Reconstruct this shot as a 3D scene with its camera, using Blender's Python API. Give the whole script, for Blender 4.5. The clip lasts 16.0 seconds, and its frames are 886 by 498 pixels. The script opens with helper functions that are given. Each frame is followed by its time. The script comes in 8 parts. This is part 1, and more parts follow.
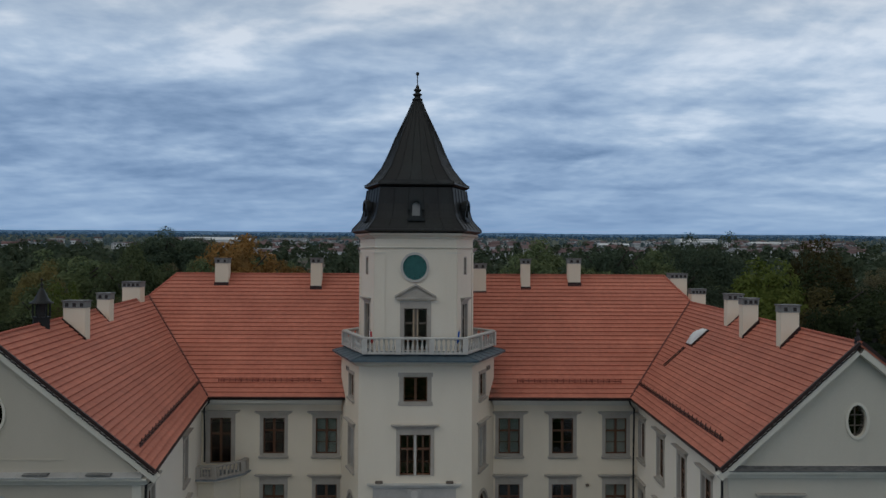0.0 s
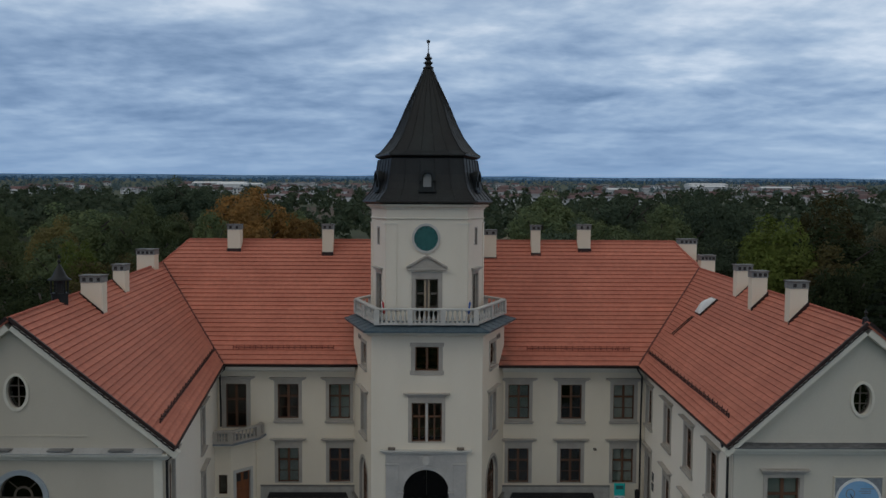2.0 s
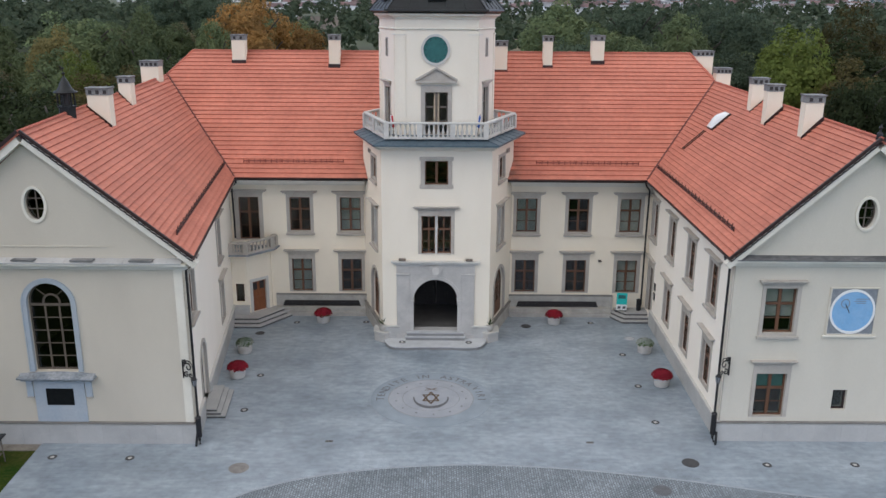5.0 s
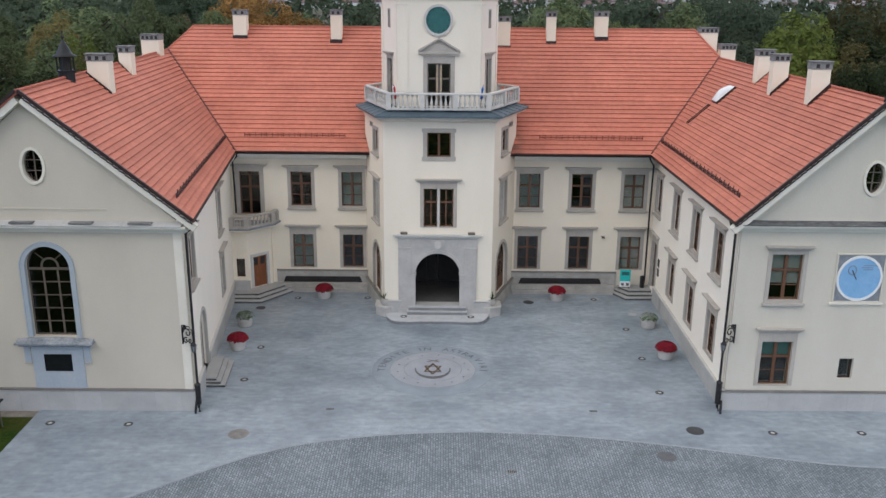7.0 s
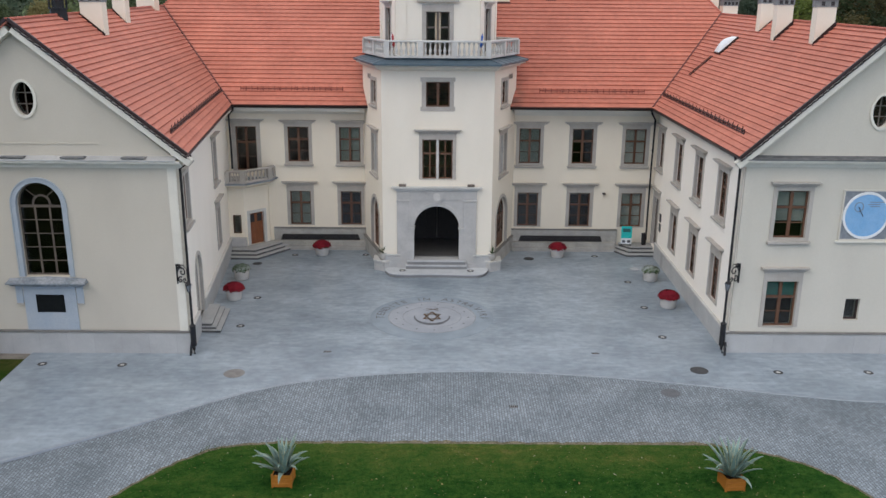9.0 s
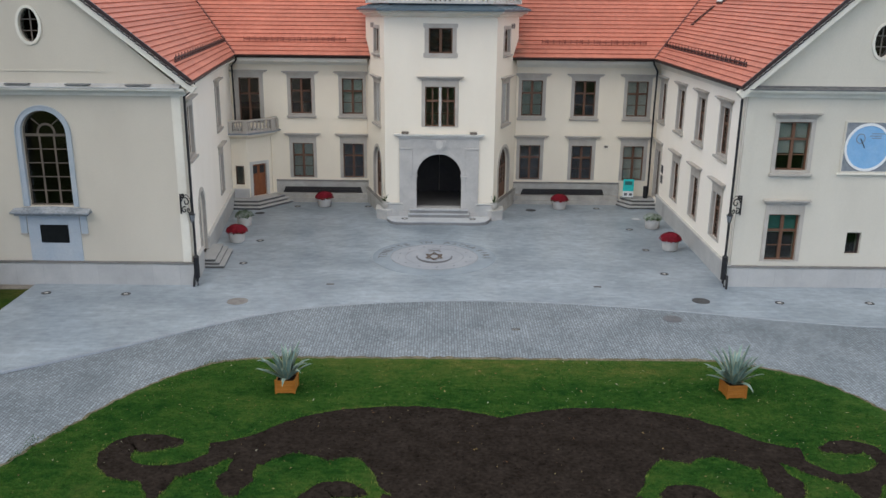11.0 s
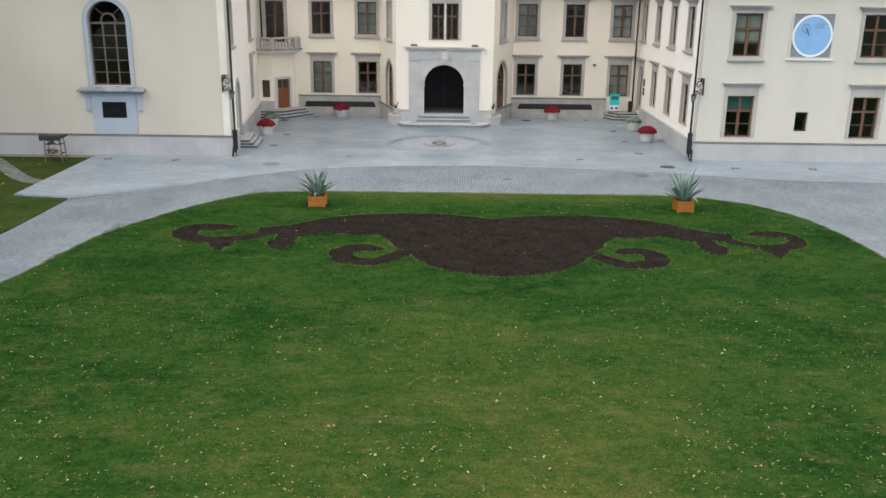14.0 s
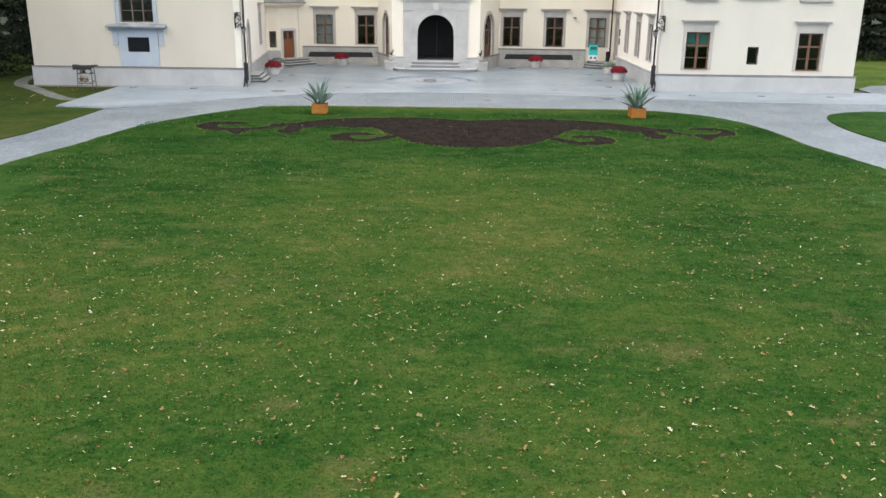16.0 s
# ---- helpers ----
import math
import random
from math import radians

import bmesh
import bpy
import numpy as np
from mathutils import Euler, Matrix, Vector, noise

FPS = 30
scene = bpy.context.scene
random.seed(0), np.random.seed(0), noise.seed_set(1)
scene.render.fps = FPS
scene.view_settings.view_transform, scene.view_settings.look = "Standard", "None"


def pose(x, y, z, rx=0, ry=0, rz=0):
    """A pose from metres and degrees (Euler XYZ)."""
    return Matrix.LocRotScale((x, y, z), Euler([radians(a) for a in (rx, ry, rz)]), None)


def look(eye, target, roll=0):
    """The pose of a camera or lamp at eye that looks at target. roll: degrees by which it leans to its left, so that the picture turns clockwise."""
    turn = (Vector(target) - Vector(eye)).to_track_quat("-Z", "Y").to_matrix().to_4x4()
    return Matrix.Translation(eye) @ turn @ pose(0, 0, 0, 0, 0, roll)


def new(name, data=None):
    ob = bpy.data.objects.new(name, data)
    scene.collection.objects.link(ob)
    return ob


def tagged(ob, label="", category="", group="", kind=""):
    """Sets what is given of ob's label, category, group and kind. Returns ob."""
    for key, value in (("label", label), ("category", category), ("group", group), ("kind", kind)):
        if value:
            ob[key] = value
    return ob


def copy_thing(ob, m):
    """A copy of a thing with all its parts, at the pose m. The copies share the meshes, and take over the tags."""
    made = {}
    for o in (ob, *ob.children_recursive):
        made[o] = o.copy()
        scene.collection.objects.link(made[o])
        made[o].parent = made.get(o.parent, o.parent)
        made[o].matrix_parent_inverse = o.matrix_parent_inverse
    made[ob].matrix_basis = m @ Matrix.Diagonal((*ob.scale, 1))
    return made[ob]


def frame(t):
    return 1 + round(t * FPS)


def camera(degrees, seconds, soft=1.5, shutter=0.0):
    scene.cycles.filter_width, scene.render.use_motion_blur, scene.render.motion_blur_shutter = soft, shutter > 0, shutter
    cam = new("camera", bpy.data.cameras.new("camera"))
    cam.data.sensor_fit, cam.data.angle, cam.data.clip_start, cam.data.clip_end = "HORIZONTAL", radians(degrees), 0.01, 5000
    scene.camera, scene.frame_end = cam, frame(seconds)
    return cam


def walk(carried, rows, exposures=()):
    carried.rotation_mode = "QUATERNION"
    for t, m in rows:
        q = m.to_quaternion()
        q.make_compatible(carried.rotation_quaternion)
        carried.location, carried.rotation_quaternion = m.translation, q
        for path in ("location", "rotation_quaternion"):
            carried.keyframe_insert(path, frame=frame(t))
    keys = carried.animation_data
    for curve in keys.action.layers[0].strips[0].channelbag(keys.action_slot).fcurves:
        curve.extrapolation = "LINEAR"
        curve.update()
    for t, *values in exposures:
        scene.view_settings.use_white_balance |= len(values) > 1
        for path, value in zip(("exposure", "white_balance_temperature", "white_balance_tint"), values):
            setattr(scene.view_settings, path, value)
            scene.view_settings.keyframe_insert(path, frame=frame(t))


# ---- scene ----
cam = camera(55.7, 16.0)
PATH = [
    (0, (-0.121, -0.045, 19.027), (-0.081, 1.955, 19.045), 0.3),
    (0.5, (-0.171, -0.191, 20.345), (-0.141, 1.808, 20.366), 0.4),
    (1, (-0.236, -0.251, 20.603), (-0.21, 1.749, 20.623), 0.3),
    (1.5, (-0.211, -0.299, 20.615), (-0.19, 1.701, 20.635), 0.3),
    (2, (-0.311, -0.321, 20.732), (-0.29, 1.675, 20.615), 0.3),
    (2.5, (-0.294, -0.331, 20.795), (-0.278, 1.65, 20.522), 0.4),
    (3, (-0.397, -0.377, 20.894), (-0.381, 1.571, 20.437), 0.4),
    (3.5, (-0.39, -0.412, 20.954), (-0.379, 1.51, 20.402), 0.4),
    (6, (-0.515, -0.338, 20.17), (-0.511, 1.585, 19.619), 0.4),
    (6.5, (-0.546, -0.352, 19.697), (-0.542, 1.57, 19.144), 0.5),
    (7, (-0.47, -0.403, 19.046), (-0.468, 1.519, 18.494), 0.5),
    (7.5, (-0.427, -0.445, 18.213), (-0.425, 1.477, 17.66), 0.5),
    (8, (-0.417, -0.509, 17.678), (-0.415, 1.412, 17.122), 0.5),
    (8.5, (-0.37, -0.535, 16.874), (-0.368, 1.387, 16.32), 0.4),
    (8.7, (-0.437, -0.51, 16.571), (-0.433, 1.412, 16.017), 0.4),
    (10.8, (-0.595, -1.245, 13.256), (-0.587, 0.676, 12.7), 0.6),
    (11, (-0.556, -1.527, 13.045), (-0.552, 0.395, 12.49), 0.6),
    (11.5, (-0.634, -3.076, 12.248), (-0.636, -1.157, 11.685), 0.6),
    (12, (-0.807, -4.323, 11.473), (-0.812, -2.404, 10.91), 0.6),
    (12.5, (-1.011, -5.438, 10.789), (-1.017, -3.519, 10.225), 0.6),
    (13, (-1.044, -6.985, 9.917), (-1.054, -5.067, 9.352), 0.6),
    (13.5, (-0.787, -8.134, 9.27), (-0.798, -6.217, 8.703), 0.7),
    (14, (-0.307, -9.637, 8.572), (-0.319, -7.72, 8.004), 0.7),
    (14.5, (-0.028, -10.932, 8.0), (-0.041, -9.014, 7.431), 0.7),
    (15, (0.147, -12.301, 7.414), (0.133, -10.385, 6.843), 0.7),
    (15.5, (0.238, -13.779, 6.8), (0.223, -11.864, 6.226), 0.7),
    (16, (0.643, -16.266, 5.759), (0.625, -14.352, 5.178), 0.7),
]
walk(
    cam,
    [(t, look(eye, target, roll)) for t, eye, target, roll in PATH],
    exposures=[(0, -1.80, 6100, 8), (1.7, -1.80, 6100, 8), (2.5, -1.75, 6100, 9), (3.0, -1.38, 6100, 11), (3.5, -0.88, 5950, 13), (6.0, -0.32, 6050, 14), (7.0, -0.33, 6050, 14), (8.5, -0.33, 6050, 14), (11.0, -0.28, 6100, 12), (13.0, -0.05, 6200, 12), (14.5, 0.25, 6350, 12), (16.0, 0.46, 6350, 12)],
)

# ---- sky and sun ----
world = bpy.data.worlds.new("overcast_sky")
scene.world = world
world.use_nodes = True
wn, wl = world.node_tree.nodes, world.node_tree.links
wn.clear()
w_out = wn.new("ShaderNodeOutputWorld")
w_bg = wn.new("ShaderNodeBackground")
sky = wn.new("ShaderNodeTexSky")
sky.sky_type, sky.sun_disc = "NISHITA", False
sky.sun_elevation, sky.sun_rotation = radians(43), radians(237)
coord = wn.new("ShaderNodeTexCoord")
split = wn.new("ShaderNodeSeparateXYZ")
wl.new(coord.outputs["Generated"], split.inputs[0])


def wmath(op, a, b=None, clamp=False):
    n = wn.new("ShaderNodeMath")
    n.operation, n.use_clamp = op, clamp
    for i, v in enumerate((a, b)):
        if v is None:
            continue
        if isinstance(v, (int, float)):
            n.inputs[i].default_value = v
        else:
            wl.new(v, n.inputs[i])
    return n.outputs[0]


def wramp(fac, stops):
    n = wn.new("ShaderNodeValToRGB")
    el = n.color_ramp.elements
    while len(el) < len(stops):
        el.new(0.5)
    for e, (p, c) in zip(el, stops):
        e.position, e.color = p, (*c, 1)
    wl.new(fac, n.inputs[0])
    return n.outputs[0]


# clouds lie on a flat layer: directions are spread by their height over the horizon
up = wmath("MAXIMUM", split.outputs["Z"], 0.0)
lift = wmath("ADD", up, 0.165)
flat = wn.new("ShaderNodeCombineXYZ")
wl.new(wmath("DIVIDE", split.outputs["X"], lift), flat.inputs[0])
wl.new(wmath("DIVIDE", split.outputs["Y"], lift), flat.inputs[1])


def wnoise(scale, detail, rough, seed, squeeze=1.0, warp=0.2):
    m = wn.new("ShaderNodeMapping")
    m.inputs["Location"].default_value = (seed, seed * 1.7, seed)
    m.inputs["Scale"].default_value = (squeeze, 1, 1)
    wl.new(flat.outputs[0], m.inputs[0])
    n = wn.new("ShaderNodeTexNoise")
    n.inputs["Scale"].default_value, n.inputs["Detail"].default_value, n.inputs["Roughness"].default_value = scale, detail, rough
    n.inputs["Distortion"].default_value = warp
    wl.new(m.outputs[0], n.inputs["Vector"])
    return n.outputs[0]


big = wnoise(0.6, 3, 0.5, 12.6, 0.8, 0.2)
small = wnoise(2.3, 6, 0.52, 8.4, 0.9, 0.15)
tops = wnoise(2.3, 6, 0.52, 8.43, 0.9, 0.15)
fine = wnoise(8.0, 4, 0.5, 3.3, 0.9, 0.15)
mass = wmath("ADD", wmath("ADD", wmath("MULTIPLY", big, 0.50), wmath("MULTIPLY", small, 0.43)), wmath("MULTIPLY", fine, 0.07))
mass = wmath("ADD", mass, wmath("SUBTRACT", wmath("MULTIPLY", split.outputs["X"], 0.11), 0.006))
# the lumps of the cover are lit on one side
mass = wmath("ADD", mass, wmath("MULTIPLY", wmath("SUBTRACT", small, tops), 0.42))
# the cover runs together into an even veil above the horizon
veil = wmath("MULTIPLY", wmath("SUBTRACT", 0.125, up), 8.5, True)
mass = wmath("ADD", wmath("MULTIPLY", mass, wmath("SUBTRACT", 1.0, wmath("MULTIPLY", veil, 0.8))), wmath("MULTIPLY", veil, 0.412))
cloud = wramp(mass, [(0.34, (0.235, 0.345, 0.52)), (0.43, (0.355, 0.475, 0.665)), (0.50, (0.475, 0.60, 0.785)), (0.57, (0.63, 0.745, 0.90)), (0.66, (0.94, 1.0, 1.09))])
# the cover is brightest overhead and bluish grey at the horizon
rise = wramp(up, [(0.0, (1.12, 1.32, 1.52)), (0.05, (1.26, 1.40, 1.54)), (0.22, (1.58, 1.60, 1.62)), (0.45, (1.46, 1.24, 1.02)), (0.8, (1.56, 1.30, 1.03))])
mul = wn.new("ShaderNodeMix")
mul.data_type, mul.blend_type = "RGBA", "MULTIPLY"
mul.inputs["Factor"].default_value = 1.0
wl.new(cloud, mul.inputs["A"])
wl.new(rise, mul.inputs["B"])
clear = wn.new("ShaderNodeMix")
clear.data_type, clear.blend_type = "RGBA", "MULTIPLY"
clear.inputs["Factor"].default_value = 1.0
clear.inputs["B"].default_value = (0.10, 0.10, 0.10, 1)
wl.new(sky.outputs[0], clear.inputs["A"])
cover = wramp(mass, [(0.22, (0, 0, 0)), (0.28, (1, 1, 1))])
over = wn.new("ShaderNodeMix")
over.data_type = "RGBA"
wl.new(cover, over.inputs["Factor"])
wl.new(clear.outputs["Result"], over.inputs["A"])
wl.new(mul.outputs["Result"], over.inputs["B"])
wl.new(over.outputs["Result"], w_bg.inputs["Color"])
w_bg.inputs["Strength"].default_value = 1.55
wl.new(w_bg.outputs[0], w_out.inputs[0])

sun_data = bpy.data.lights.new("sun", "SUN")
sun_data.energy, sun_data.angle, sun_data.color = 1.45, radians(40), (1.0, 0.95, 0.87)
sun = new("sun", sun_data)
sun.matrix_world = look((-62, 0, 70), (0, 40, 0))

from mathutils.geometry import tessellate_polygon


# ---- materials ----
def material(name, col, col2=None, rough=0.8, scale=0.6, fine=14.0, grain=0.25, bump=0.25, dist=0.01, metal=0.0, rand=0.0, coords="Position", stretch=(1, 1, 1), spec=0.4):
    """A procedural surface: two colours mixed by a broad noise, a finer grain over them, and a fine relief."""
    m = bpy.data.materials.new(name)
    m.use_nodes = True
    nt = m.node_tree
    n, l = nt.nodes, nt.links
    b = n["Principled BSDF"]
    b.inputs["Roughness"].default_value = rough
    b.inputs["Metallic"].default_value = metal
    b.inputs["Specular IOR Level"].default_value = spec
    geo = n.new("ShaderNodeNewGeometry")
    mp = n.new("ShaderNodeMapping")
    mp.inputs["Scale"].default_value = stretch
    l.new(geo.outputs["Position"], mp.inputs[0])
    t1 = n.new("ShaderNodeTexNoise")
    t1.inputs["Scale"].default_value, t1.inputs["Detail"].default_value = scale, 6
    t1.inputs["Roughness"].default_value = 0.6
    t2 = n.new("ShaderNodeTexNoise")
    t2.inputs["Scale"].default_value, t2.inputs["Detail"].default_value = fine, 4
    l.new(mp.outputs[0], t1.inputs["Vector"])
    l.new(mp.outputs[0], t2.inputs["Vector"])
    r = n.new("ShaderNodeMapRange")
    r.inputs["From Min"].default_value, r.inputs["From Max"].default_value = 0.32, 0.68
    l.new(t1.outputs[0], r.inputs["Value"])
    mix = n.new("ShaderNodeMix")
    mix.data_type = "RGBA"
    mix.inputs["A"].default_value = (*col, 1)
    mix.inputs["B"].default_value = (*(col2 or [c * 0.82 for c in col]), 1)
    l.new(r.outputs[0], mix.inputs["Factor"])
    g = n.new("ShaderNodeMapRange")
    g.inputs["From Min"].default_value, g.inputs["From Max"].default_value = 0.25, 0.75
    g.inputs["To Min"].default_value, g.inputs["To Max"].default_value = 1 - grain, 1 + grain
    l.new(t2.outputs[0], g.inputs["Value"])
    val = g.outputs[0]
    if rand:
        info = n.new("ShaderNodeObjectInfo")
        k = n.new("ShaderNodeMapRange")
        k.inputs["To Min"].default_value, k.inputs["To Max"].default_value = 1 - rand, 1 + rand
        l.new(info.outputs["Random"], k.inputs["Value"])
        mu = n.new("ShaderNodeMath")
        mu.operation = "MULTIPLY"
        l.new(val, mu.inputs[0])
        l.new(k.outputs[0], mu.inputs[1])
        val = mu.outputs[0]
    sc = n.new("ShaderNodeVectorMath")
    sc.operation = "SCALE"
    l.new(mix.outputs["Result"], sc.inputs[0])
    l.new(val, sc.inputs["Scale"])
    l.new(sc.outputs[0], b.inputs["Base Color"])
    if bump:
        bp = n.new("ShaderNodeBump")
        bp.inputs["Strength"].default_value, bp.inputs["Distance"].default_value = bump, dist
        l.new(t2.outputs[0], bp.inputs["Height"])
        l.new(bp.outputs[0], b.inputs["Normal"])
    return m


def add_bricks(m, width, row, joint, dark=0.6, vary=0.12, turn=0.0, depth=0.01, offset=0.5):
    """Lays stones with joints over a ground material."""
    nt = m.node_tree
    n, l = nt.nodes, nt.links
    b = n["Principled BSDF"]
    old = b.inputs["Base Color"].links[0].from_socket
    geo = n.new("ShaderNodeNewGeometry")
    mp = n.new("ShaderNodeMapping")
    mp.inputs["Rotation"].default_value = (0, 0, radians(turn))
    l.new(geo.outputs["Position"], mp.inputs[0])
    bt = n.new("ShaderNodeTexBrick")
    bt.inputs["Scale"].default_value = 1.0
    bt.inputs["Brick Width"].default_value, bt.inputs["Row Height"].default_value = width, row
    bt.inputs["Mortar Size"].default_value, bt.inputs["Mortar Smooth"].default_value = joint, 0.3
    bt.offset = offset
    bt.inputs["Color1"].default_value = (1 - vary,) * 3 + (1,)
    bt.inputs["Color2"].default_value = (1 + vary,) * 3 + (1,)
    bt.inputs["Mortar"].default_value = (dark,) * 3 + (1,)
    l.new(mp.outputs[0], bt.inputs["Vector"])
    mu = n.new("ShaderNodeMix")
    mu.data_type, mu.blend_type = "RGBA", "MULTIPLY"
    mu.inputs["Factor"].default_value = 1
    l.new(old, mu.inputs["A"])
    l.new(bt.outputs["Color"], mu.inputs["B"])
    l.new(mu.outputs["Result"], b.inputs["Base Color"])
    inv = n.new("ShaderNodeMath")
    inv.operation = "SUBTRACT"
    inv.inputs[0].default_value = 1
    l.new(bt.outputs["Fac"], inv.inputs[1])
    bp = n.new("ShaderNodeBump")
    bp.inputs["Strength"].default_value, bp.inputs["Distance"].default_value = 0.6, depth
    l.new(inv.outputs[0], bp.inputs["Height"])
    if b.inputs["Normal"].links:
        l.new(b.inputs["Normal"].links[0].from_socket, bp.inputs["Normal"])
    l.new(bp.outputs[0], b.inputs["Normal"])
    return m


def glass_material(name, tint, gloss=0.12):
    m = bpy.data.materials.new(name)
    m.use_nodes = True
    n, l = m.node_tree.nodes, m.node_tree.links
    n.clear()
    out = n.new("ShaderNodeOutputMaterial")
    clear = n.new("ShaderNodeBsdfTransparent")
    clear.inputs[0].default_value = (*tint, 1)
    shine = n.new("ShaderNodeBsdfGlossy")
    shine.inputs["Roughness"].default_value = 0.03
    geo = n.new("ShaderNodeNewGeometry")
    nz = n.new("ShaderNodeTexNoise")
    nz.inputs["Scale"].default_value = 0.9
    l.new(geo.outputs["Position"], nz.inputs["Vector"])
    bp = n.new("ShaderNodeBump")
    bp.inputs["Strength"].default_value, bp.inputs["Distance"].default_value = 0.25, 0.03
    l.new(nz.outputs[0], bp.inputs["Height"])
    l.new(bp.outputs[0], shine.inputs["Normal"])
    fr = n.new("ShaderNodeFresnel")
    fr.inputs["IOR"].default_value = 1.5
    ad = n.new("ShaderNodeMath")
    ad.operation, ad.use_clamp = "ADD", True
    ad.inputs[1].default_value = gloss
    l.new(fr.outputs[0], ad.inputs[0])
    mix = n.new("ShaderNodeMixShader")
    l.new(ad.outputs[0], mix.inputs[0])
    l.new(clear.outputs[0], mix.inputs[1])
    l.new(shine.outputs[0], mix.inputs[2])
    l.new(mix.outputs[0], out.inputs[0])
    return m


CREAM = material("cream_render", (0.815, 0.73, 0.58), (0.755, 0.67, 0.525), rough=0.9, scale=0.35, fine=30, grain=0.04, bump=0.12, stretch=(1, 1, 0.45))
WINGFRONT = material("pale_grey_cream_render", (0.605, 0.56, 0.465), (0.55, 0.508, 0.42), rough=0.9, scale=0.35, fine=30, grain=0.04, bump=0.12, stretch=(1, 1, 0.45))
# chapel front cream, with the tree shade on it put into the colour
SHADEFRONT = material("shade_dulled_cream_render", (0.56, 0.507, 0.410), (0.505, 0.455, 0.366), rough=0.9, scale=0.35, fine=30, grain=0.04, bump=0.12, stretch=(1, 1, 0.45))
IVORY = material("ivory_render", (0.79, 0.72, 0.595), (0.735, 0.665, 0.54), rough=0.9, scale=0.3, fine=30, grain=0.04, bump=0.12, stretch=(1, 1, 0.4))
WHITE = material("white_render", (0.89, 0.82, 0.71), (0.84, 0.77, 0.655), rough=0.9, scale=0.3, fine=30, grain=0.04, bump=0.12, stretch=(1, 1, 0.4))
TRIM = material("cream_moulding", (0.73, 0.685, 0.58), (0.64, 0.60, 0.505), rough=0.85, scale=0.8, fine=20, grain=0.06, bump=0.1)
STONE = material("grey_sandstone", (0.45, 0.41, 0.352), (0.37, 0.335, 0.288), rough=0.85, scale=1.2, fine=18, grain=0.12, bump=0.25)
PLINTH = material("granite_plinth", (0.44, 0.43, 0.405), (0.36, 0.355, 0.335), rough=0.8, scale=0.7, fine=40, grain=0.14, bump=0.2)
PORTAL = material("portal_limestone", (0.49, 0.47, 0.435), (0.385, 0.37, 0.345), rough=0.8, scale=0.9, fine=22, grain=0.1, bump=0.2)
PALE = material("pale_limestone", (0.57, 0.55, 0.50), (0.45, 0.435, 0.40), rough=0.8, scale=1.2, fine=22, grain=0.1, bump=0.2)
BLUEGREY = material("bluish_limewash", (0.335, 0.385, 0.43), (0.405, 0.43, 0.445), rough=0.85, scale=0.9, fine=16, grain=0.06, bump=0.15)
TILE = material("clay_tile", (0.540, 0.190, 0.121), (0.450, 0.150, 0.096), rough=0.75, scale=0.5, fine=3.2, grain=0.12, bump=0.35, dist=0.03, rand=0.07)
RIDGE = material("ridge_tile", (0.46, 0.13, 0.078), (0.34, 0.10, 0.065), rough=0.8, scale=2, fine=6, grain=0.15, bump=0.3)
COPPER = material("dark_patinated_copper", (0.0115, 0.0105, 0.0100), (0.019, 0.022, 0.0205), rough=0.5, scale=0.7, fine=9, grain=0.25, bump=0.12, metal=0.2, stretch=(1, 1, 0.25))
SHEET = material("blue_grey_sheet_metal", (0.075, 0.108, 0.128), (0.112, 0.148, 0.168), rough=0.5, scale=1.3, fine=8, grain=0.2, bump=0.12, metal=0.4)
GUTTER = material("brown_gutter_metal", (0.05, 0.028, 0.024), (0.035, 0.022, 0.02), rough=0.45, scale=2, fine=9, grain=0.2, bump=0.05, metal=0.3)
BLACKPLAQUE = material("black_bronze_plaque", (0.006, 0.007, 0.007), (0.010, 0.011, 0.011), rough=0.6, scale=3, fine=30, grain=0.3, spec=0.12)
SILLSTONE = material("stained_sill_stone", (0.16, 0.182, 0.20), (0.31, 0.32, 0.325), rough=0.85, scale=1.5, fine=9, grain=0.3, bump=0.25, stretch=(1, 1, 2.5))
WINGLEDGE = material("peeling_ledge_sheet", (0.045, 0.046, 0.047), (0.17, 0.168, 0.16), rough=0.85, scale=1.1, fine=7, grain=0.4, bump=0.3, stretch=(0.6, 1, 2))
IRON = material("black_iron", (0.02, 0.02, 0.022), (0.035, 0.033, 0.032), rough=0.5, scale=3, fine=30, grain=0.3, bump=0.15, metal=0.5)
LEDGE = material("weathered_ledge", (0.075, 0.078, 0.078), (0.26, 0.255, 0.24), rough=0.85, scale=1.6, fine=9, grain=0.25, bump=0.25)
WOOD = material("brown_window_wood", (0.145, 0.068, 0.034), (0.095, 0.046, 0.025), rough=0.55, scale=2.5, fine=26, grain=0.2, bump=0.1, stretch=(1, 1, 0.15))
PALEWOOD = material("pale_window_wood", (0.46, 0.36, 0.24), (0.38, 0.29, 0.19), rough=0.6, scale=2.5, fine=26, grain=0.15, bump=0.1, stretch=(1, 1, 0.15))
GREYWOOD = material("weathered_grey_wood", (0.15, 0.125, 0.10), (0.10, 0.08, 0.066), rough=0.75, scale=2.5, fine=26, grain=0.2, bump=0.15)
CHAPELWOOD = material("tan_weathered_wood", (0.135, 0.108, 0.08), (0.08, 0.064, 0.05), rough=0.75, scale=2.5, fine=26, grain=0.2, bump=0.15)
DOORWOOD = material("russet_door_wood", (0.24, 0.085, 0.03), (0.16, 0.055, 0.022), rough=0.5, scale=2, fine=24, grain=0.2, bump=0.12, stretch=(1, 1, 0.12))
GLASS = glass_material("window_glass", (0.74, 0.77, 0.75), 0.0)
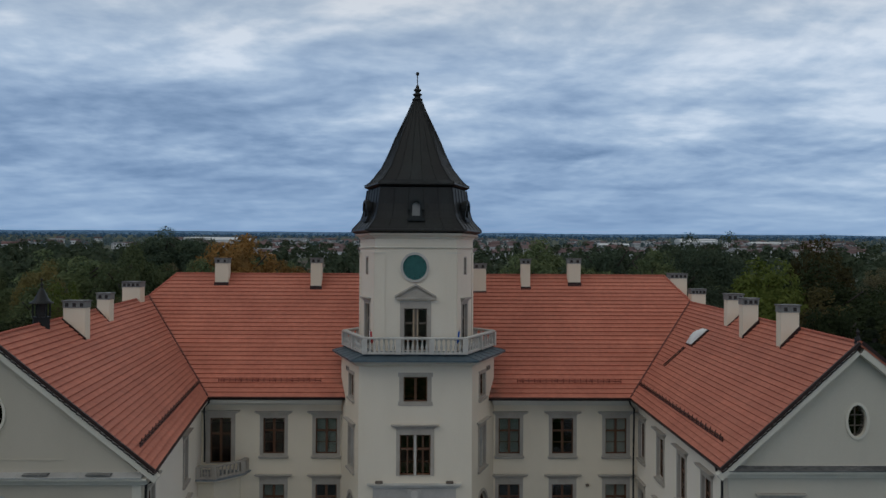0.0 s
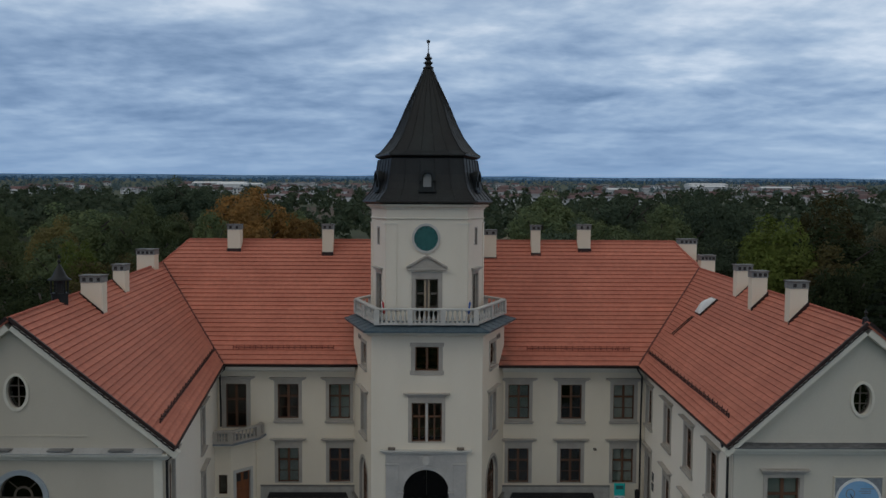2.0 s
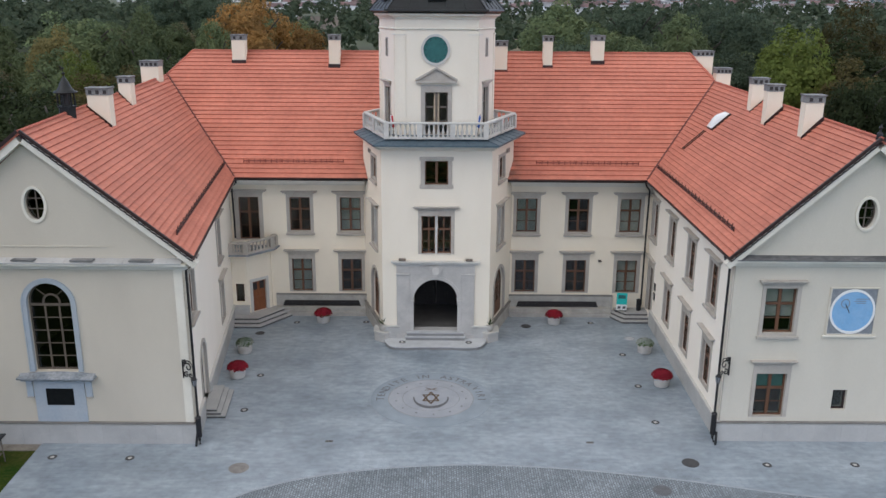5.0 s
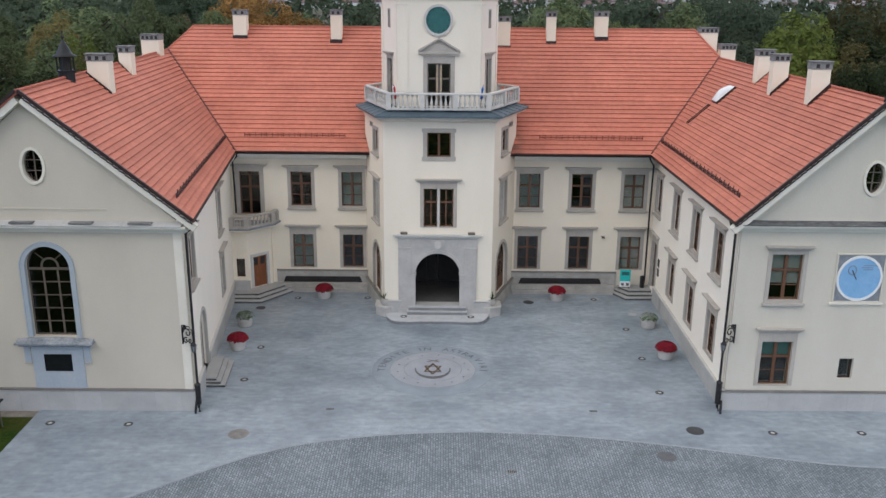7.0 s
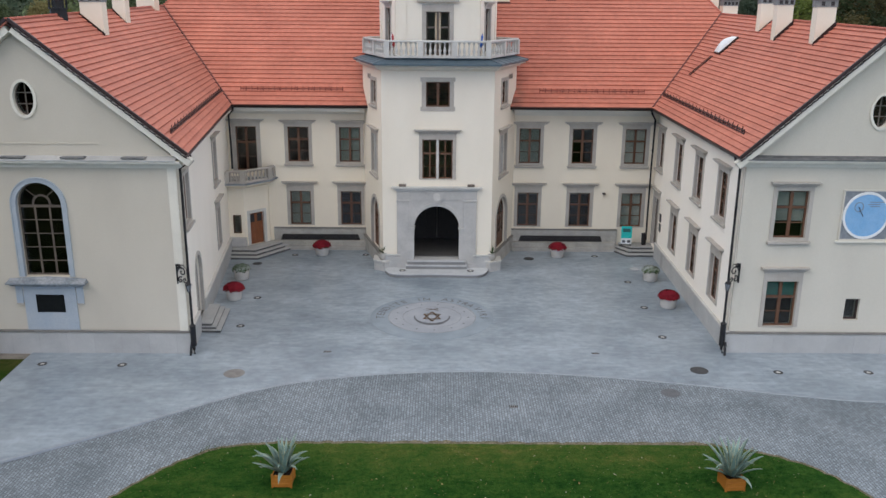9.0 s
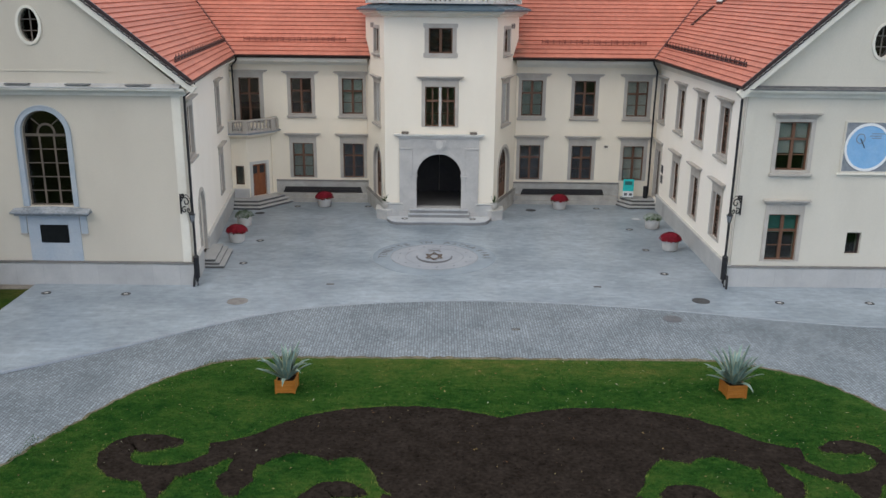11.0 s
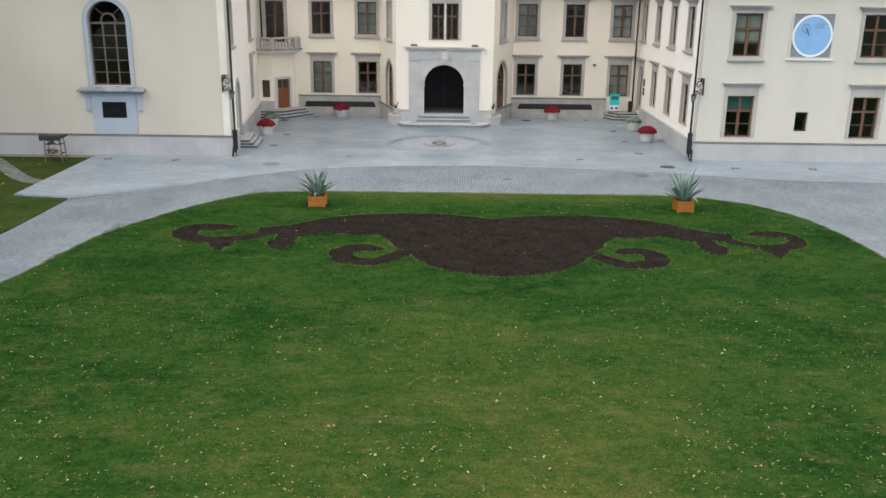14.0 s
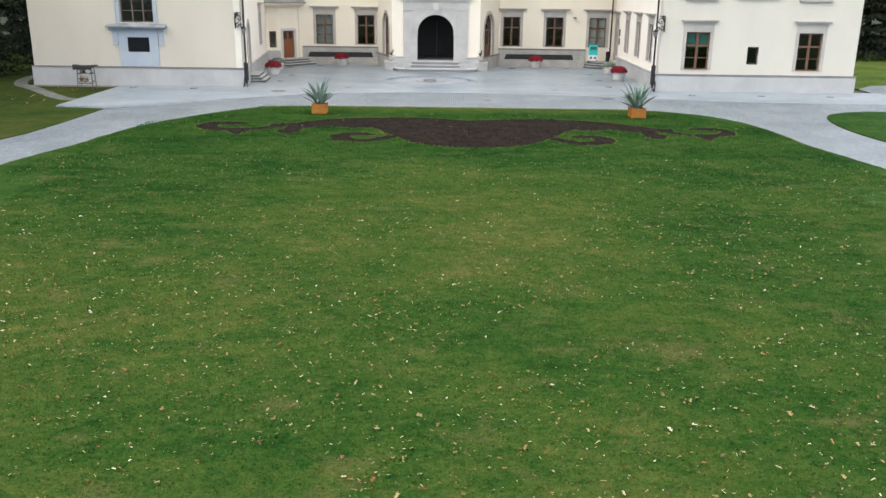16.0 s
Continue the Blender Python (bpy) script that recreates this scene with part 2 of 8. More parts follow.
# dark tint stands in for the unlit interior behind these panes
CHAPELGLASS = glass_material("shade_tinted_glass", (0.34, 0.36, 0.36), 0.02)
BLIND = material("pale_blind_cloth", (0.70, 0.69, 0.63), (0.56, 0.56, 0.52), rough=0.9, scale=1.5, fine=30, grain=0.05, bump=0.1)
GREENBLIND = material("green_blind_cloth", (0.12, 0.34, 0.29), (0.10, 0.28, 0.25), rough=0.9, scale=1.5, fine=30, grain=0.08, bump=0.1)
# low colour carries the shade of the unlit rooms
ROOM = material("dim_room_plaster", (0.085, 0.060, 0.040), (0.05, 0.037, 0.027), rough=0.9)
CLOCK = material("verdigris_dial", (0.026, 0.105, 0.100), (0.038, 0.135, 0.125), rough=0.85, scale=3, fine=20, grain=0.15)
DIALBLUE = material("blue_sundial_paint", (0.175, 0.37, 0.60), (0.25, 0.43, 0.63), rough=0.7, scale=1.4, fine=16, grain=0.06)
PAINT = material("white_paint", (0.78, 0.78, 0.76), (0.70, 0.70, 0.68), rough=0.7, scale=2, fine=20, grain=0.05)
SLATE = material("slate_spandrel", (0.17, 0.19, 0.21), (0.25, 0.26, 0.27), rough=0.7, scale=3, fine=18, grain=0.2)
# flat dark colour painted for the shade in openings and behind panes
DARK = material("recess_shade", (0.025, 0.023, 0.022), (0.035, 0.03, 0.028), rough=0.7, scale=3, fine=18, grain=0.2)
SLABS = material("granite_slab_paving", (0.318, 0.360, 0.39), (0.190, 0.225, 0.252), rough=0.36, spec=0.6, scale=0.30, fine=3.5, grain=0.2, bump=0.12, stretch=(0.7, 1.1, 1))
SETTS = material("granite_sett_paving", (0.262, 0.292, 0.31), (0.172, 0.197, 0.212), rough=0.55, scale=0.4, fine=11, grain=0.22, bump=0.3)
KERB = material("pale_kerb_granite", (0.48, 0.49, 0.49), (0.39, 0.40, 0.40), rough=0.75, scale=2, fine=24, grain=0.12)
EMBLEMRING = material("worn_emblem_ring_granite", (0.265, 0.302, 0.330), (0.20, 0.234, 0.258), rough=0.6, scale=0.8, fine=24, grain=0.1)
INLAYLINE = material("faded_inlay_line", (0.20, 0.205, 0.21), (0.30, 0.30, 0.30), rough=0.6, scale=1.2, fine=9, grain=0.25)
EDGESTONE = material("grey_edging_granite", (0.35, 0.375, 0.39), (0.27, 0.29, 0.305), rough=0.75, scale=2, fine=24, grain=0.12)
EMBLEM = material("polished_emblem_granite", (0.325, 0.335, 0.352), (0.265, 0.28, 0.297), rough=0.6, scale=0.8, fine=24, grain=0.1)
DARKGRANITE = material("dark_inlay_granite", (0.095, 0.095, 0.10), (0.13, 0.13, 0.135), rough=0.5, scale=3, fine=24, grain=0.15)
BRASS = material("worn_bronze_inlay", (0.20, 0.13, 0.08), (0.13, 0.09, 0.06), rough=0.45, metal=0.6, scale=4, fine=20)


def lawn_material(name, blades=False, shift=0.0, dim=1.0):
    """Turf: lush and worn patches at three scales, wearing out in two trodden stretches, with a fine mottle; blades vary one by one."""
    m = bpy.data.materials.new(name)
    m.use_nodes = True
    n, l = m.node_tree.nodes, m.node_tree.links
    b = n["Principled BSDF"]
    b.inputs["Roughness"].default_value, b.inputs["Specular IOR Level"].default_value = 0.95, 0.04
    geo = n.new("ShaderNodeNewGeometry")
    sp = n.new("ShaderNodeSeparateXYZ")
    l.new(geo.outputs["Position"], sp.inputs[0])

    def op(kind, a, c=0.0, clamp=False):
        q = n.new("ShaderNodeMath")
        q.operation, q.use_clamp = kind, clamp
        for i, v in enumerate((a, c)):
            if isinstance(v, (int, float)):
                q.inputs[i].default_value = v
            else:
                l.new(v, q.inputs[i])
        return q.outputs[0]

    def turf(scale, detail, squeeze, seed, rough=0.6):
        mp = n.new("ShaderNodeMapping")
        mp.inputs["Location"].default_value, mp.inputs["Scale"].default_value = (seed, seed * 2.3, 0), (squeeze, 1, 1)
        l.new(geo.outputs["Position"], mp.inputs[0])
        q = n.new("ShaderNodeTexNoise")
        q.inputs["Scale"].default_value, q.inputs["Detail"].default_value, q.inputs["Roughness"].default_value = scale, detail, rough
        l.new(mp.outputs[0], q.inputs["Vector"])
        return q.outputs[0]

    def trodden(x, y, rx, ry):
        d = op("ADD", op("POWER", op("DIVIDE", op("SUBTRACT", sp.outputs["X"], x), rx), 2.0), op("POWER", op("DIVIDE", op("SUBTRACT", sp.outputs["Y"], y), ry), 2.0))
        return op("SUBTRACT", 1.0, d, True)

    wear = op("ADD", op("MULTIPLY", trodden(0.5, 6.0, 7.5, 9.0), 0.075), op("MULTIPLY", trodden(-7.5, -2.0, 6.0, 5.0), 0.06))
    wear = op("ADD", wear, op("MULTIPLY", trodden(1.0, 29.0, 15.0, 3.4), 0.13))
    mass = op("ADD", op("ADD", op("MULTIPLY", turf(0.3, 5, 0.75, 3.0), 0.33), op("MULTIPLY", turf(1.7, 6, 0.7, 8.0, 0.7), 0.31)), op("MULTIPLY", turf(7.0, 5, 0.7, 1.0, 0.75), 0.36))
    # lightens towards low y: wear, plus far turf's self-shadow put into the colour
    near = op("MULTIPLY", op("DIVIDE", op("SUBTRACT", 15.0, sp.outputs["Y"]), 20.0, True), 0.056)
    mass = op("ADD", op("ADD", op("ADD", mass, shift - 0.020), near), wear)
    ramp = n.new("ShaderNodeValToRGB")
    el = ramp.color_ramp.elements
    stops = [(0.37, (0.008, 0.036, 0.006)), (0.44, (0.019, 0.065, 0.010)), (0.505, (0.036, 0.088, 0.014)), (0.575, (0.063, 0.108, 0.020)), (0.64, (0.104, 0.126, 0.027)), (0.72, (0.172, 0.152, 0.052))]
    while len(el) < len(stops):
        el.new(0.5)
    for e, (p, c) in zip(el, stops):
        e.position, e.color = p, (*c, 1)
    l.new(mass, ramp.inputs[0])
    mottle = n.new("ShaderNodeMapRange")
    mottle.inputs["From Min"].default_value, mottle.inputs["From Max"].default_value = 0.28, 0.72
    mottle.inputs["To Min"].default_value, mottle.inputs["To Max"].default_value = 0.62 * dim, 1.42 * dim
    fine = turf(26.0, 5, 0.8, 5.0, 0.7)
    l.new(fine, mottle.inputs["Value"])
    val = mottle.outputs[0]
    if blades:
        k = n.new("ShaderNodeMapRange")
        k.inputs["To Min"].default_value, k.inputs["To Max"].default_value = 0.75 * dim, 1.85 * dim
        l.new(geo.outputs["Random Per Island"], k.inputs["Value"])
        val = k.outputs[0]
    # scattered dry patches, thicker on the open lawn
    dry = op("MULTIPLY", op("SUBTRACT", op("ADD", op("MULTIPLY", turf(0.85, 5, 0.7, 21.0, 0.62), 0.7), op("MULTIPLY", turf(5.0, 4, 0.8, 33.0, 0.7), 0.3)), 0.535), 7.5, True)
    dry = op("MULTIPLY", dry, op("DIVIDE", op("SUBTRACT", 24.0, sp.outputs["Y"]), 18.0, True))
    parched = n.new("ShaderNodeMix")
    parched.data_type = "RGBA"
    l.new(op("MULTIPLY", dry, 0.62), parched.inputs["Factor"])
    l.new(ramp.outputs[0], parched.inputs["A"])
    parched.inputs["B"].default_value = (0.150, 0.138, 0.050, 1)
    sc = n.new("ShaderNodeVectorMath")
    sc.operation = "SCALE"
    l.new(parched.outputs["Result"], sc.inputs[0])
    l.new(val, sc.inputs["Scale"])
    l.new(sc.outputs[0], b.inputs["Base Color"])
    if not blades:
        bp = n.new("ShaderNodeBump")
        bp.inputs["Strength"].default_value, bp.inputs["Distance"].default_value = 0.6, 0.04
        l.new(fine, bp.inputs["Height"])
        l.new(bp.outputs[0], b.inputs["Normal"])
    return m


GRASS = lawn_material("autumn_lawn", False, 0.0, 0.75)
# bare thin turf; dim also puts the shade beside the chapel into its colour
BAREGRASS = lawn_material("thin_shaded_grass", False, 0.125, 0.50)
OLIVEGRASS = lawn_material("dry_olive_grass", False, 0.12, 1.0)
BLADE = lawn_material("lawn_grass_blades", True, 0.0, 0.80)
MEADOW = material("distant_meadow", (0.055, 0.075, 0.035), (0.085, 0.085, 0.05), rough=0.95, scale=0.006, fine=0.05, grain=0.3, bump=0.0)
SOIL = material("dark_bed_soil", (0.0158, 0.0120, 0.0092), (0.0275, 0.0212, 0.0168), rough=1.0, scale=1.4, fine=9, grain=0.5, bump=0.9, dist=0.06, spec=0.03)


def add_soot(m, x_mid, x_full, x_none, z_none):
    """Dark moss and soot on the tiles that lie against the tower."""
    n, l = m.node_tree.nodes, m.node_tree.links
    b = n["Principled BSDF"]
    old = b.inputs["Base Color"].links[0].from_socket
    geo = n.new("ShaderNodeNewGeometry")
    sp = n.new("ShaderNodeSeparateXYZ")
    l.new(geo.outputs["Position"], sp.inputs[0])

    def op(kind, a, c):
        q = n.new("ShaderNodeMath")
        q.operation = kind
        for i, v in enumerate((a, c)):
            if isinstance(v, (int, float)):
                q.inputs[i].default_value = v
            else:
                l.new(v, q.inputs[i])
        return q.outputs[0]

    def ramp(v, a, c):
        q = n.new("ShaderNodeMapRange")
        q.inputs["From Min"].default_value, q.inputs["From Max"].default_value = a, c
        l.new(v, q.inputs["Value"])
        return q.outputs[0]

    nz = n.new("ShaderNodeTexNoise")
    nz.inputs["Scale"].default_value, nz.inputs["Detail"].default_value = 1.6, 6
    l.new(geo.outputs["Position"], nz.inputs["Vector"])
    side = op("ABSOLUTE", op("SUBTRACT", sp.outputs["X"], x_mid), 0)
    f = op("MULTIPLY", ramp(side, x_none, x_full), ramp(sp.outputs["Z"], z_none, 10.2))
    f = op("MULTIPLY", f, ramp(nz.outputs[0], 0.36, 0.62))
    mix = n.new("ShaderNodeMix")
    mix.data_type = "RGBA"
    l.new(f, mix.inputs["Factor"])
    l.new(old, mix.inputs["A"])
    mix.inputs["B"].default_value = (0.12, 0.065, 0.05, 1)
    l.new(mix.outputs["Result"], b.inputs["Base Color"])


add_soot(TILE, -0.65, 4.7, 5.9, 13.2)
add_bricks(SLABS, 0.62, 0.31, 0.008, dark=0.80, vary=0.06, depth=0.004)
add_bricks(SETTS, 0.17, 0.115, 0.018, dark=0.52, vary=0.24, turn=90, depth=0.02)
add_bricks(PLINTH, 1.3, 5.0, 0.01, dark=0.85, vary=0.03, depth=0.004)


# ---- mesh tools ----
def finish(bm, name, mat, parent=None, label="", smooth=False):
    me = bpy.data.meshes.new(name)
    bm.normal_update()
    bm.to_mesh(me)
    bm.free()
    if smooth:
        for p in me.polygons:
            p.use_smooth = True
    me.materials.append(mat)
    ob = new(name, me)
    if parent:
        ob.parent = parent
    if label:
        ob["label"] = label
    return ob


def part(name, bm, mat, parent, label="", smooth=False):
    return finish(bm, name, mat, parent, label, smooth)


def root(name, label, category, m=None, group="", kind=""):
    ob = new(name)
    ob.empty_display_size = 0.2
    if m is not None:
        ob.matrix_basis = m
    return tagged(ob, label, category, group, kind)


def add_box(bm, x0, x1, y0, y1, z0, z1, bevel=0.0):
    v = [bm.verts.new((x, y, z)) for x in (x0, x1) for y in (y0, y1) for z in (z0, z1)]
    f = [bm.faces.new([v[i] for i in q]) for q in ((0, 1, 3, 2), (4, 6, 7, 5), (0, 4, 5, 1), (2, 3, 7, 6), (0, 2, 6, 4), (1, 5, 7, 3))]
    if bevel:
        bmesh.ops.bevel(bm, geom=list({e for q in f for e in q.edges}), offset=bevel, segments=1, affect="EDGES")
    return bm


def boxed(*a, **k):
    return add_box(bmesh.new(), *a, **k)


def add_prism(bm, poly, z0, z1):
    """An upright prism over a plan polygon, counter-clockwise."""
    lo = [bm.verts.new((x, y, z0)) for x, y in poly]
    hi = [bm.verts.new((x, y, z1)) for x, y in poly]
    n = len(poly)
    bm.faces.new(hi)
    bm.faces.new(lo[::-1])
    for i in range(n):
        bm.faces.new((lo[i], lo[(i + 1) % n], hi[(i + 1) % n], hi[i]))
    return bm


def add_loft(bm, rings, cap=True):
    """Closed rings of points joined one over the other."""
    rows = [[bm.verts.new(p) for p in r] for r in rings]
    n = len(rings[0])
    for a, b in zip(rows, rows[1:]):
        for i in range(n):
            bm.faces.new((a[i], a[(i + 1) % n], b[(i + 1) % n], b[i]))
    if cap:
        bm.faces.new(rows[0][::-1])
        bm.faces.new(rows[-1])
    return bm


def add_lathe(bm, profile, n=12, at=(0, 0, 0)):
    return add_loft(bm, [[(at[0] + r * math.cos(2 * math.pi * i / n), at[1] + r * math.sin(2 * math.pi * i / n), at[2] + z) for i in range(n)] for r, z in profile])


def add_tube(bm, path, r, n=8):
    """A round bar along a path."""
    pts = [Vector(p) for p in path]
    rings = []
    for i, p in enumerate(pts):
        d = (pts[min(i + 1, len(pts) - 1)] - pts[max(i - 1, 0)]).normalized()
        side = d.cross(Vector((0, 0, 1)) if abs(d.z) < 0.9 else Vector((0, 1, 0))).normalized()
        top = side.cross(d)
        rings.append([p + r * (math.cos(2 * math.pi * k / n) * side + math.sin(2 * math.pi * k / n) * top) for k in range(n)])
    return add_loft(bm, rings)


def add_panel(bm, outer, holes, y0, y1):
    """An upright panel in x and z with holes through it, from y0 (outside) to y1."""
    from_loops = [outer] + list(holes)
    flat_pts = [Vector((x, z, 0)) for loop in from_loops for x, z in loop]
    tris = tessellate_polygon([[Vector((x, z, 0)) for x, z in loop] for loop in from_loops])
    front = [bm.verts.new((p.x, y0, p.y)) for p in flat_pts]
    back = [bm.verts.new((p.x, y1, p.y)) for p in flat_pts]
    for a, b, c in tris:
        if (flat_pts[b] - flat_pts[a]).cross(flat_pts[c] - flat_pts[a]).z < 0:
            b, c = c, b
        bm.faces.new((front[a], front[b], front[c]))
        bm.faces.new((back[c], back[b], back[a]))
    k = 0
    for loop in from_loops:
        n = len(loop)
        for i in range(n):
            a, b = k + i, k + (i + 1) % n
            bm.faces.new((front[a], back[a], back[b], front[b]))
        k += n
    bmesh.ops.recalc_face_normals(bm, faces=bm.faces)
    return bm


def rect(x0, x1, z0, z1):
    return [(x0, z0), (x1, z0), (x1, z1), (x0, z1)]


def arch(xc, half, z0, spring, n=14, rise=1.0):
    """An opening with a round head."""
    return [(xc - half, z0), (xc + half, z0)] + [(xc + half * math.cos(math.pi * i / n), spring + rise * half * math.sin(math.pi * i / n)) for i in range(n + 1)]


def oval(xc, zc, a, b, n=24):
    return [(xc + a * math.cos(2 * math.pi * i / n), zc + b * math.sin(2 * math.pi * i / n)) for i in range(n)]


def facade(a, b, z=0.0):
    """The frame of a wall from plan point a to b, as seen from outside: x along it, y inwards, z up."""
    return pose(a[0], a[1], z, 0, 0, math.degrees(math.atan2(b[1] - a[1], b[0] - a[0])))


def span(a, b):
    return math.hypot(b[0] - a[0], b[1] - a[1])


# ---- ground ----
COURT = 0.12
RISE = 0.0309  # the land climbs gently behind the palace


def land(y):
    return -0.05 + RISE * max(0.0, y - 75.0)


bm = bmesh.new()
xs = [-4900, -3000, -1500, -800, -400, -200, -100, 0, 100, 200, 400, 800, 1500, 3000, 4900]
ys = [-4900, -2000, -600, -200, 0, 75, 90, 120, 160, 220, 320, 480, 700, 1000, 1500, 2300, 3300, 4900]
grid = [[bm.verts.new((x, y, land(y))) for x in xs] for y in ys]
for r0, r1 in zip(grid, grid[1:]):
    for i in range(len(xs) - 1):
        bm.faces.new((r0[i], r0[i + 1], r1[i + 1], r1[i]))
tagged(finish(bm, "ground", MEADOW), "flat green and brown farmland running to the horizon", "ground", kind="structure")


def smooth_line(pts, n=8):
    """A soft curve through plan points (Catmull-Rom)."""
    out = []
    for i in range(len(pts) - 1):
        p = [Vector(pts[max(0, min(len(pts) - 1, i + k))]) for k in (-1, 0, 1, 2)]
        for j in range(n):
            t = j / n
            out.append(tuple(0.5 * (2 * p[1] + (p[2] - p[0]) * t + (2 * p[0] - 5 * p[1] + 4 * p[2] - p[3]) * t * t + (3 * p[1] - p[0] - 3 * p[2] + p[3]) * t**3)))
    return out + [tuple(pts[-1])]


EARTH = material("dry_bare_earth", (0.26, 0.23, 0.19), (0.16, 0.14, 0.115), rough=0.95, scale=1.5, fine=12, grain=0.3, bump=0.5)
COBBLE = material("worn_cobbles", (0.20, 0.205, 0.19), (0.075, 0.085, 0.055), rough=0.8, scale=1.4, fine=7, grain=0.4, bump=0.6, dist=0.05)


def flat_sheet(name, loop, mat, z, skirt=0.1, holes=()):
    """A level sheet over a plan polygon, with a rim down into the ground. z: a height, or a function of x and y."""
    height = z if callable(z) else (lambda x, y: z)
    bm = bmesh.new()
    loops = [list(loop)] + [list(h) for h in holes]
    pts = [p for lp in loops for p in lp]
    vs = [bm.verts.new((x, y, height(x, y))) for x, y in pts]
    for t in tessellate_polygon([[Vector((x, y, 0)) for x, y in lp] for lp in loops]):
        a, b, c = (vs[i] for i in t)
        if (b.co - a.co).cross(c.co - a.co).z < 0:
            b, c = c, b
        bm.faces.new((a, b, c))
    k = 0
    for lp in loops:
        low = [bm.verts.new((x, y, height(x, y) - skirt)) for x, y in lp]
        for i in range(len(lp)):
            j = (i + 1) % len(lp)
            bm.faces.new((vs[k + i], low[i], low[j], vs[k + j]))
        k += len(lp)
    return finish(bm, name, mat)


# edge between the slabs of the court and the setts of the drive
ARC = smooth_line([(-17.1, 26.2), (-13.4, 28.85), (-8.4, 32.65), (-4.5, 34.1), (0.2, 34.72), (5.0, 34.5), (10.2, 33.6), (14.9, 32.45), (19.0, 31.85), (30.0, 31.5), (60.0, 31.6)])
# edge of the great lawn, from the far left round the front to the far right
LAWN = smooth_line([(-17.5, -40), (-15.6, 0), (-14.65, 11.7), (-13.95, 15.5), (-13.3, 20), (-12.27, 22.85), (-11.1, 25.3), (-9.5, 27.2), (-7.4, 28.08), (-0.5, 28.26), (6.4, 28.26), (9.9, 28.2), (12.8, 26.93), (14.25, 24.8), (14.9, 22.2), (15.25, 17.2), (16.0, 12.5), (17.2, 0), (19.5, -40)])

slab_edge = ARC + [(60.0, 37.0), (27.5, 37.0), (27.5, 37.5), (14.3, 37.5), (14.6, 56.0), (-16.0, 56.0), (-13.2, 37.0), (-19.95, 36.9), (-19.6, 26.55)]
court = flat_sheet("pavement_court", slab_edge, SLABS, COURT, 0.2)
tagged(court, "pale blue-grey granite slab paving of the palace court", "pavement", kind="structure")

sett_edge = ARC[::-1] + [(-17.0, 22.0), (-17.1, 18.2), (-19.0, 10.0), (-22.0, -40.0)] + LAWN + [(24.0, -40.0), (21.0, 8.0), (19.2, 17.5), (18.8, 22.2), (19.4, 26.0), (20.6, 27.9), (22.6, 28.8), (26.0, 29.0), (60.0, 29.2)]
drive = flat_sheet("road_drive", sett_edge, SETTS, lambda x, y: 0.0 + (COURT - 0.01) * max(0.0, min(1.0, (y - 26) / 6.5)) if y > 20 else 0.0, 0.2)
tagged(drive, "grey granite sett drive sweeping round the lawn", "road", kind="structure")


def ribbon(name, line, width, z, mat, high=0.04):
    bm = bmesh.new()
    rows = []
    for i, p in enumerate(line):
        d = (Vector(line[min(i + 1, len(line) - 1)]) - Vector(line[max(i - 1, 0)])).normalized()
        s = Vector((-d.y, d.x)) * width / 2
        a, b = Vector(p) + s, Vector(p) - s
        rows.append([bm.verts.new((q.x, q.y, h)) for q, h in ((a, z - high), (a, z), (b, z), (b, z - high))])
    for a, b in zip(rows, rows[1:]):
        for i in range(3):
            bm.faces.new((a[i], a[i + 1], b[i + 1], b[i]))
    return finish(bm, name, mat)


tagged(ribbon("trim_court_edge", ARC, 0.10, COURT + 0.008, EDGESTONE, 0.1), "pale granite edging strip between slabs and setts", "edging", kind="structure")


def ragged(x, y, k=1.0):
    """Turf edges crumble a little."""
    dx = 0.07 * noise.noise((x * 2.6, y * 2.6, 1.0)) + 0.03 * noise.noise((x * 9, y * 9, 4.0))
    dy = 0.07 * noise.noise((x * 2.6, y * 2.6, 7.0)) + 0.03 * noise.noise((x * 9, y * 9, 9.0))
    return x + k * dx, y + k * dy


def denser(line, n):
    return [lerp2(a, b, k / n) for a, b in zip(line, line[1:]) for k in range(n)] + [line[-1]]


def lerp2(a, b, t):
    return a[0] + (b[0] - a[0]) * t, a[1] + (b[1] - a[1]) * t


DIRT = material("trodden_edge_dirt", (0.20, 0.17, 0.115), (0.10, 0.09, 0.05), rough=0.95, scale=1.6, fine=12, grain=0.45, bump=0.6, dist=0.03, spec=0.1)
fringe = [ragged(x, y, 1.6) for x, y in denser(LAWN, 8) if y > 4]
fringe_top = ribbon("trim_lawn_dirt", fringe, 0.34, 0.012, DIRT, 0.03)
for v in fringe_top.data.vertices:
    # the drive rises towards the court, and the dirt with it
    v.co.z += (COURT - 0.01) * max(0.0, min(1.0, (v.co.y - 26) / 6.5))
tagged(fringe_top, "trodden earth and moss along the edge of the lawn", "edging", kind="structure")
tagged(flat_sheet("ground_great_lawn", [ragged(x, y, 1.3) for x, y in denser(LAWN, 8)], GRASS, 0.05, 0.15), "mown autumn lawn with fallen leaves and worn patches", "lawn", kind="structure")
west = [(-17.05, 26.2), (-17.0, 22.0), (-17.1, 18.2), (-19.0, 10.0), (-22.0, -40.0), (-90.0, -40.0), (-90.0, 70.0), (-26.2, 70.0), (-26.2, 36.2), (-20.0, 36.2), (-19.62, 26.55)]
tagged(flat_sheet("ground_west_lawn", west, BAREGRASS, 0.04, 0.15), "green lawn beside the chapel wing", "lawn", kind="structure")
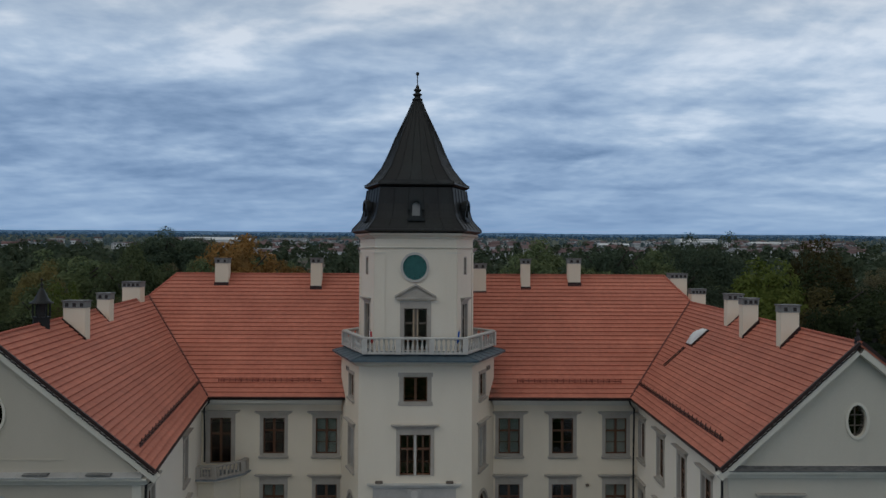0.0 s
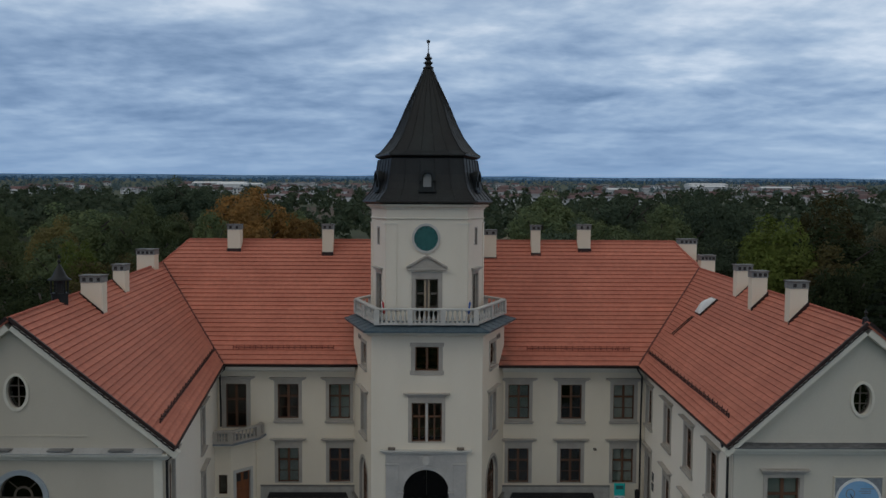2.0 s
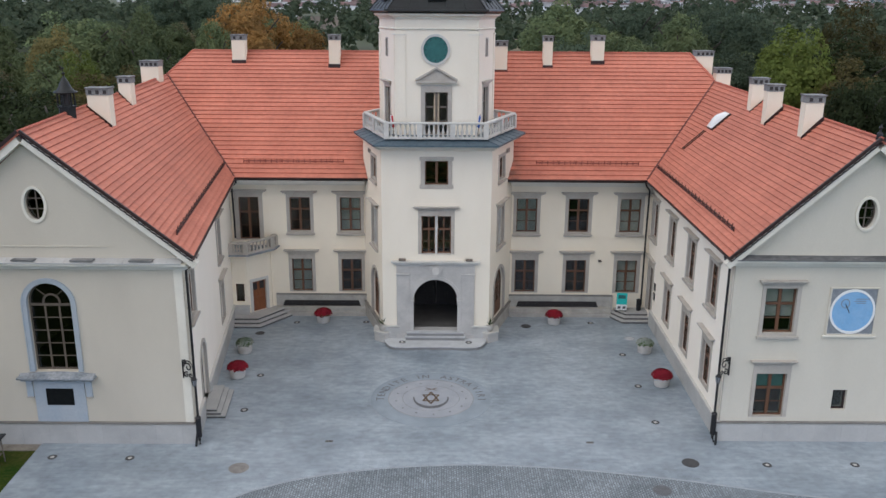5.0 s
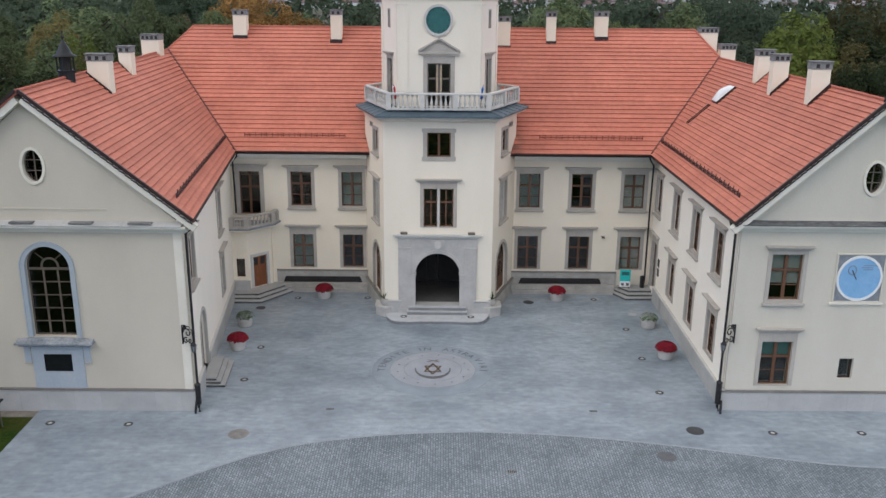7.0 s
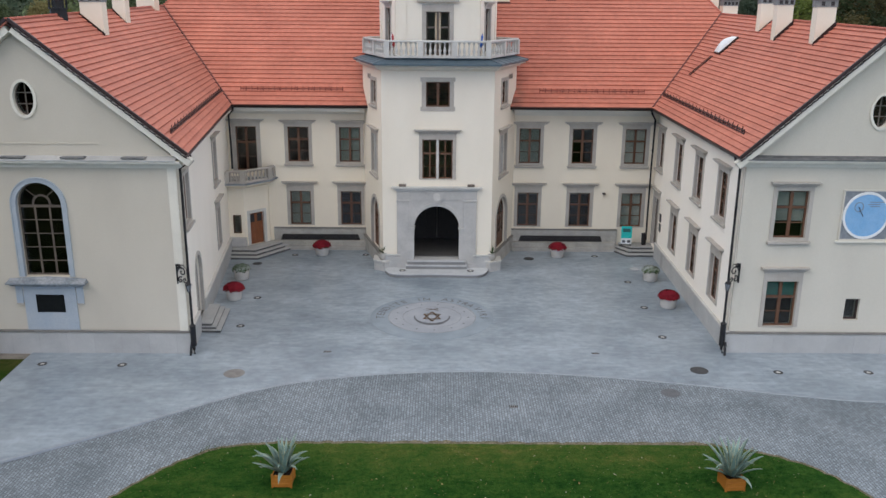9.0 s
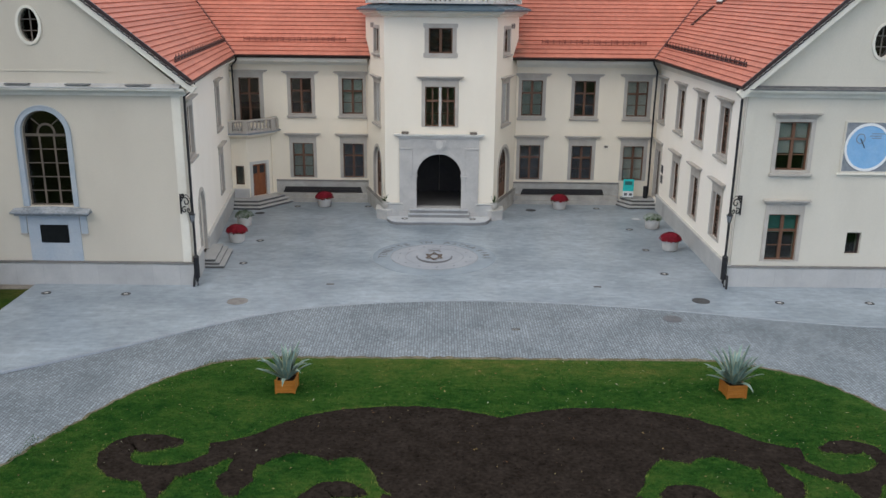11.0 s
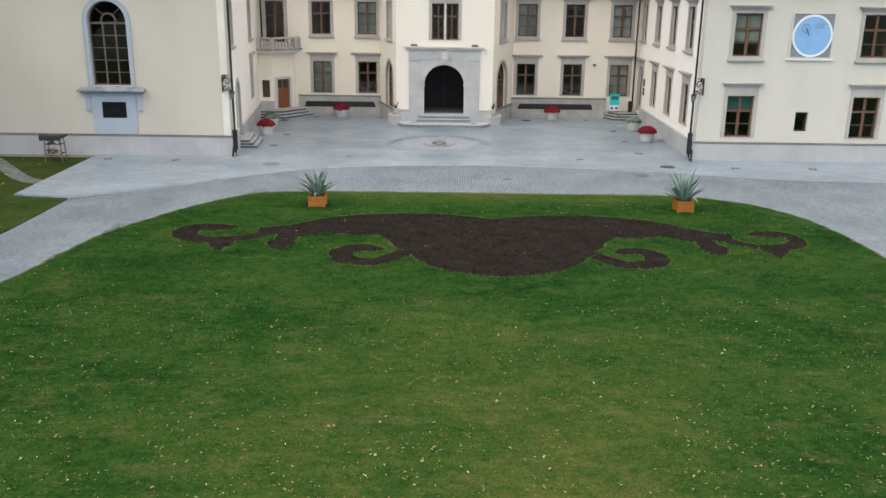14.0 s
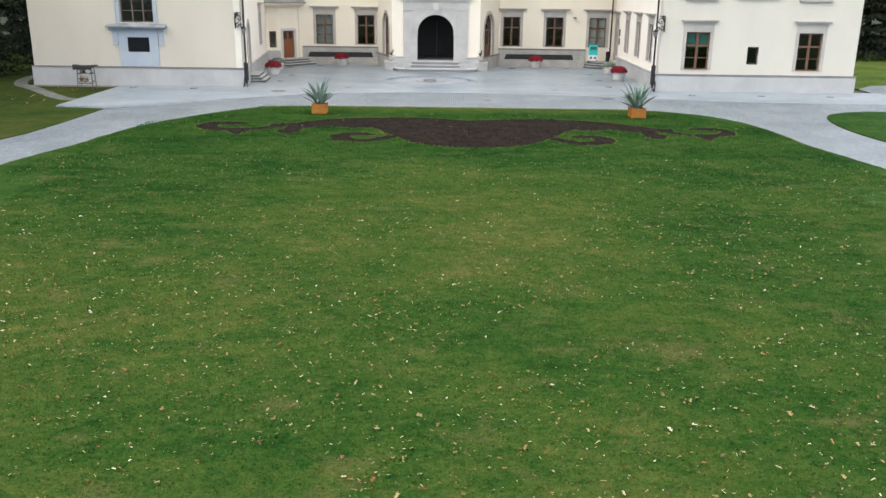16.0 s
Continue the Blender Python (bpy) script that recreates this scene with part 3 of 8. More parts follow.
isle = smooth_line([(24.0, -40.0), (21.0, 8.0), (19.2, 17.5), (18.8, 22.2), (19.4, 26.0), (20.6, 27.9), (22.6, 28.8), (26.0, 29.0), (60.0, 29.2)]) + [(90.0, 29.0), (90.0, -40.0)]
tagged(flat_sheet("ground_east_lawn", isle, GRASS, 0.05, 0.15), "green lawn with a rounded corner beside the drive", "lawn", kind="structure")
north_east = [(27.6, 40.5), (29.5, 42.8), (32.0, 43.6), (40.0, 44.0), (90.0, 46.0), (90.0, 90.0), (27.6, 90.0)]
tagged(flat_sheet("ground_side_lawn", north_east, OLIVEGRASS, 0.05, 0.15), "lawn beside the end of the palace wing", "lawn", kind="structure")
east_walk = [(60.0, 37.0), (90.0, 37.5), (90.0, 46.0), (40.0, 44.0), (32.0, 43.6), (29.5, 42.8), (27.6, 40.5), (27.3, 37.1)]
tagged(flat_sheet("pavement_side_path", east_walk, SETTS, 0.06, 0.15), "grey paved path leading past the wing", "pavement", kind="structure")
path_line = smooth_line([(-19.5, 29.2), (-21.0, 30.2), (-23.0, 32.6), (-24.6, 34.6), (-26.6, 37.0), (-28.0, 41.0), (-28.5, 48.0)])
tagged(ribbon("pavement_garden_path", path_line, 0.8, 0.062, COBBLE), "narrow grey cobble garden path curving round the chapel", "path", kind="structure")
tagged(ribbon("pavement_wall_strip", [(-19.9, 36.25), (-26.0, 36.25)], 0.6, 0.066, EARTH), "bare earth strip along the foot of the chapel wall", "ground strip", kind="structure")

# ---- plan of the palace ----
LF, LB = (-12.4, 36.7), (-14.75, 55.17)  # inner wall of the chapel wing, front and back
RF, RB = (13.4, 37.26), (13.9, 55.17)  # inner wall of the other wing
LO, RO = -25.45, 25.6  # outer walls
BACK = 55.17
TOWER = [(-4.1, 50.07), (2.66, 50.07), (4.4, BACK + 0.1), (-5.65, BACK + 0.1)]
AX = -0.75

M_BACK = facade(LB, (RB[0], BACK))
M_LFRONT = facade((LO, 36.7), LF)
M_RFRONT = facade(RF, (RO, 37.26))
M_LIN = facade(LF, LB)
M_RIN = facade(RB, RF)
M_TFRONT = facade(TOWER[0], TOWER[1])
M_TLEFT = facade(TOWER[3], TOWER[0])
M_TRIGHT = facade(TOWER[1], TOWER[2])
W_BACK, W_LF, W_RF, W_LIN, W_RIN = span(LB, (RB[0], BACK)), LF[0] - LO, RO - RF[0], span(LF, LB), span(RB, RF)
W_TF, W_TS = TOWER[1][0] - TOWER[0][0], span(TOWER[0], TOWER[3])

GROUND_Z, UPPER_Z, WIN_W, WIN_H = 1.72, 6.06, 1.42, 2.36
back_x = [-13.5, -10.03, -6.6, 5.41, 8.94, 12.47]


def hole(u, z, w=WIN_W, h=WIN_H):
    return rect(u - w / 2, u + w / 2, z, z + h)


def wall(name, m, width, top, holes, mat, label, outer=None, thick=0.55, bottom=0.0):
    bm = add_panel(bmesh.new(), outer or rect(0, width, bottom, top), holes, 0.0, thick)
    ob = finish(bm, name, mat)
    ob.matrix_basis = m
    return tagged(ob, label, "wall", kind="structure")


# back wall of the court, with a gap where the tower bay stands before it
bw = lambda x: x - LB[0]
holes = [hole(bw(x), UPPER_Z) for x in back_x[1:]] + [hole(bw(x), GROUND_Z) for x in back_x[1:]] + [rect(bw(-13.5) - 0.7, bw(-13.5) + 0.7, 5.45, 8.42)]
wall("wall_court_back", M_BACK, W_BACK, 9.75, holes, CREAM, "cream rendered back wall of the palace court")
holes = [hole(v, z) for v in (2.0, 12.0) for z in (UPPER_Z,)] + [hole(12.0, GROUND_Z + 0.3), arch(3.7, 0.85, 0.6, 3.05)]
wall("wall_chapel_wing_inner", M_LIN, W_LIN, 9.7, holes, WHITE, "white rendered court side of the chapel wing", rect(0.56, W_LIN, 0, 9.7))
RIN_V = [1.3, 6.05, 10.55, 14.9]
holes = [hole(v, UPPER_Z) for v in RIN_V] + [hole(v, GROUND_Z) for v in RIN_V[1:]] + [hole(1.3, 0.75, 1.35, 3.3)]
wall("wall_wing_inner", M_RIN, W_RIN, 9.7, holes, WHITE, "white rendered court side of the palace wing", rect(0, W_RIN - 0.56, 0, 9.7))

# the gable fronts return round the corner in the court's colour
for nm, m, a, b in (("chapel", M_LIN, 0.006, 0.558), ("wing", M_RIN, W_RIN - 0.558, W_RIN - 0.006)):
    ob = finish(boxed(a, b, -0.003, 0.2, 0.0, 9.7), "wall_return_" + nm, WHITE)
    ob.matrix_basis = m
    tagged(ob, "white rendered corner of the wing", "wall", kind="structure")


def gable(width, apex, top, eave=9.45):
    return [(0, 0), (width, 0), (width, eave), (apex, top), (0, eave)]


CH_U, CH_HALF = -18.78 - LO, 1.06
holes = [arch(CH_U, CH_HALF, 3.9, 7.32), oval(-18.85 - LO, 12.1, 0.46, 0.74)]
wall("wall_chapel_front", M_LFRONT, W_LF, 15, holes, SHADEFRONT, "cream rendered gable front of the chapel wing", gable(W_LF, -18.95 - LO, 14.95))
rf = lambda x: x - RF[0]
RCOL = (15.75, 22.67)
holes = [hole(rf(x), 5.84, 1.5, 2.28) for x in RCOL] + [hole(rf(x), 1.44, 1.5, 2.3) for x in RCOL]
holes += [rect(rf(18.86), rf(19.56), 1.8, 2.87), oval(rf(19.25), 11.75, 0.44, 0.72)]
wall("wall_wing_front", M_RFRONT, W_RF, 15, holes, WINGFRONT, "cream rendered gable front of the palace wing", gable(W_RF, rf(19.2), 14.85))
for nm, a, b in (("wall_chapel_wing_outer", (LO, 71.0), (LO, 37.25)), ("wall_wing_outer", (RO, 37.81), (RO, 71.0)), ("wall_north", (RO, 71.0), (LO, 71.0))):
    wall(nm, facade(a, b), span(a, b), 9.6, [], CREAM, "cream rendered outer wall of the palace")

# tower: a bay with splayed sides below, an elongated hexagon above
T1 = 12.85
holes = [hole(W_TF / 2, 10.35, 1.44, 1.5), rect(W_TF / 2 - 0.93, W_TF / 2 + 0.93, 5.97, 8.4), arch(W_TF / 2 + (AX - (TOWER[0][0] + TOWER[1][0]) / 2), 1.41, 0.8, 2.86)]
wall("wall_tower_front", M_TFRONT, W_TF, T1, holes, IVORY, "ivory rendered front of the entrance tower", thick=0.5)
for nm, m, c in (("wall_tower_west", M_TLEFT, W_TS - 2.1), ("wall_tower_east", M_TRIGHT, 2.4)):
    half = 1.08 if c > 2.5 else 1.3
    holes = [hole(c, 10.35, 1.3, 1.4), hole(c, 6.0, 1.5, 2.45), arch(c, half, 1.05, 4.38 - half)]
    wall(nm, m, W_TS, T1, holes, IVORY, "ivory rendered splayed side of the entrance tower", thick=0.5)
HEX_C = (AX, 54.8)
HEX = [(-2.5, -3.5), (2.5, -3.5), (3.675, 0), (2.5, 3.5), (-2.5, 3.5), (-3.675, 0)]


def hexagon(s, grow=0.0):
    """The tower's plan, scaled round its middle and pushed out."""
    pts = [Vector(p) * s for p in HEX]
    return [(HEX_C[0] + p.x + (grow * p.x / abs(p.x)), HEX_C[1] + p.y + (grow * (p.y > 0) - grow * (p.y < 0))) for p in pts]


hx = hexagon(1.0)
T2, T3 = 13.2, 20.3
hex_holes = {0: [hole(2.5, 13.3, 1.42, 2.55)], 1: [hole(1.75, 13.5, 1.1, 2.55), rect(1.65, 2.1, 17.9, 18.95)], 5: [hole(span(hx[5], hx[0]) - 1.75, 13.5, 1.1, 2.55), rect(span(hx[5], hx[0]) - 2.1, span(hx[5], hx[0]) - 1.65, 17.9, 18.95)]}
M_HEX = [facade(hx[i], hx[(i + 1) % 6]) for i in range(6)]
for i in range(6):
    w = span(hx[i], hx[(i + 1) % 6])
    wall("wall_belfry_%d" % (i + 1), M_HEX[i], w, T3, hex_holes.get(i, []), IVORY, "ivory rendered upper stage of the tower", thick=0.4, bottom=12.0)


# ---- roofs ----
def lerp(a, b, t):
    return tuple(p + (q - p) * t for p, q in zip(a, b))


def add_strip(bm, a, b, c, d, thick):
    """A thin lapped strip from the lower edge a-b to the upper edge d-c; its lower edge stands proud."""
    a, b, c, d = map(Vector, (a, b, c, d))
    n = (b - a).cross(d - a).normalized()
    top = [bm.verts.new(p) for p in (a + n * thick, b + n * thick, c + n * 0.006, d + n * 0.006)]
    low = [bm.verts.new(p) for p in (a, b, c - n * 0.03, d - n * 0.03)]
    bm.faces.new(top)
    bm.faces.new(low[::-1])
    for i in range(4):
        j = (i + 1) % 4
        bm.faces.new((low[i], low[j], top[j], top[i]))
    return bm


def tiled_slope(name, left, right, count, label):
    """Courses of tiles from the eaves up; left and right give the ends of a course at a height between 0 and 1."""
    ob = root(name, label, "roof", kind="structure")
    deck = bmesh.new()
    for i in range(count):
        v0, v1 = i / count, (i + 1) / count
        add_strip(deck, *(tuple(Vector(p) - Vector((0, 0, 0.16))) for p in (left(v0), right(v0), right(v1), left(v1))), 0.06)
        part("tile_course", add_strip(bmesh.new(), left(v0), right(v0), right(v1), left(v1), 0.07), TILE, ob)
    part("roof_deck", deck, GUTTER, ob)
    return ob


VLB, VRB = (-14.07, 54.05, 9.94), (13.12, 53.85, 9.94)
VLT, VRT = (-20.25, 61.25, 16.03), (19.24, 61.0, 15.78)
RGL, RGR = (-18.8, 63.2, 17.65), (17.9, 63.2, 17.65)
LE, LR = (-11.77, 36.25, 9.72), (-18.93, 36.25, 15.45)
RE, RR = (13.0, 36.75, 9.69), (19.17, 36.75, 15.28)
knick = (VLT[2] - VLB[2]) / (RGL[2] - VLB[2])
main_left = lambda v: lerp(VLB, VLT, v / knick) if v < knick else lerp(VLT, RGL, (v - knick) / (1 - knick))
knick_r = (VRT[2] - VRB[2]) / (RGR[2] - VRB[2])
main_right = lambda v: lerp(VRB, VRT, v / knick_r) if v < knick_r else lerp(VRT, RGR, (v - knick_r) / (1 - knick_r))
tiled_slope("roof_main_south", main_left, main_right, 30, "steep main roof of red clay tiles")
tiled_slope("roof_chapel_wing_inner", lambda v: lerp(LE, LR, v), lambda v: lerp(VLB, VLT, v), 28, "red clay tile roof of the chapel wing")
tiled_slope("roof_wing_inner", lambda v: lerp(VRB, VRT, v), lambda v: lerp(RE, RR, v), 28, "red clay tile roof of the palace wing")


def roof_face(name, pts, label):
    bm = bmesh.new()
    ps = [Vector(p) for p in pts]
    n = (ps[1] - ps[0]).cross(ps[2] - ps[0]).normalized()
    hi, lo = [bm.verts.new(p + 0.02 * n) for p in ps], [bm.verts.new(p - 0.1 * n) for p in ps]
    bm.faces.new(hi)
    bm.faces.new(lo[::-1])
    for i in range(len(ps)):
        j = (i + 1) % len(ps)
        bm.faces.new((lo[i], lo[j], hi[j], hi[i]))
    return tagged(finish(bm, name, TILE), label, "roof", kind="structure")


LOE, ROE = (-26.15, 36.25, 9.72), (26.3, 36.75, 9.69)
roof_face("roof_chapel_wing_outer", [LR, VLT, (-26.15, 61.25, 9.9), LOE], "red clay tile roof, outer side of the chapel wing")
roof_face("roof_wing_outer", [RR, ROE, (26.3, 61.0, 9.9), VRT], "red clay tile roof, outer side of the palace wing")
roof_face("roof_main_west", [RGL, (-26.15, 72.2, 9.94), (-26.15, 61.25, 9.9), VLT], "red clay tile hip of the main roof")
roof_face("roof_main_east", [RGR, VRT, (26.3, 61.0, 9.9), (26.3, 72.2, 9.94)], "red clay tile hip of the main roof")
roof_face("roof_main_north", [RGL, RGR, (26.3, 72.2, 9.94), (-26.15, 72.2, 9.94)], "red clay tile roof, far side")


VALLEY = material("dark_red_valley_metal", (0.15, 0.048, 0.038), (0.11, 0.038, 0.03), rough=0.6, scale=2, fine=9)


def trim_bar(name, a, b, w, h, mat, label, up=0.0):
    """A bar of rectangular section from a to b."""
    a, b = Vector(a), Vector(b)
    d = (b - a).normalized()
    s = d.cross(Vector((0, 0, 1))).normalized() * w / 2
    t = s.cross(d).normalized() * h
    lift = Vector((0, 0, up))
    bm = add_loft(bmesh.new(), [[p + lift - s, p + lift + s, p + lift + s + t, p + lift - s + t] for p in (a, b)])
    bmesh.ops.recalc_face_normals(bm, faces=bm.faces)
    return tagged(finish(bm, name, mat), label, "trim", kind="structure")


def ridge_line(name, a, b, label, mat=RIDGE, r=0.105, step=0.36):
    ob = root(name, label, "ridge", kind="structure")
    a, b = Vector(a), Vector(b)
    n = max(1, round((b - a).length / step))
    for i in range(n):
        p, q = a.lerp(b, i / n), a.lerp(b, (i + 1.08) / n)
        d = (q - p).normalized()
        s = d.cross(Vector((0, 0, 1))).normalized()
        t = s.cross(d)
        rings = [[c + k * (math.cos(x) * s + math.sin(x) * t * 0.8) for x in (0, 0.8, 1.57, 2.34, 3.14)] for c, k in ((p, r * 1.12), (q, r))]
        part("ridge_tile", add_loft(bmesh.new(), rings), mat, ob)
    return ob


ridge_line("trim_ridge_main", RGL, RGR, "row of clay ridge tiles on the main roof")
ridge_line("trim_ridge_chapel", LR, VLT, "row of clay ridge tiles on the chapel wing")
ridge_line("trim_ridge_wing", RR, VRT, "row of clay ridge tiles on the palace wing")
ridge_line("trim_hip_west", VLT, RGL, "row of clay hip tiles")
ridge_line("trim_hip_east", VRT, RGR, "row of clay hip tiles")
trim_bar("trim_valley_west", VLB, VLT, 0.08, 0.05, VALLEY, "dark red metal valley between two roofs", 0.09)
trim_bar("trim_valley_east", VRB, VRT, 0.08, 0.05, VALLEY, "dark red metal valley between two roofs", 0.09)
for nm, a, b in (("verge_chapel_inner", LE, LR), ("verge_chapel_outer", LOE, LR), ("verge_wing_inner", RE, RR), ("verge_wing_outer", ROE, RR)):
    trim_bar("trim_" + nm, a, b, 0.10, 0.15, GUTTER, "dark brown metal verge along the gable", -0.03)
    a2, b2 = Vector(a) + Vector((0, 0.24, -0.50)), Vector(b) + Vector((0, 0.24, -0.50))
    trim_bar("trim_raking_" + nm, a2, b2, 0.38, 0.32, TRIM, "cream raking cornice under the roof edge")


def gutter(name, a, b, label="dark brown half-round gutter along the eaves"):
    a, b = Vector(a), Vector(b)
    d = (b - a).normalized()
    s = d.cross(Vector((0, 0, 1)))
    ring = [(0.08 * math.cos(x), 0.08 * math.sin(x)) for x in [math.pi + i * math.pi / 6 for i in range(7)]] + [(0.068 * math.cos(x), 0.068 * math.sin(x)) for x in [2 * math.pi - i * math.pi / 6 for i in range(7)]]
    bm = add_loft(bmesh.new(), [[p + s * u + Vector((0, 0, v)) for u, v in ring] for p in (a, b)])
    bmesh.ops.recalc_face_normals(bm, faces=bm.faces)
    return tagged(finish(bm, name, GUTTER), label, "gutter", kind="structure")


gutter("trim_gutter_back_west", (VLB[0], VLB[1] - 0.08, 9.93), (-5.3, VLB[1] - 0.08, 9.93))
gutter("trim_gutter_back_east", (4.05, VRB[1] - 0.08, 9.93), (VRB[0], VRB[1] - 0.08, 9.93))
gutter("trim_gutter_chapel", (LE[0] + 0.06, LE[1], 9.72), (VLB[0] + 0.06, VLB[1], 9.93))
gutter("trim_gutter_wing", (RE[0] - 0.06, RE[1], 9.69), (VRB[0] - 0.06, VRB[1], 9.93))


def cornice(name, m, x0, x1, z, mat, label, steps=((0.10, 0.0, 0.16), (0.22, 0.16, 0.26), (0.42, 0.26, 0.36)), sink=0.05):
    """A stepped moulding along a wall: how far each step stands out, and its heights."""
    bm = bmesh.new()
    for out, a, b in steps:
        add_box(bm, x0, x1, -out, sink, z + a, z + b - 0.002)
    ob = finish(bm, name, mat)
    ob.matrix_basis = m
    return tagged(ob, label, "cornice", kind="structure")


EAVE_STEPS = ((0.12, 0, 0.14), (0.3, 0.14, 0.26), (0.52, 0.26, 0.36))
cornice("trim_eaves_back_west", M_BACK, 0.35, bw(-5.5), 9.4, TRIM, "cream eaves moulding", ((0.18, -0.12, 0.02), (0.5, 0.02, 0.14), (0.95, 0.14, 0.44)))
cornice("trim_eaves_back_east", M_BACK, bw(4.25), W_BACK - 0.35, 9.4, TRIM, "cream eaves moulding", ((0.18, -0.12, 0.02), (0.5, 0.02, 0.14), (0.95, 0.14, 0.44)))
cornice("trim_eaves_chapel", M_LIN, 0.05, W_LIN - 0.6, 9.3, TRIM, "white eaves moulding", EAVE_STEPS)
cornice("trim_eaves_wing", M_RIN, 0.6, W_RIN - 0.05, 9.3, TRIM, "white eaves moulding", ((0.1, 0, 0.14), (0.2, 0.14, 0.26), (0.32, 0.26, 0.36)))
cornice("trim_cornice_chapel_front", M_LFRONT, -0.3, W_LF + 0.3, 9.06, TRIM, "cream cornice across the gable front")
cornice("trim_cornice_wing_front", M_RFRONT, -0.2, W_RF + 0.3, 9.22, TRIM, "cream cornice across the gable front")


def ledge_roof(name, m, x0, x1, z, label):
    """The sloping top of a cornice, with lapped dark sheets."""
    ob = root(name, label, "ledge", m, kind="structure")
    n = 5
    for i in range(n):
        a, b = x0 + (x1 - x0) * i / n, x0 + (x1 - x0) * (i + 1) / n
        bm = bmesh.new()
        add_loft(bm, [[(x, -0.46, z + 0.03), (x, 0.0, z + 0.16), (x, 0.0, z), (x, -0.46, z - 0.02)] for x in (a + 0.01, b - 0.01)])
        bmesh.ops.recalc_face_normals(bm, faces=bm.faces)
        part("ledge_sheet", bm, WINGLEDGE if "wing" in name else PLINTH, ob)
        if "wing" not in name:
            part("dark_capping", add_box(bmesh.new(), a + 0.3, a + 1.35, -0.43, -0.08, z + 0.10, z + 0.16), LEDGE, ob)
    return ob


ledge_roof("trim_ledge_chapel", M_LFRONT, -0.3, W_LF + 0.1, 9.43, "grey weathered ledge above the cornice")
ledge_roof("trim_ledge_wing", M_RFRONT, -0.1, W_RF + 0.3, 9.59, "dark weathered metal ledge above the cornice")
for nm, m, x0, x1, z0, z1 in (("chapel", M_LFRONT, W_LF - 0.42, W_LF - 0.02, 1.25, 9.14), ("wing", M_RFRONT, 0.02, 0.40, 1.2, 9.2)):
    ob = finish(boxed(x0, x1, -0.045, 0.05, z0, z1), "trim_corner_strip_" + nm, TRIM if nm == "chapel" else WINGFRONT)
    ob.matrix_basis = m
    tagged(ob, "pale corner strip of the gable front", "pilaster", kind="structure")
for nm, m, a, b, z in (("chapel", M_LFRONT, 5.0, 8.2, 11.0), ("wing", M_RFRONT, 2.4, 9.4, 10.6)):
    ob = finish(boxed(a - 1.5, b + 1.5, -0.025, 0.04, z - 0.9, z - 0.84), "trim_band_" + nm, SHADEFRONT if nm == "chapel" else WINGFRONT)
    ob.matrix_basis = m
    tagged(ob, "faint raised band on the gable field", "band", kind="structure")


LEDGESTONE = material("stained_ledge_granite", (0.44, 0.415, 0.365), (0.30, 0.285, 0.255), rough=0.85, scale=1.1, fine=20, grain=0.16, bump=0.2)
# darker stone for the plinth caps
DARKCAP = material("dark_cap_stone", (0.23, 0.215, 0.19), (0.15, 0.14, 0.125), rough=0.85, scale=1.3, fine=16, grain=0.2)


def plinth(name, m, x0, x1, z1, label="grey granite plinth with a chamfered top", out=0.13, mat=PLINTH):
    ob = root(name, label, "plinth", m, kind="structure")
    part("plinth_face", add_loft(bmesh.new(), [[(x, -out, -0.1), (x, 0.04, -0.1), (x, 0.04, z1), (x, -out + 0.06, z1), (x, -out, z1 - 0.07)][::-1] for x in (x0, x1)]), mat, ob)
    part("plinth_cap", boxed(x0, x1, -out - 0.03, 0.05, z1, z1 + 0.07), DARKCAP if name.endswith("_front") or mat is LEDGESTONE else PALE if mat is PLINTH else mat, ob)
    return ob


plinth("trim_plinth_chapel_front", M_LFRONT, -0.1, W_LF + 0.13, 1.18)
plinth("trim_plinth_wing_front", M_RFRONT, -0.13, W_RF + 0.13, 1.1)
plinth("trim_plinth_chapel_inner_near", M_LIN, -0.1, 2.75, 1.18)
plinth("trim_plinth_chapel_inner_far", M_LIN, 4.65, W_LIN, 1.18)
plinth("trim_plinth_wing_inner", M_RIN, 2.0, W_RIN + 0.1, 1.12)
plinth("trim_plinth_back_west", M_BACK, bw(-11.9), bw(-5.3), 1.48, out=0.1, mat=LEDGESTONE)
plinth("trim_plinth_back_east", M_BACK, bw(4.1), bw(11.6), 1.48, out=0.1, mat=LEDGESTONE)
plinth("trim_plinth_tower_front_west", M_TFRONT, 0.0, 1.1, 1.1)
plinth("trim_plinth_tower_front_east", M_TFRONT, W_TF - 1.1, W_TF, 1.1)
plinth("trim_plinth_tower_west", M_TLEFT, 0, W_TS, 1.05, mat=LEDGESTONE)
plinth("trim_plinth_tower_east", M_TRIGHT, 0, W_TS, 1.05, mat=LEDGESTONE)

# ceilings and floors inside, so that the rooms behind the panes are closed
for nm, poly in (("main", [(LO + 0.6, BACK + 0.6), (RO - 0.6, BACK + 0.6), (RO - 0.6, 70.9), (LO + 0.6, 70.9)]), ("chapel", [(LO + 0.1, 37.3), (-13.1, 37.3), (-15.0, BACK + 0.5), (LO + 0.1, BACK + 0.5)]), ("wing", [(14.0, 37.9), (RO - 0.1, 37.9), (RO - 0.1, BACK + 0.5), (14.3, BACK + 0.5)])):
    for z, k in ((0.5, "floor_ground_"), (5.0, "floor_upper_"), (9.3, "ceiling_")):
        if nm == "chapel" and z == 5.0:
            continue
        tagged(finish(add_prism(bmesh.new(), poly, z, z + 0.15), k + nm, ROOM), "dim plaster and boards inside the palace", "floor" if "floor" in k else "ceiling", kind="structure")
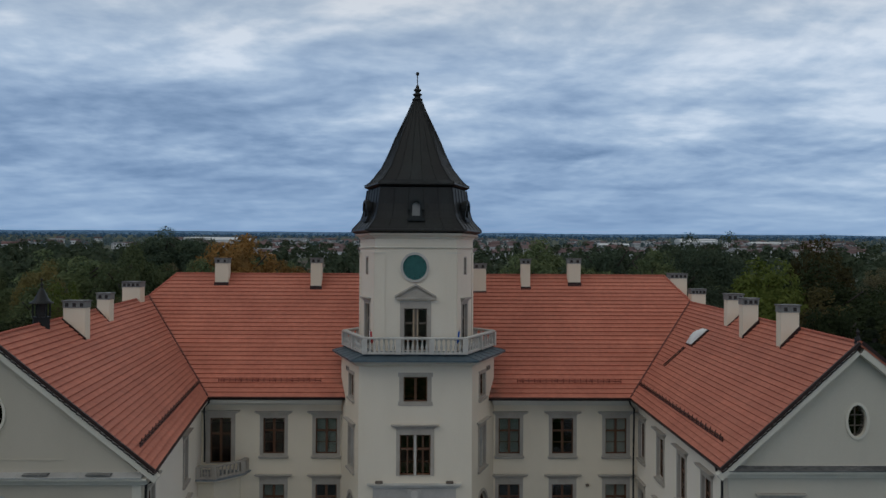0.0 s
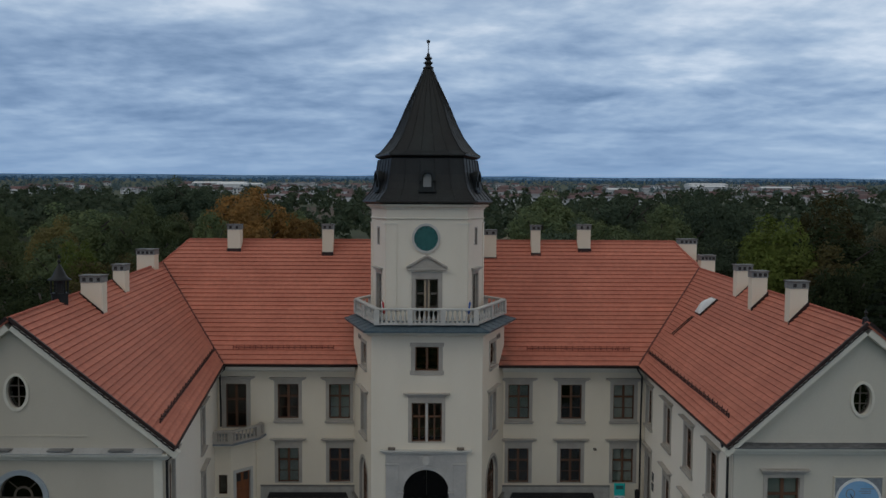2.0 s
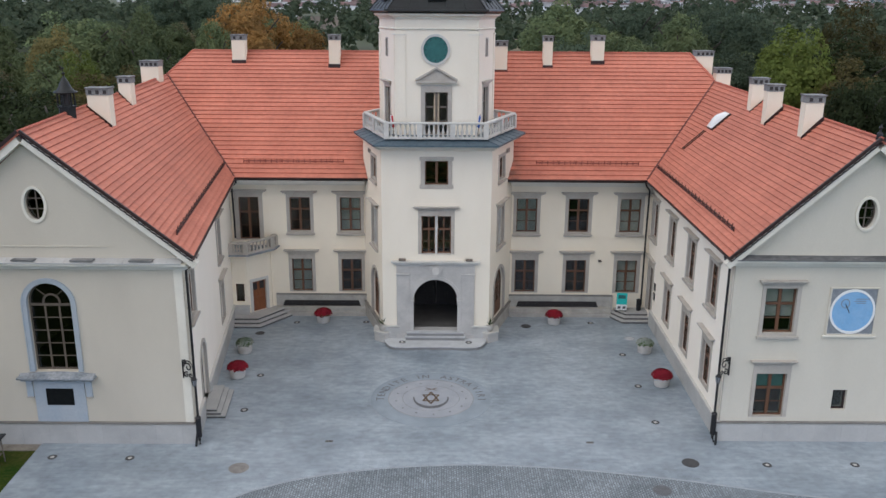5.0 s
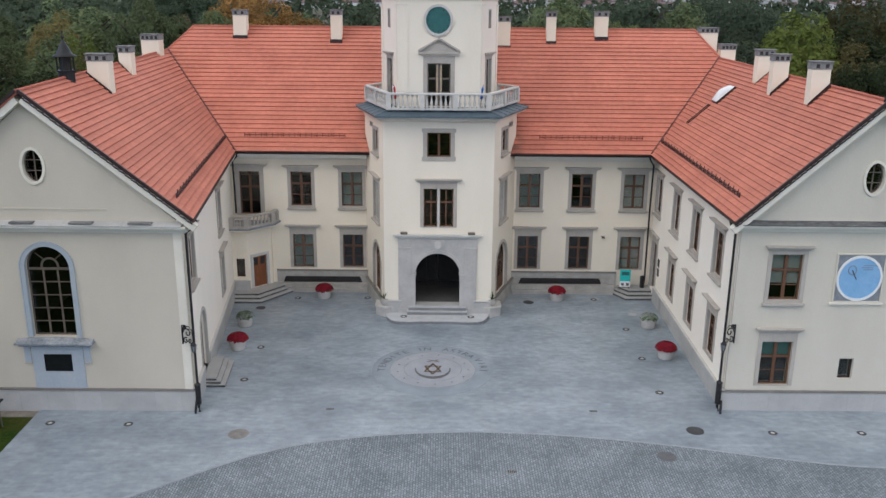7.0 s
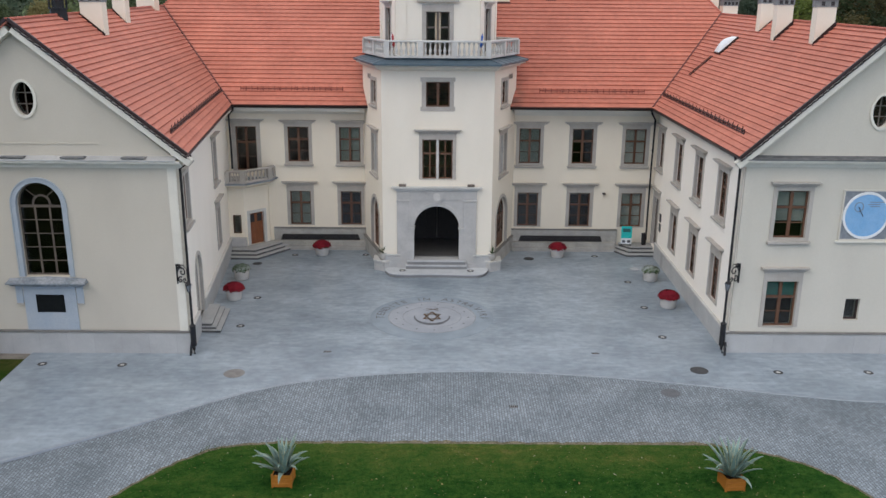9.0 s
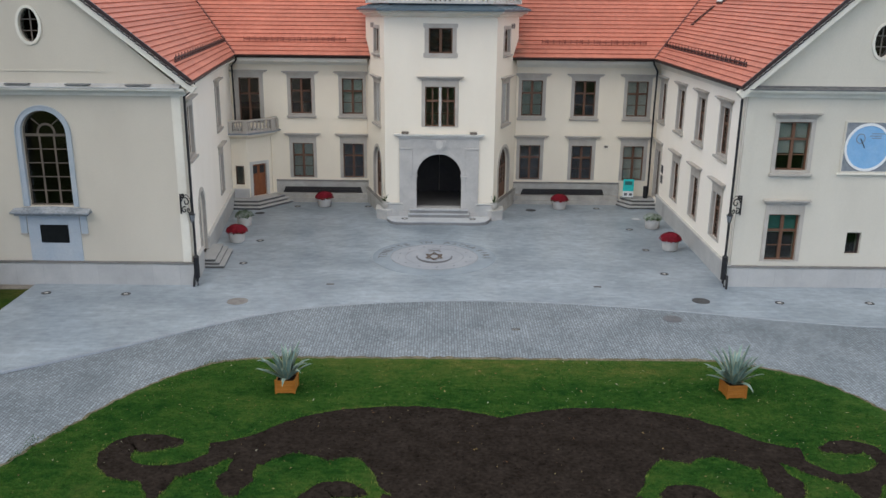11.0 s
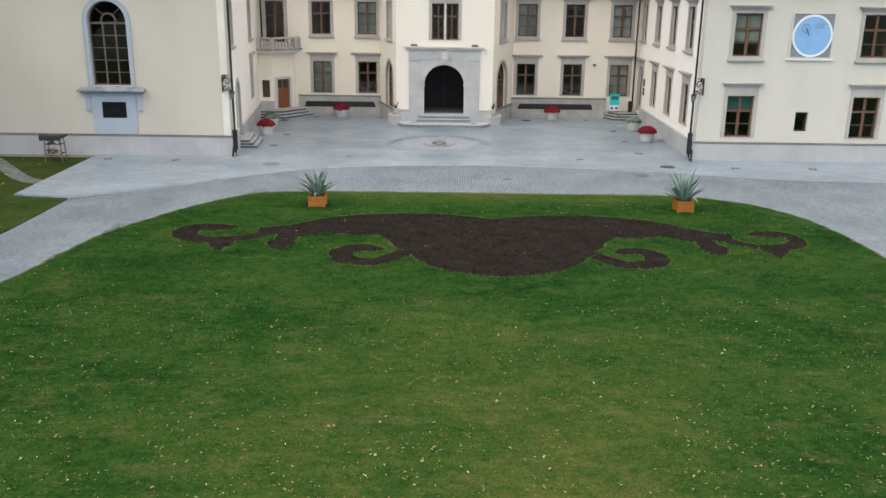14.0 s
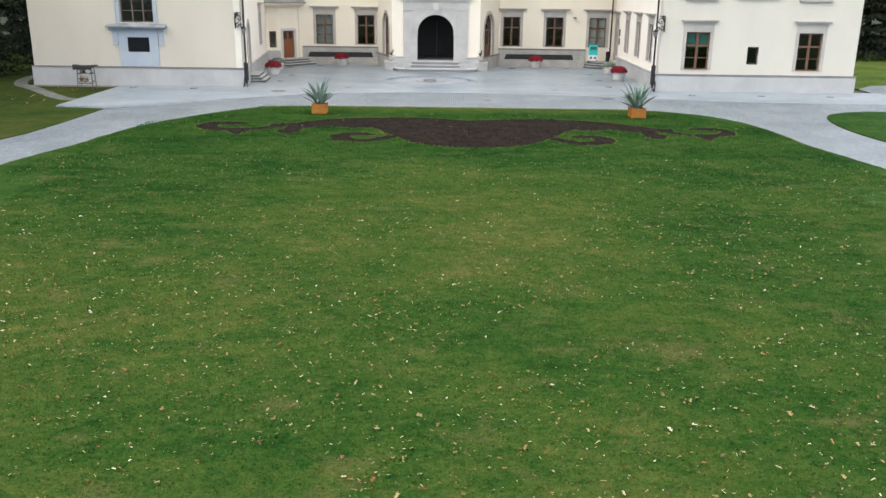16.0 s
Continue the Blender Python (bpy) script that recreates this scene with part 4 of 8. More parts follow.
# floor stone coloured dark for the shade inside the arch
FLOORSTONE = material("shade_dark_floor_stone", (0.13, 0.125, 0.115), (0.09, 0.086, 0.08), rough=0.6, scale=1.2, fine=14, grain=0.2)
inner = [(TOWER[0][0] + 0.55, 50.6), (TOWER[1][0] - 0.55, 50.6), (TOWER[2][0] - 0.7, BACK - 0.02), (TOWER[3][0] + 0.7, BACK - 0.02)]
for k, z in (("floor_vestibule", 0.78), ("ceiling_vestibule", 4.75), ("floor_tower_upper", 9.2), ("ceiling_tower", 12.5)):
    tagged(finish(add_prism(bmesh.new(), inner, z, z + 0.12), k, FLOORSTONE if z < 1 else ROOM), "stone floor inside the tower, coloured dark for its shade" if z < 1 else "plaster ceiling inside the tower", "floor" if "floor" in k else "ceiling", kind="structure")
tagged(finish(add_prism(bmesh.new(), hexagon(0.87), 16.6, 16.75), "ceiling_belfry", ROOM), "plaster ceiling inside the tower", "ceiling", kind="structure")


# ---- windows and doors ----
def window_kind(w, h, jamb=0.205, frieze=0.0, corn=0.36, blind=None, drop=1.0, double=False, sill=True, wood=WOOD, bare=False, cols=2, low=0.04, glaze=None, transom=True):
    """A window with its origin at the foot of the opening, on the face of the wall. Stone surround, frieze, cornice and sill, a wooden cross frame and single panes."""
    ob = root("window_0", "brown wooden cross window in a grey stone surround", "window", kind="structure")
    x = w / 2
    if not bare:
        part("window_surround", add_panel(bmesh.new(), rect(-x - jamb, x + jamb, -0.13 if sill else -0.02, h + jamb + frieze), [rect(-x + 0.01, x - 0.01, 0.01, h - 0.01)], -low, 0.12), STONE, ob, "grey sandstone surround")
        if corn:
            bm = bmesh.new()
            cz, cx = h + jamb + frieze + 0.001, x + jamb
            for out, wide, a, b in ((0.10, 0.06, 0.0, 0.09), (0.20, corn * 0.6, 0.09, 0.17), (0.28, corn * 0.85, 0.17, 0.235)):
                add_box(bm, -cx - wide, cx + wide, -out, 0.04, cz + a, cz + b - 0.002)
            part("window_cornice", bm, STONE, ob, "projecting grey stone cornice")
        if sill:
            bm = boxed(-x - jamb - 0.07, x + jamb + 0.07, -0.17, 0.03, -0.24, -0.132)
            add_box(bm, -x - jamb - 0.03, x + jamb + 0.03, -0.10, 0.03, -0.30, -0.242)
            part("window_sill", bm, STONE, ob)
    y0, y1, f = 0.16, 0.24, 0.085
    bm = add_panel(bmesh.new(), rect(-x, x, 0, h), [rect(-x + f, x - f, f, h - f)], y0, y1)
    t = h * 0.64
    if cols == 2:
        m = 0.075 if not double else 0.12
        add_box(bm, -m, m, y0 - 0.02, y1 + 0.01, f * 0.6, h - f * 0.6)
        if transom:
            add_box(bm, -x + f * 0.6, x - f * 0.6, y0 - 0.015, y1 + 0.005, t - 0.06, t + 0.06)
            add_box(bm, -x + f * 0.6, x - f * 0.6, y0 + 0.015, y1 - 0.015, t * 0.5 - 0.022, t * 0.5 + 0.022)
        if double:
            for s in (-0.5, 0.5):
                add_box(bm, s * x - 0.04, s * x + 0.04, y0 + 0.01, y1 - 0.01, f * 0.6, h - f * 0.6)
    part("window_frame", bm, wood, ob)
    if double:
        part("window_mullion", boxed(-0.075, 0.075, -0.01, y0 - 0.022, 0.0, h), PALE, ob, "pale stone mullion")
    zs = (f, t * 0.5, t, h - f) if cols == 2 else (f, h - f)
    xs = (-x + f, 0, x - f) if cols == 2 else (-x + f, x - f)
    for i in range(len(xs) - 1):
        for j in range(len(zs) - 1):
            p = part("pane", boxed(xs[i], xs[i + 1], y0 + 0.035, y0 + 0.045, zs[j], zs[j + 1]), glaze or GLASS, ob)
            p.visible_shadow = False
    if blind:
        part("blind", boxed(-x + 0.03, x - 0.03, y1 + 0.015, y1 + 0.03, h * (1 - drop) + 0.02, h - 0.02), blind, ob, "pale drawn roller blind" if blind is BLIND else "green half-drawn roller blind")
    return ob


KINDS = {
    "plain": dict(w=WIN_W, h=WIN_H),
    "blind": dict(w=WIN_W, h=WIN_H, blind=BLIND),
    "plain_low": dict(w=WIN_W, h=WIN_H, frieze=0.22, sill=False),
    "blind_low": dict(w=WIN_W, h=WIN_H, frieze=0.22, sill=False, blind=BLIND),
    "front_up": dict(w=1.5, h=2.28, blind=BLIND, drop=0.66, jamb=0.18, corn=0.22),
    "front_low": dict(w=1.5, h=2.3, frieze=0.3, sill=False, blind=GREENBLIND, drop=0.42, jamb=0.18, corn=0.22),
    "front_plain": dict(w=1.5, h=2.28, jamb=0.18, corn=0.22),
    "front_plain_low": dict(w=1.5, h=2.3, frieze=0.3, sill=False, jamb=0.18, corn=0.22),
    "tower_small": dict(w=1.44, h=1.5, corn=0, jamb=0.24, sill=False, transom=False),
    "tower_side": dict(w=1.3, h=1.4, corn=0, jamb=0.2),
    "tower_double": dict(w=1.86, h=2.43, frieze=0.18, double=True, jamb=0.2, sill=False, wood=WOOD),
    "tower_tall": dict(w=1.5, h=2.45, double=True, wood=GREYWOOD),
    "belfry_side": dict(w=1.1, h=2.55, jamb=0.16, corn=0.2, sill=False, wood=GREYWOOD),
    "slit": dict(w=0.45, h=1.05, jamb=0.07, corn=0, sill=False, cols=1, low=0.02, wood=GREYWOOD),
    "hatch": dict(w=0.70, h=1.07, bare=True, cols=1, wood=GUTTER),
}
LABELS = {
    "plain": "brown wooden cross window with a stone surround and cornice",
    "blind": "brown cross window with drawn pale blinds",
    "plain_low": "brown wooden ground-floor window with a stone cornice",
    "blind_low": "ground-floor cross window with drawn pale blinds",
    "front_up": "brown cross window with half-drawn pale blinds in a stone surround",
    "front_low": "brown cross window with a short green blind behind it",
    "front_plain": "brown cross window with dark panes in a stone surround",
    "front_plain_low": "brown ground-floor cross window with dark panes",
    "tower_small": "square brown window in a plain stone frame on the tower",
    "tower_side": "small window in a stone frame on the tower's splayed side",
    "tower_double": "double brown window with a pale stone mullion over the portal",
    "tower_tall": "tall grey-framed window on the tower's splayed side",
    "belfry_side": "narrow dark window behind the tower balcony",
    "slit": "narrow slit window high on the tower",
    "hatch": "small dark unframed window in the gable front",
}
made_windows, window_count = {}, [0]


def window(kind, m, u, z):
    """Sets a window of a kind into a wall at u along it and z up."""
    window_count[0] += 1
    place = m @ Matrix.Translation((u, 0, z))
    if kind not in made_windows:
        ob = made_windows[kind] = window_kind(**KINDS[kind])
        ob.matrix_basis = place
    else:
        ob = copy_thing(made_windows[kind], place)
    ob.name = "window_%d" % window_count[0]
    return tagged(ob, LABELS[kind], "window", kind="structure")


for x, k, lowk in zip(back_x[1:], ("plain", "blind", "blind", "plain", "blind"), ("blind_low", "plain_low", "plain_low", "plain_low", "blind_low")):
    window(k, M_BACK, bw(x), UPPER_Z)
    window(lowk, M_BACK, bw(x), GROUND_Z)
for v in (2.0, 12.0):
    window("plain", M_LIN, v, UPPER_Z)
window("plain_low", M_LIN, 12.0, GROUND_Z + 0.3)
for v in RIN_V:
    window("plain", M_RIN, v, UPPER_Z)
for v in RIN_V[1:]:
    window("plain_low", M_RIN, v, GROUND_Z)
window("front_up", M_RFRONT, rf(RCOL[0]), 5.84)
window("front_plain", M_RFRONT, rf(RCOL[1]), 5.84)
window("front_low", M_RFRONT, rf(RCOL[0]), 1.44)
window("front_plain_low", M_RFRONT, rf(RCOL[1]), 1.44)
window("hatch", M_RFRONT, rf(19.21), 1.8)
small = window("tower_small", M_TFRONT, W_TF / 2, 10.35)
for sx in (-1, 1):
    for z in (1.5, -0.22):
        part("surround_ear", boxed(sx * 0.985 - 0.05, sx * 0.985 + 0.05, -0.038, 0.1, z, z + 0.24), STONE, small)
part("surround_foot", boxed(-0.96, 0.96, -0.036, 0.1, -0.24, -0.022), STONE, small)
window("tower_double", M_TFRONT, W_TF / 2, 5.97)
for m, c in ((M_TLEFT, W_TS - 2.1), (M_TRIGHT, 2.4)):
    window("tower_side", m, c, 10.35)
    window("tower_tall", m, c, 6.0)
for i, c in ((1, 1.75), (5, span(hx[5], hx[0]) - 1.75)):
    window("belfry_side", M_HEX[i], c, 13.5)
    window("slit", M_HEX[i], c + (0.125 if i == 1 else -0.125), 17.9)


def arch_ring(xc, half, z0, spring, wide, n=14):
    """A band round an arched opening, open at the foot."""
    out = [(xc + (half + wide), z0)] + [(xc + (half + wide) * math.cos(math.pi * i / n), spring + (half + wide) * math.sin(math.pi * i / n)) for i in range(n + 1)] + [(xc - half - wide, z0)]
    inn = [(xc - half, z0)] + [(xc - half * math.cos(math.pi * i / n), spring + half * math.sin(math.pi * i / n)) for i in range(n + 1)] + [(xc + half, z0)]
    return out + inn


def arched_bars(bm, half, spring, z0, y0, y1, cols, rows, bar=0.035, head=True):
    """Glazing bars for a round-headed window: a grid below, and a small inner arch with rays above."""
    for i in range(1, cols):
        x = -half + 2 * half * i / cols
        add_box(bm, x - bar * 1.5, x + bar * 1.5, y0, y1, z0, spring)
    for j in range(1, rows):
        z = z0 + (spring - z0) * j / rows
        add_box(bm, -half, half, y0 + 0.01, y1 - 0.01, z - bar * 0.8, z + bar * 0.8)
    add_box(bm, -half, half, y0 - 0.01, y1 + 0.01, spring - bar * 2, spring + bar * 2)
    if head:
        add_panel(bm, arch_ring(0, half / 3, spring, spring + 0.12, 0.1, 10), [], y0, y1)
        for a in (50, 90, 130):
            if a == 90:
                continue
            c, s = math.cos(radians(a)), math.sin(radians(a))
            add_tube(bm, [(half / 3 * c, (y0 + y1) / 2, spring + 0.15 + half / 3 * s), (half * 0.97 * c, (y0 + y1) / 2, spring + half * 0.97 * s)], bar, 6)


# tall chapel window with its bluish surround, sill, apron and dark plaque
ob = root("window_%d" % (window_count[0] + 1), "tall round-headed chapel window with many small panes", "window", M_LFRONT @ Matrix.Translation((CH_U, 0, 0)), kind="structure")
window_count[0] += 1
part("window_surround", add_panel(bmesh.new(), arch_ring(0, CH_HALF - 0.02, 3.9, 7.32, 0.23), [], -0.06, 0.12), BLUEGREY, ob, "bluish grey limewashed surround")
part("window_rim", add_panel(bmesh.new(), arch_ring(0, CH_HALF + 0.17, 3.9, 7.32, 0.05), [], -0.10, 0.02), BLUEGREY, ob)
bm = add_panel(bmesh.new(), arch(0, CH_HALF, 3.9, 7.32), [arch(0, CH_HALF - 0.08, 3.98, 7.32)], 0.26, 0.36)
arched_bars(bm, CH_HALF - 0.05, 7.2, 3.95, 0.27, 0.34, 3, 5, 0.03)
part("window_frame", bm, CHAPELWOOD, ob, "weathered brown glazing bars")
for i in range(3):
    for j in range(5):
        a, b = -1.01 + 0.673 * i, -1.01 + 0.673 * (i + 1)
        p = part("pane", boxed(a + 0.01, b - 0.01, 0.30, 0.31, 3.95 + 0.65 * j + 0.005, 3.95 + 0.65 * (j + 1) - 0.005), CHAPELGLASS, ob)
        p.visible_shadow = False
p = part("pane", add_panel(bmesh.new(), arch(0, 1.01, 7.22, 7.32), [], 0.30, 0.31), CHAPELGLASS, ob)
p.visible_shadow = False
bm = boxed(-1.85, 1.85, -0.42, 0.02, 3.60, 3.70, 0.02)
add_box(bm, -1.7, 1.7, -0.30, 0.02, 3.50, 3.598)
add_loft(bm, [[(x, -0.40, 3.702), (x, 0.0, 3.702), (x, 0.0, 3.702 + h)] for x, h in ((-1.8, 0.1), (-0.9, 0.16), (0, 0.2), (0.9, 0.16), (1.8, 0.1))])
part("window_sill", bm, SILLSTONE, ob, "deep projecting grey sill with dark stains")
part("apron", boxed(-1.22, 1.22, -0.05, 0.03, 1.26, 3.498), BLUEGREY, ob, "bluish apron panel under the sill")
for s in (-1, 1):
    bm = boxed(s * 1.42 - 0.15, s * 1.42 + 0.15, -0.07, 0.03, 2.60, 3.498)
    part("bracket", bm, BLUEGREY, ob)
    part("bracket_foot", boxed(s * 1.42 - 0.17, s * 1.42 + 0.17, -0.10, 0.03, 2.54, 2.598), STONE, ob)
part("plaque", boxed(-0.66, 0.66, -0.075, 0.02, 2.15, 3.02, 0.01), BLACKPLAQUE, ob, "black metal memorial plaque")


# oval attic windows
def oval_window(m, u, z, a, b, label):
    window_count[0] += 1
    ob = root("window_%d" % window_count[0], label, "window", m @ Matrix.Translation((u, 0, z)), kind="structure")
    part("window_surround", add_panel(bmesh.new(), oval(0, 0, a + 0.11, b + 0.11), [oval(0, 0, a - 0.01, b - 0.01)], -0.06, 0.1), TRIM, ob, "white moulded oval surround")
    bm = add_panel(bmesh.new(), oval(0, 0, a, b), [oval(0, 0, a - 0.05, b - 0.05)], 0.2, 0.28)
    add_box(bm, -0.03, 0.03, 0.21, 0.27, -b + 0.03, b - 0.03)
    for s in (-0.33, 0.33):
        add_box(bm, -a * 0.92, a * 0.92, 0.215, 0.265, s * b - 0.025, s * b + 0.025)
    part("window_frame", bm, GREYWOOD, ob)
    p = part("pane", add_panel(bmesh.new(), oval(0, 0, a - 0.03, b - 0.03), [], 0.23, 0.24), CHAPELGLASS, ob)
    p.visible_shadow = False


oval_window(M_LFRONT, -18.85 - LO, 12.1, 0.46, 0.74, "oval attic window with a white rim in the chapel gable")
oval_window(M_RFRONT, rf(19.25), 11.75, 0.44, 0.72, "oval attic window with a white rim in the wing gable")


# arched doors in the splayed sides of the tower and in the chapel wing
def arched_door(name, m, u, half, z0, spring, label, wood, ring=0.2):
    ob = root(name, label, "door", m @ Matrix.Translation((u, 0, 0)), kind="structure")
    part("door_surround", add_panel(bmesh.new(), arch_ring(0, half - 0.01, z0, spring, ring), [], -0.05, 0.1), STONE, ob, "grey stone arch")
    bm = add_panel(bmesh.new(), arch(0, half, z0, spring), [arch(0, half - 0.09, z0 + 0.1, spring)], 0.2, 0.3)
    arched_bars(bm, half - 0.05, spring, z0 + 0.9, 0.21, 0.29, 4, 3, 0.03)
    part("door_frame", bm, wood, ob)
    for s in (-1, 1):
        part("door_panel", boxed(s * half / 2 - half / 2 + 0.06, s * half / 2 + half / 2 - 0.06, 0.225, 0.275, z0 + 0.08, z0 + 0.9), wood, ob)
    p = part("pane", add_panel(bmesh.new(), arch(0, half - 0.06, z0 + 0.9, spring), [], 0.245, 0.255), GLASS, ob)
    p.visible_shadow = False
    return ob


arched_door("door_1", M_TLEFT, W_TS - 2.1, 1.08, 1.05, 3.3, "arched wooden glazed door in the tower's splayed side", WOOD)
arched_door("door_2", M_TRIGHT, 2.4, 1.3, 1.05, 3.08, "arched wooden glazed door in the tower's splayed side", WOOD)
arched_door("door_3", M_LIN, 3.7, 0.85, 0.6, 3.05, "arched grey-brown side door of the chapel wing", GREYWOOD)


def flat_door(name, m, u, z, w, h, wood, label, surround=STONE, corn=0.0, wide=0.2):
    ob = root(name, label, "door", m @ Matrix.Translation((u, 0, z)), kind="structure")
    x = w / 2
    part("door_surround", add_panel(bmesh.new(), [(-x - wide, 0), (-x + 0.01, 0), (-x + 0.01, h - 0.01), (x - 0.01, h - 0.01), (x - 0.01, 0), (x + wide, 0), (x + wide, h + wide), (-x - wide, h + wide)], [], -0.06, 0.1), surround, ob)
    for s in (-1, 1):
        leaf = part("door_leaf", boxed(min(0.008 * s, s * x), max(0.008 * s, s * x), 0.12, 0.18, 0.01, h), wood, ob)
        for k, (a, b) in enumerate(((0.12, 0.42), (0.48, 0.66), (0.70, 0.94))):
            part("door_panel", boxed(s * x / 2 - x * 0.32, s * x / 2 + x * 0.32, 0.10, 0.122, h * a, h * b, 0.012), DARK if k == 2 and wood is DOORWOOD else wood, leaf)
    part("door_handle", add_tube(bmesh.new(), [(-0.07, 0.1, h * 0.47), (-0.07, 0.04, h * 0.47), (-0.2, 0.04, h * 0.47)], 0.014, 6), BRASS, ob, "small brass lever handle")
    if corn:
        bm = bmesh.new()
        for out, e, a, b in ((0.1, 0.05, 0, 0.1), (0.22, corn, 0.1, 0.2)):
            add_box(bm, -x - wide - e, x + wide + e, -out, 0.04, h + wide + 0.2 + a, h + wide + 0.2 + b - 0.002)
        add_box(bm, -x - wide, x + wide, -0.05, 0.04, h + wide + 0.002, h + wide + 0.198)
        part("door_cornice", bm, STONE, ob)
    return ob


flat_door("door_4", M_RIN, 1.3, 0.75, 1.35, 3.3, GREYWOOD, "tall grey-brown double door at the head of the corner steps", corn=0.2)

# balcony door over the corner porch
ob = window_kind(w=1.4, h=2.97, jamb=0.26, sill=False)
ob.name = "window_%d" % (window_count[0] + 1)
window_count[0] += 1
ob.matrix_basis = M_BACK @ Matrix.Translation((bw(-13.5), 0, 5.45))
tagged(ob, "tall brown glazed balcony door in a grey stone surround", "window", kind="structure")

# tower double door to the balcony, with a pediment
ob = window_kind(w=1.42, h=2.55, jamb=0.24, frieze=0.18, corn=0.0, sill=False, wood=GREYWOOD)
for s in (-1, 1):
    part("door_stile", boxed(s * 0.12 - 0.05, s * 0.12 + 0.05, 0.12, 0.2, 0.05, 2.5), PALEWOOD, ob, "pale tan door stile")
window_count[0] += 1
ob.name = "window_%d" % window_count[0]
ob.matrix_basis = M_HEX[0] @ Matrix.Translation((2.5, 0, 13.3))
tagged(ob, "pale double balcony door under a grey triangular pediment", "window", kind="structure")
bm = add_panel(bmesh.new(), [(-1.17, 3.22), (1.17, 3.22), (0, 3.92)], [], -0.10, 0.05)
part("pediment_field", bm, STONE, ob, "grey stone triangular pediment")
bm = boxed(-1.25, 1.25, -0.24, 0.03, 3.10, 3.218)
for s in (-1, 1):
    add_loft(bm, [[(s * x, y, z) for y, z in ((-0.24, zz), (0.03, zz), (0.03, zz + 0.12), (-0.24, zz + 0.12))] for x, zz in ((1.27, 3.22), (0.0, 3.94))])
bmesh.ops.recalc_face_normals(bm, faces=bm.faces)
part("pediment_moulding", bm, STONE, ob)

# sundial on the wing front
ob = root("sundial", "blue painted round sundial in a cream square frame", "sundial", M_RFRONT @ Matrix.Translation((rf(19.2), 0, 6.93)) @ Matrix.Diagonal((1.06, 1.0, 1.06, 1)))
part("frame", add_panel(bmesh.new(), rect(-1.10, 1.10, -1.10, 1.18), [rect(-1.03, 1.03, -1.03, 1.12)], -0.07, 0.01), WINGFRONT, ob, "cream moulded square frame")
part("ledge", boxed(-1.2, 1.2, -0.12, 0.01, -1.18, -1.102), TRIM, ob)
part("spandrel", boxed(-1.03, 1.03, -0.03, 0.01, -1.03, 1.12), SLATE, ob, "mottled slate corner fields")
part("dial_face", add_panel(bmesh.new(), oval(0, 0.04, 0.93, 0.95, 40), [], -0.05, 0.0), DIALBLUE, ob, "sky-blue painted dial")
part("dial_rim", add_panel(bmesh.new(), oval(0, 0.04, 1.02, 1.06, 40), [oval(0, 0.04, 0.925, 0.945, 40)], -0.075, 0.0), PAINT, ob, "white rim")
part("gnomon_ring", add_panel(bmesh.new(), oval(-0.36, 0.42, 0.2, 0.22, 20), [oval(-0.36, 0.42, 0.17, 0.19, 20)], -0.07, -0.045), SLATE, ob)
part("gnomon", add_tube(bmesh.new(), [(-0.36, -0.05, 0.42), (-0.25, -0.3, 0.05)], 0.018, 6), IRON, ob, "thin iron gnomon")
for k, (a, z) in enumerate(((0.1, 0.62), (0.02, 0.52), (0.12, 0.43))):
    part("writing_bar", boxed(a, a + 0.62 - 0.1 * k, -0.056, -0.048, z, z + 0.035), SLATE, ob)


# ---- tower: cornices, clock, helm, balcony ----
def hex_band(name, s_z, mat, label, category, kind="structure"):
    rings = [[(x, y, z) for x, y in hexagon(s, g)] for s, g, z in s_z]
    return tagged(finish(add_loft(bmesh.new(), rings), name, mat), label, category, kind=kind)


hex_band("trim_belfry_string", [(1, 0.01, 19.50), (1, 0.06, 19.52), (1, 0.09, 19.58), (1, 0.01, 19.62)], TRIM, "thin white string course on the tower", "string course")
hex_band("trim_belfry_cornice", [(1, 0.0, 20.12), (1, 0.08, 20.14), (1, 0.12, 20.24), (1, 0.30, 20.32), (1, 0.36, 20.44), (1, 0.0, 20.46)], TRIM, "cream tower cornice under the helm", "cornice")
for i in range(6):
    w = span(hx[i], hx[(i + 1) % 6])
    for k, (a, b) in enumerate(((0.0, 0.62), (w - 0.62, w))):
        if i in (1, 2, 4, 5):
            a, b = (a, b) if (i in (1, 4)) == (k == 0) else (a, a + 0.3) if k == 0 else (b - 0.3, b)
        pil = root("trim_pilaster_%d" % (2 * i + k + 1), "flat ivory corner pilaster on the tower", "pilaster", M_HEX[i], kind="structure")
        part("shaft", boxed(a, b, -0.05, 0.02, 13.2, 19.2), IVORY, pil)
        part("capital", boxed(a - 0.03, b + 0.03, -0.09, 0.02, 19.2, 19.28), TRIM, pil)

ob = root("tower_clock", "round verdigris tower dial in a pale stone ring", "clock", M_HEX[0] @ Matrix.Translation((2.44, 0, 18.36)))
part("dial", add_panel(bmesh.new(), oval(0, 0, 0.74, 0.78, 40), [], -0.05, 0.0), CLOCK, ob, "blue-green weathered dial")
part("rim", add_panel(bmesh.new(), oval(0, 0, 0.88, 0.92, 40), [oval(0, 0, 0.735, 0.775, 40)], -0.10, 0.0), PALE, ob, "pale stone rim")
for k in range(12):
    c, s = math.cos(math.pi * k / 6), math.sin(math.pi * k / 6)
    part("hour_mark", boxed(0.62 * c - 0.02, 0.62 * c + 0.02, -0.058, -0.048, 0.65 * s - 0.04, 0.65 * s + 0.04), COPPER, ob)

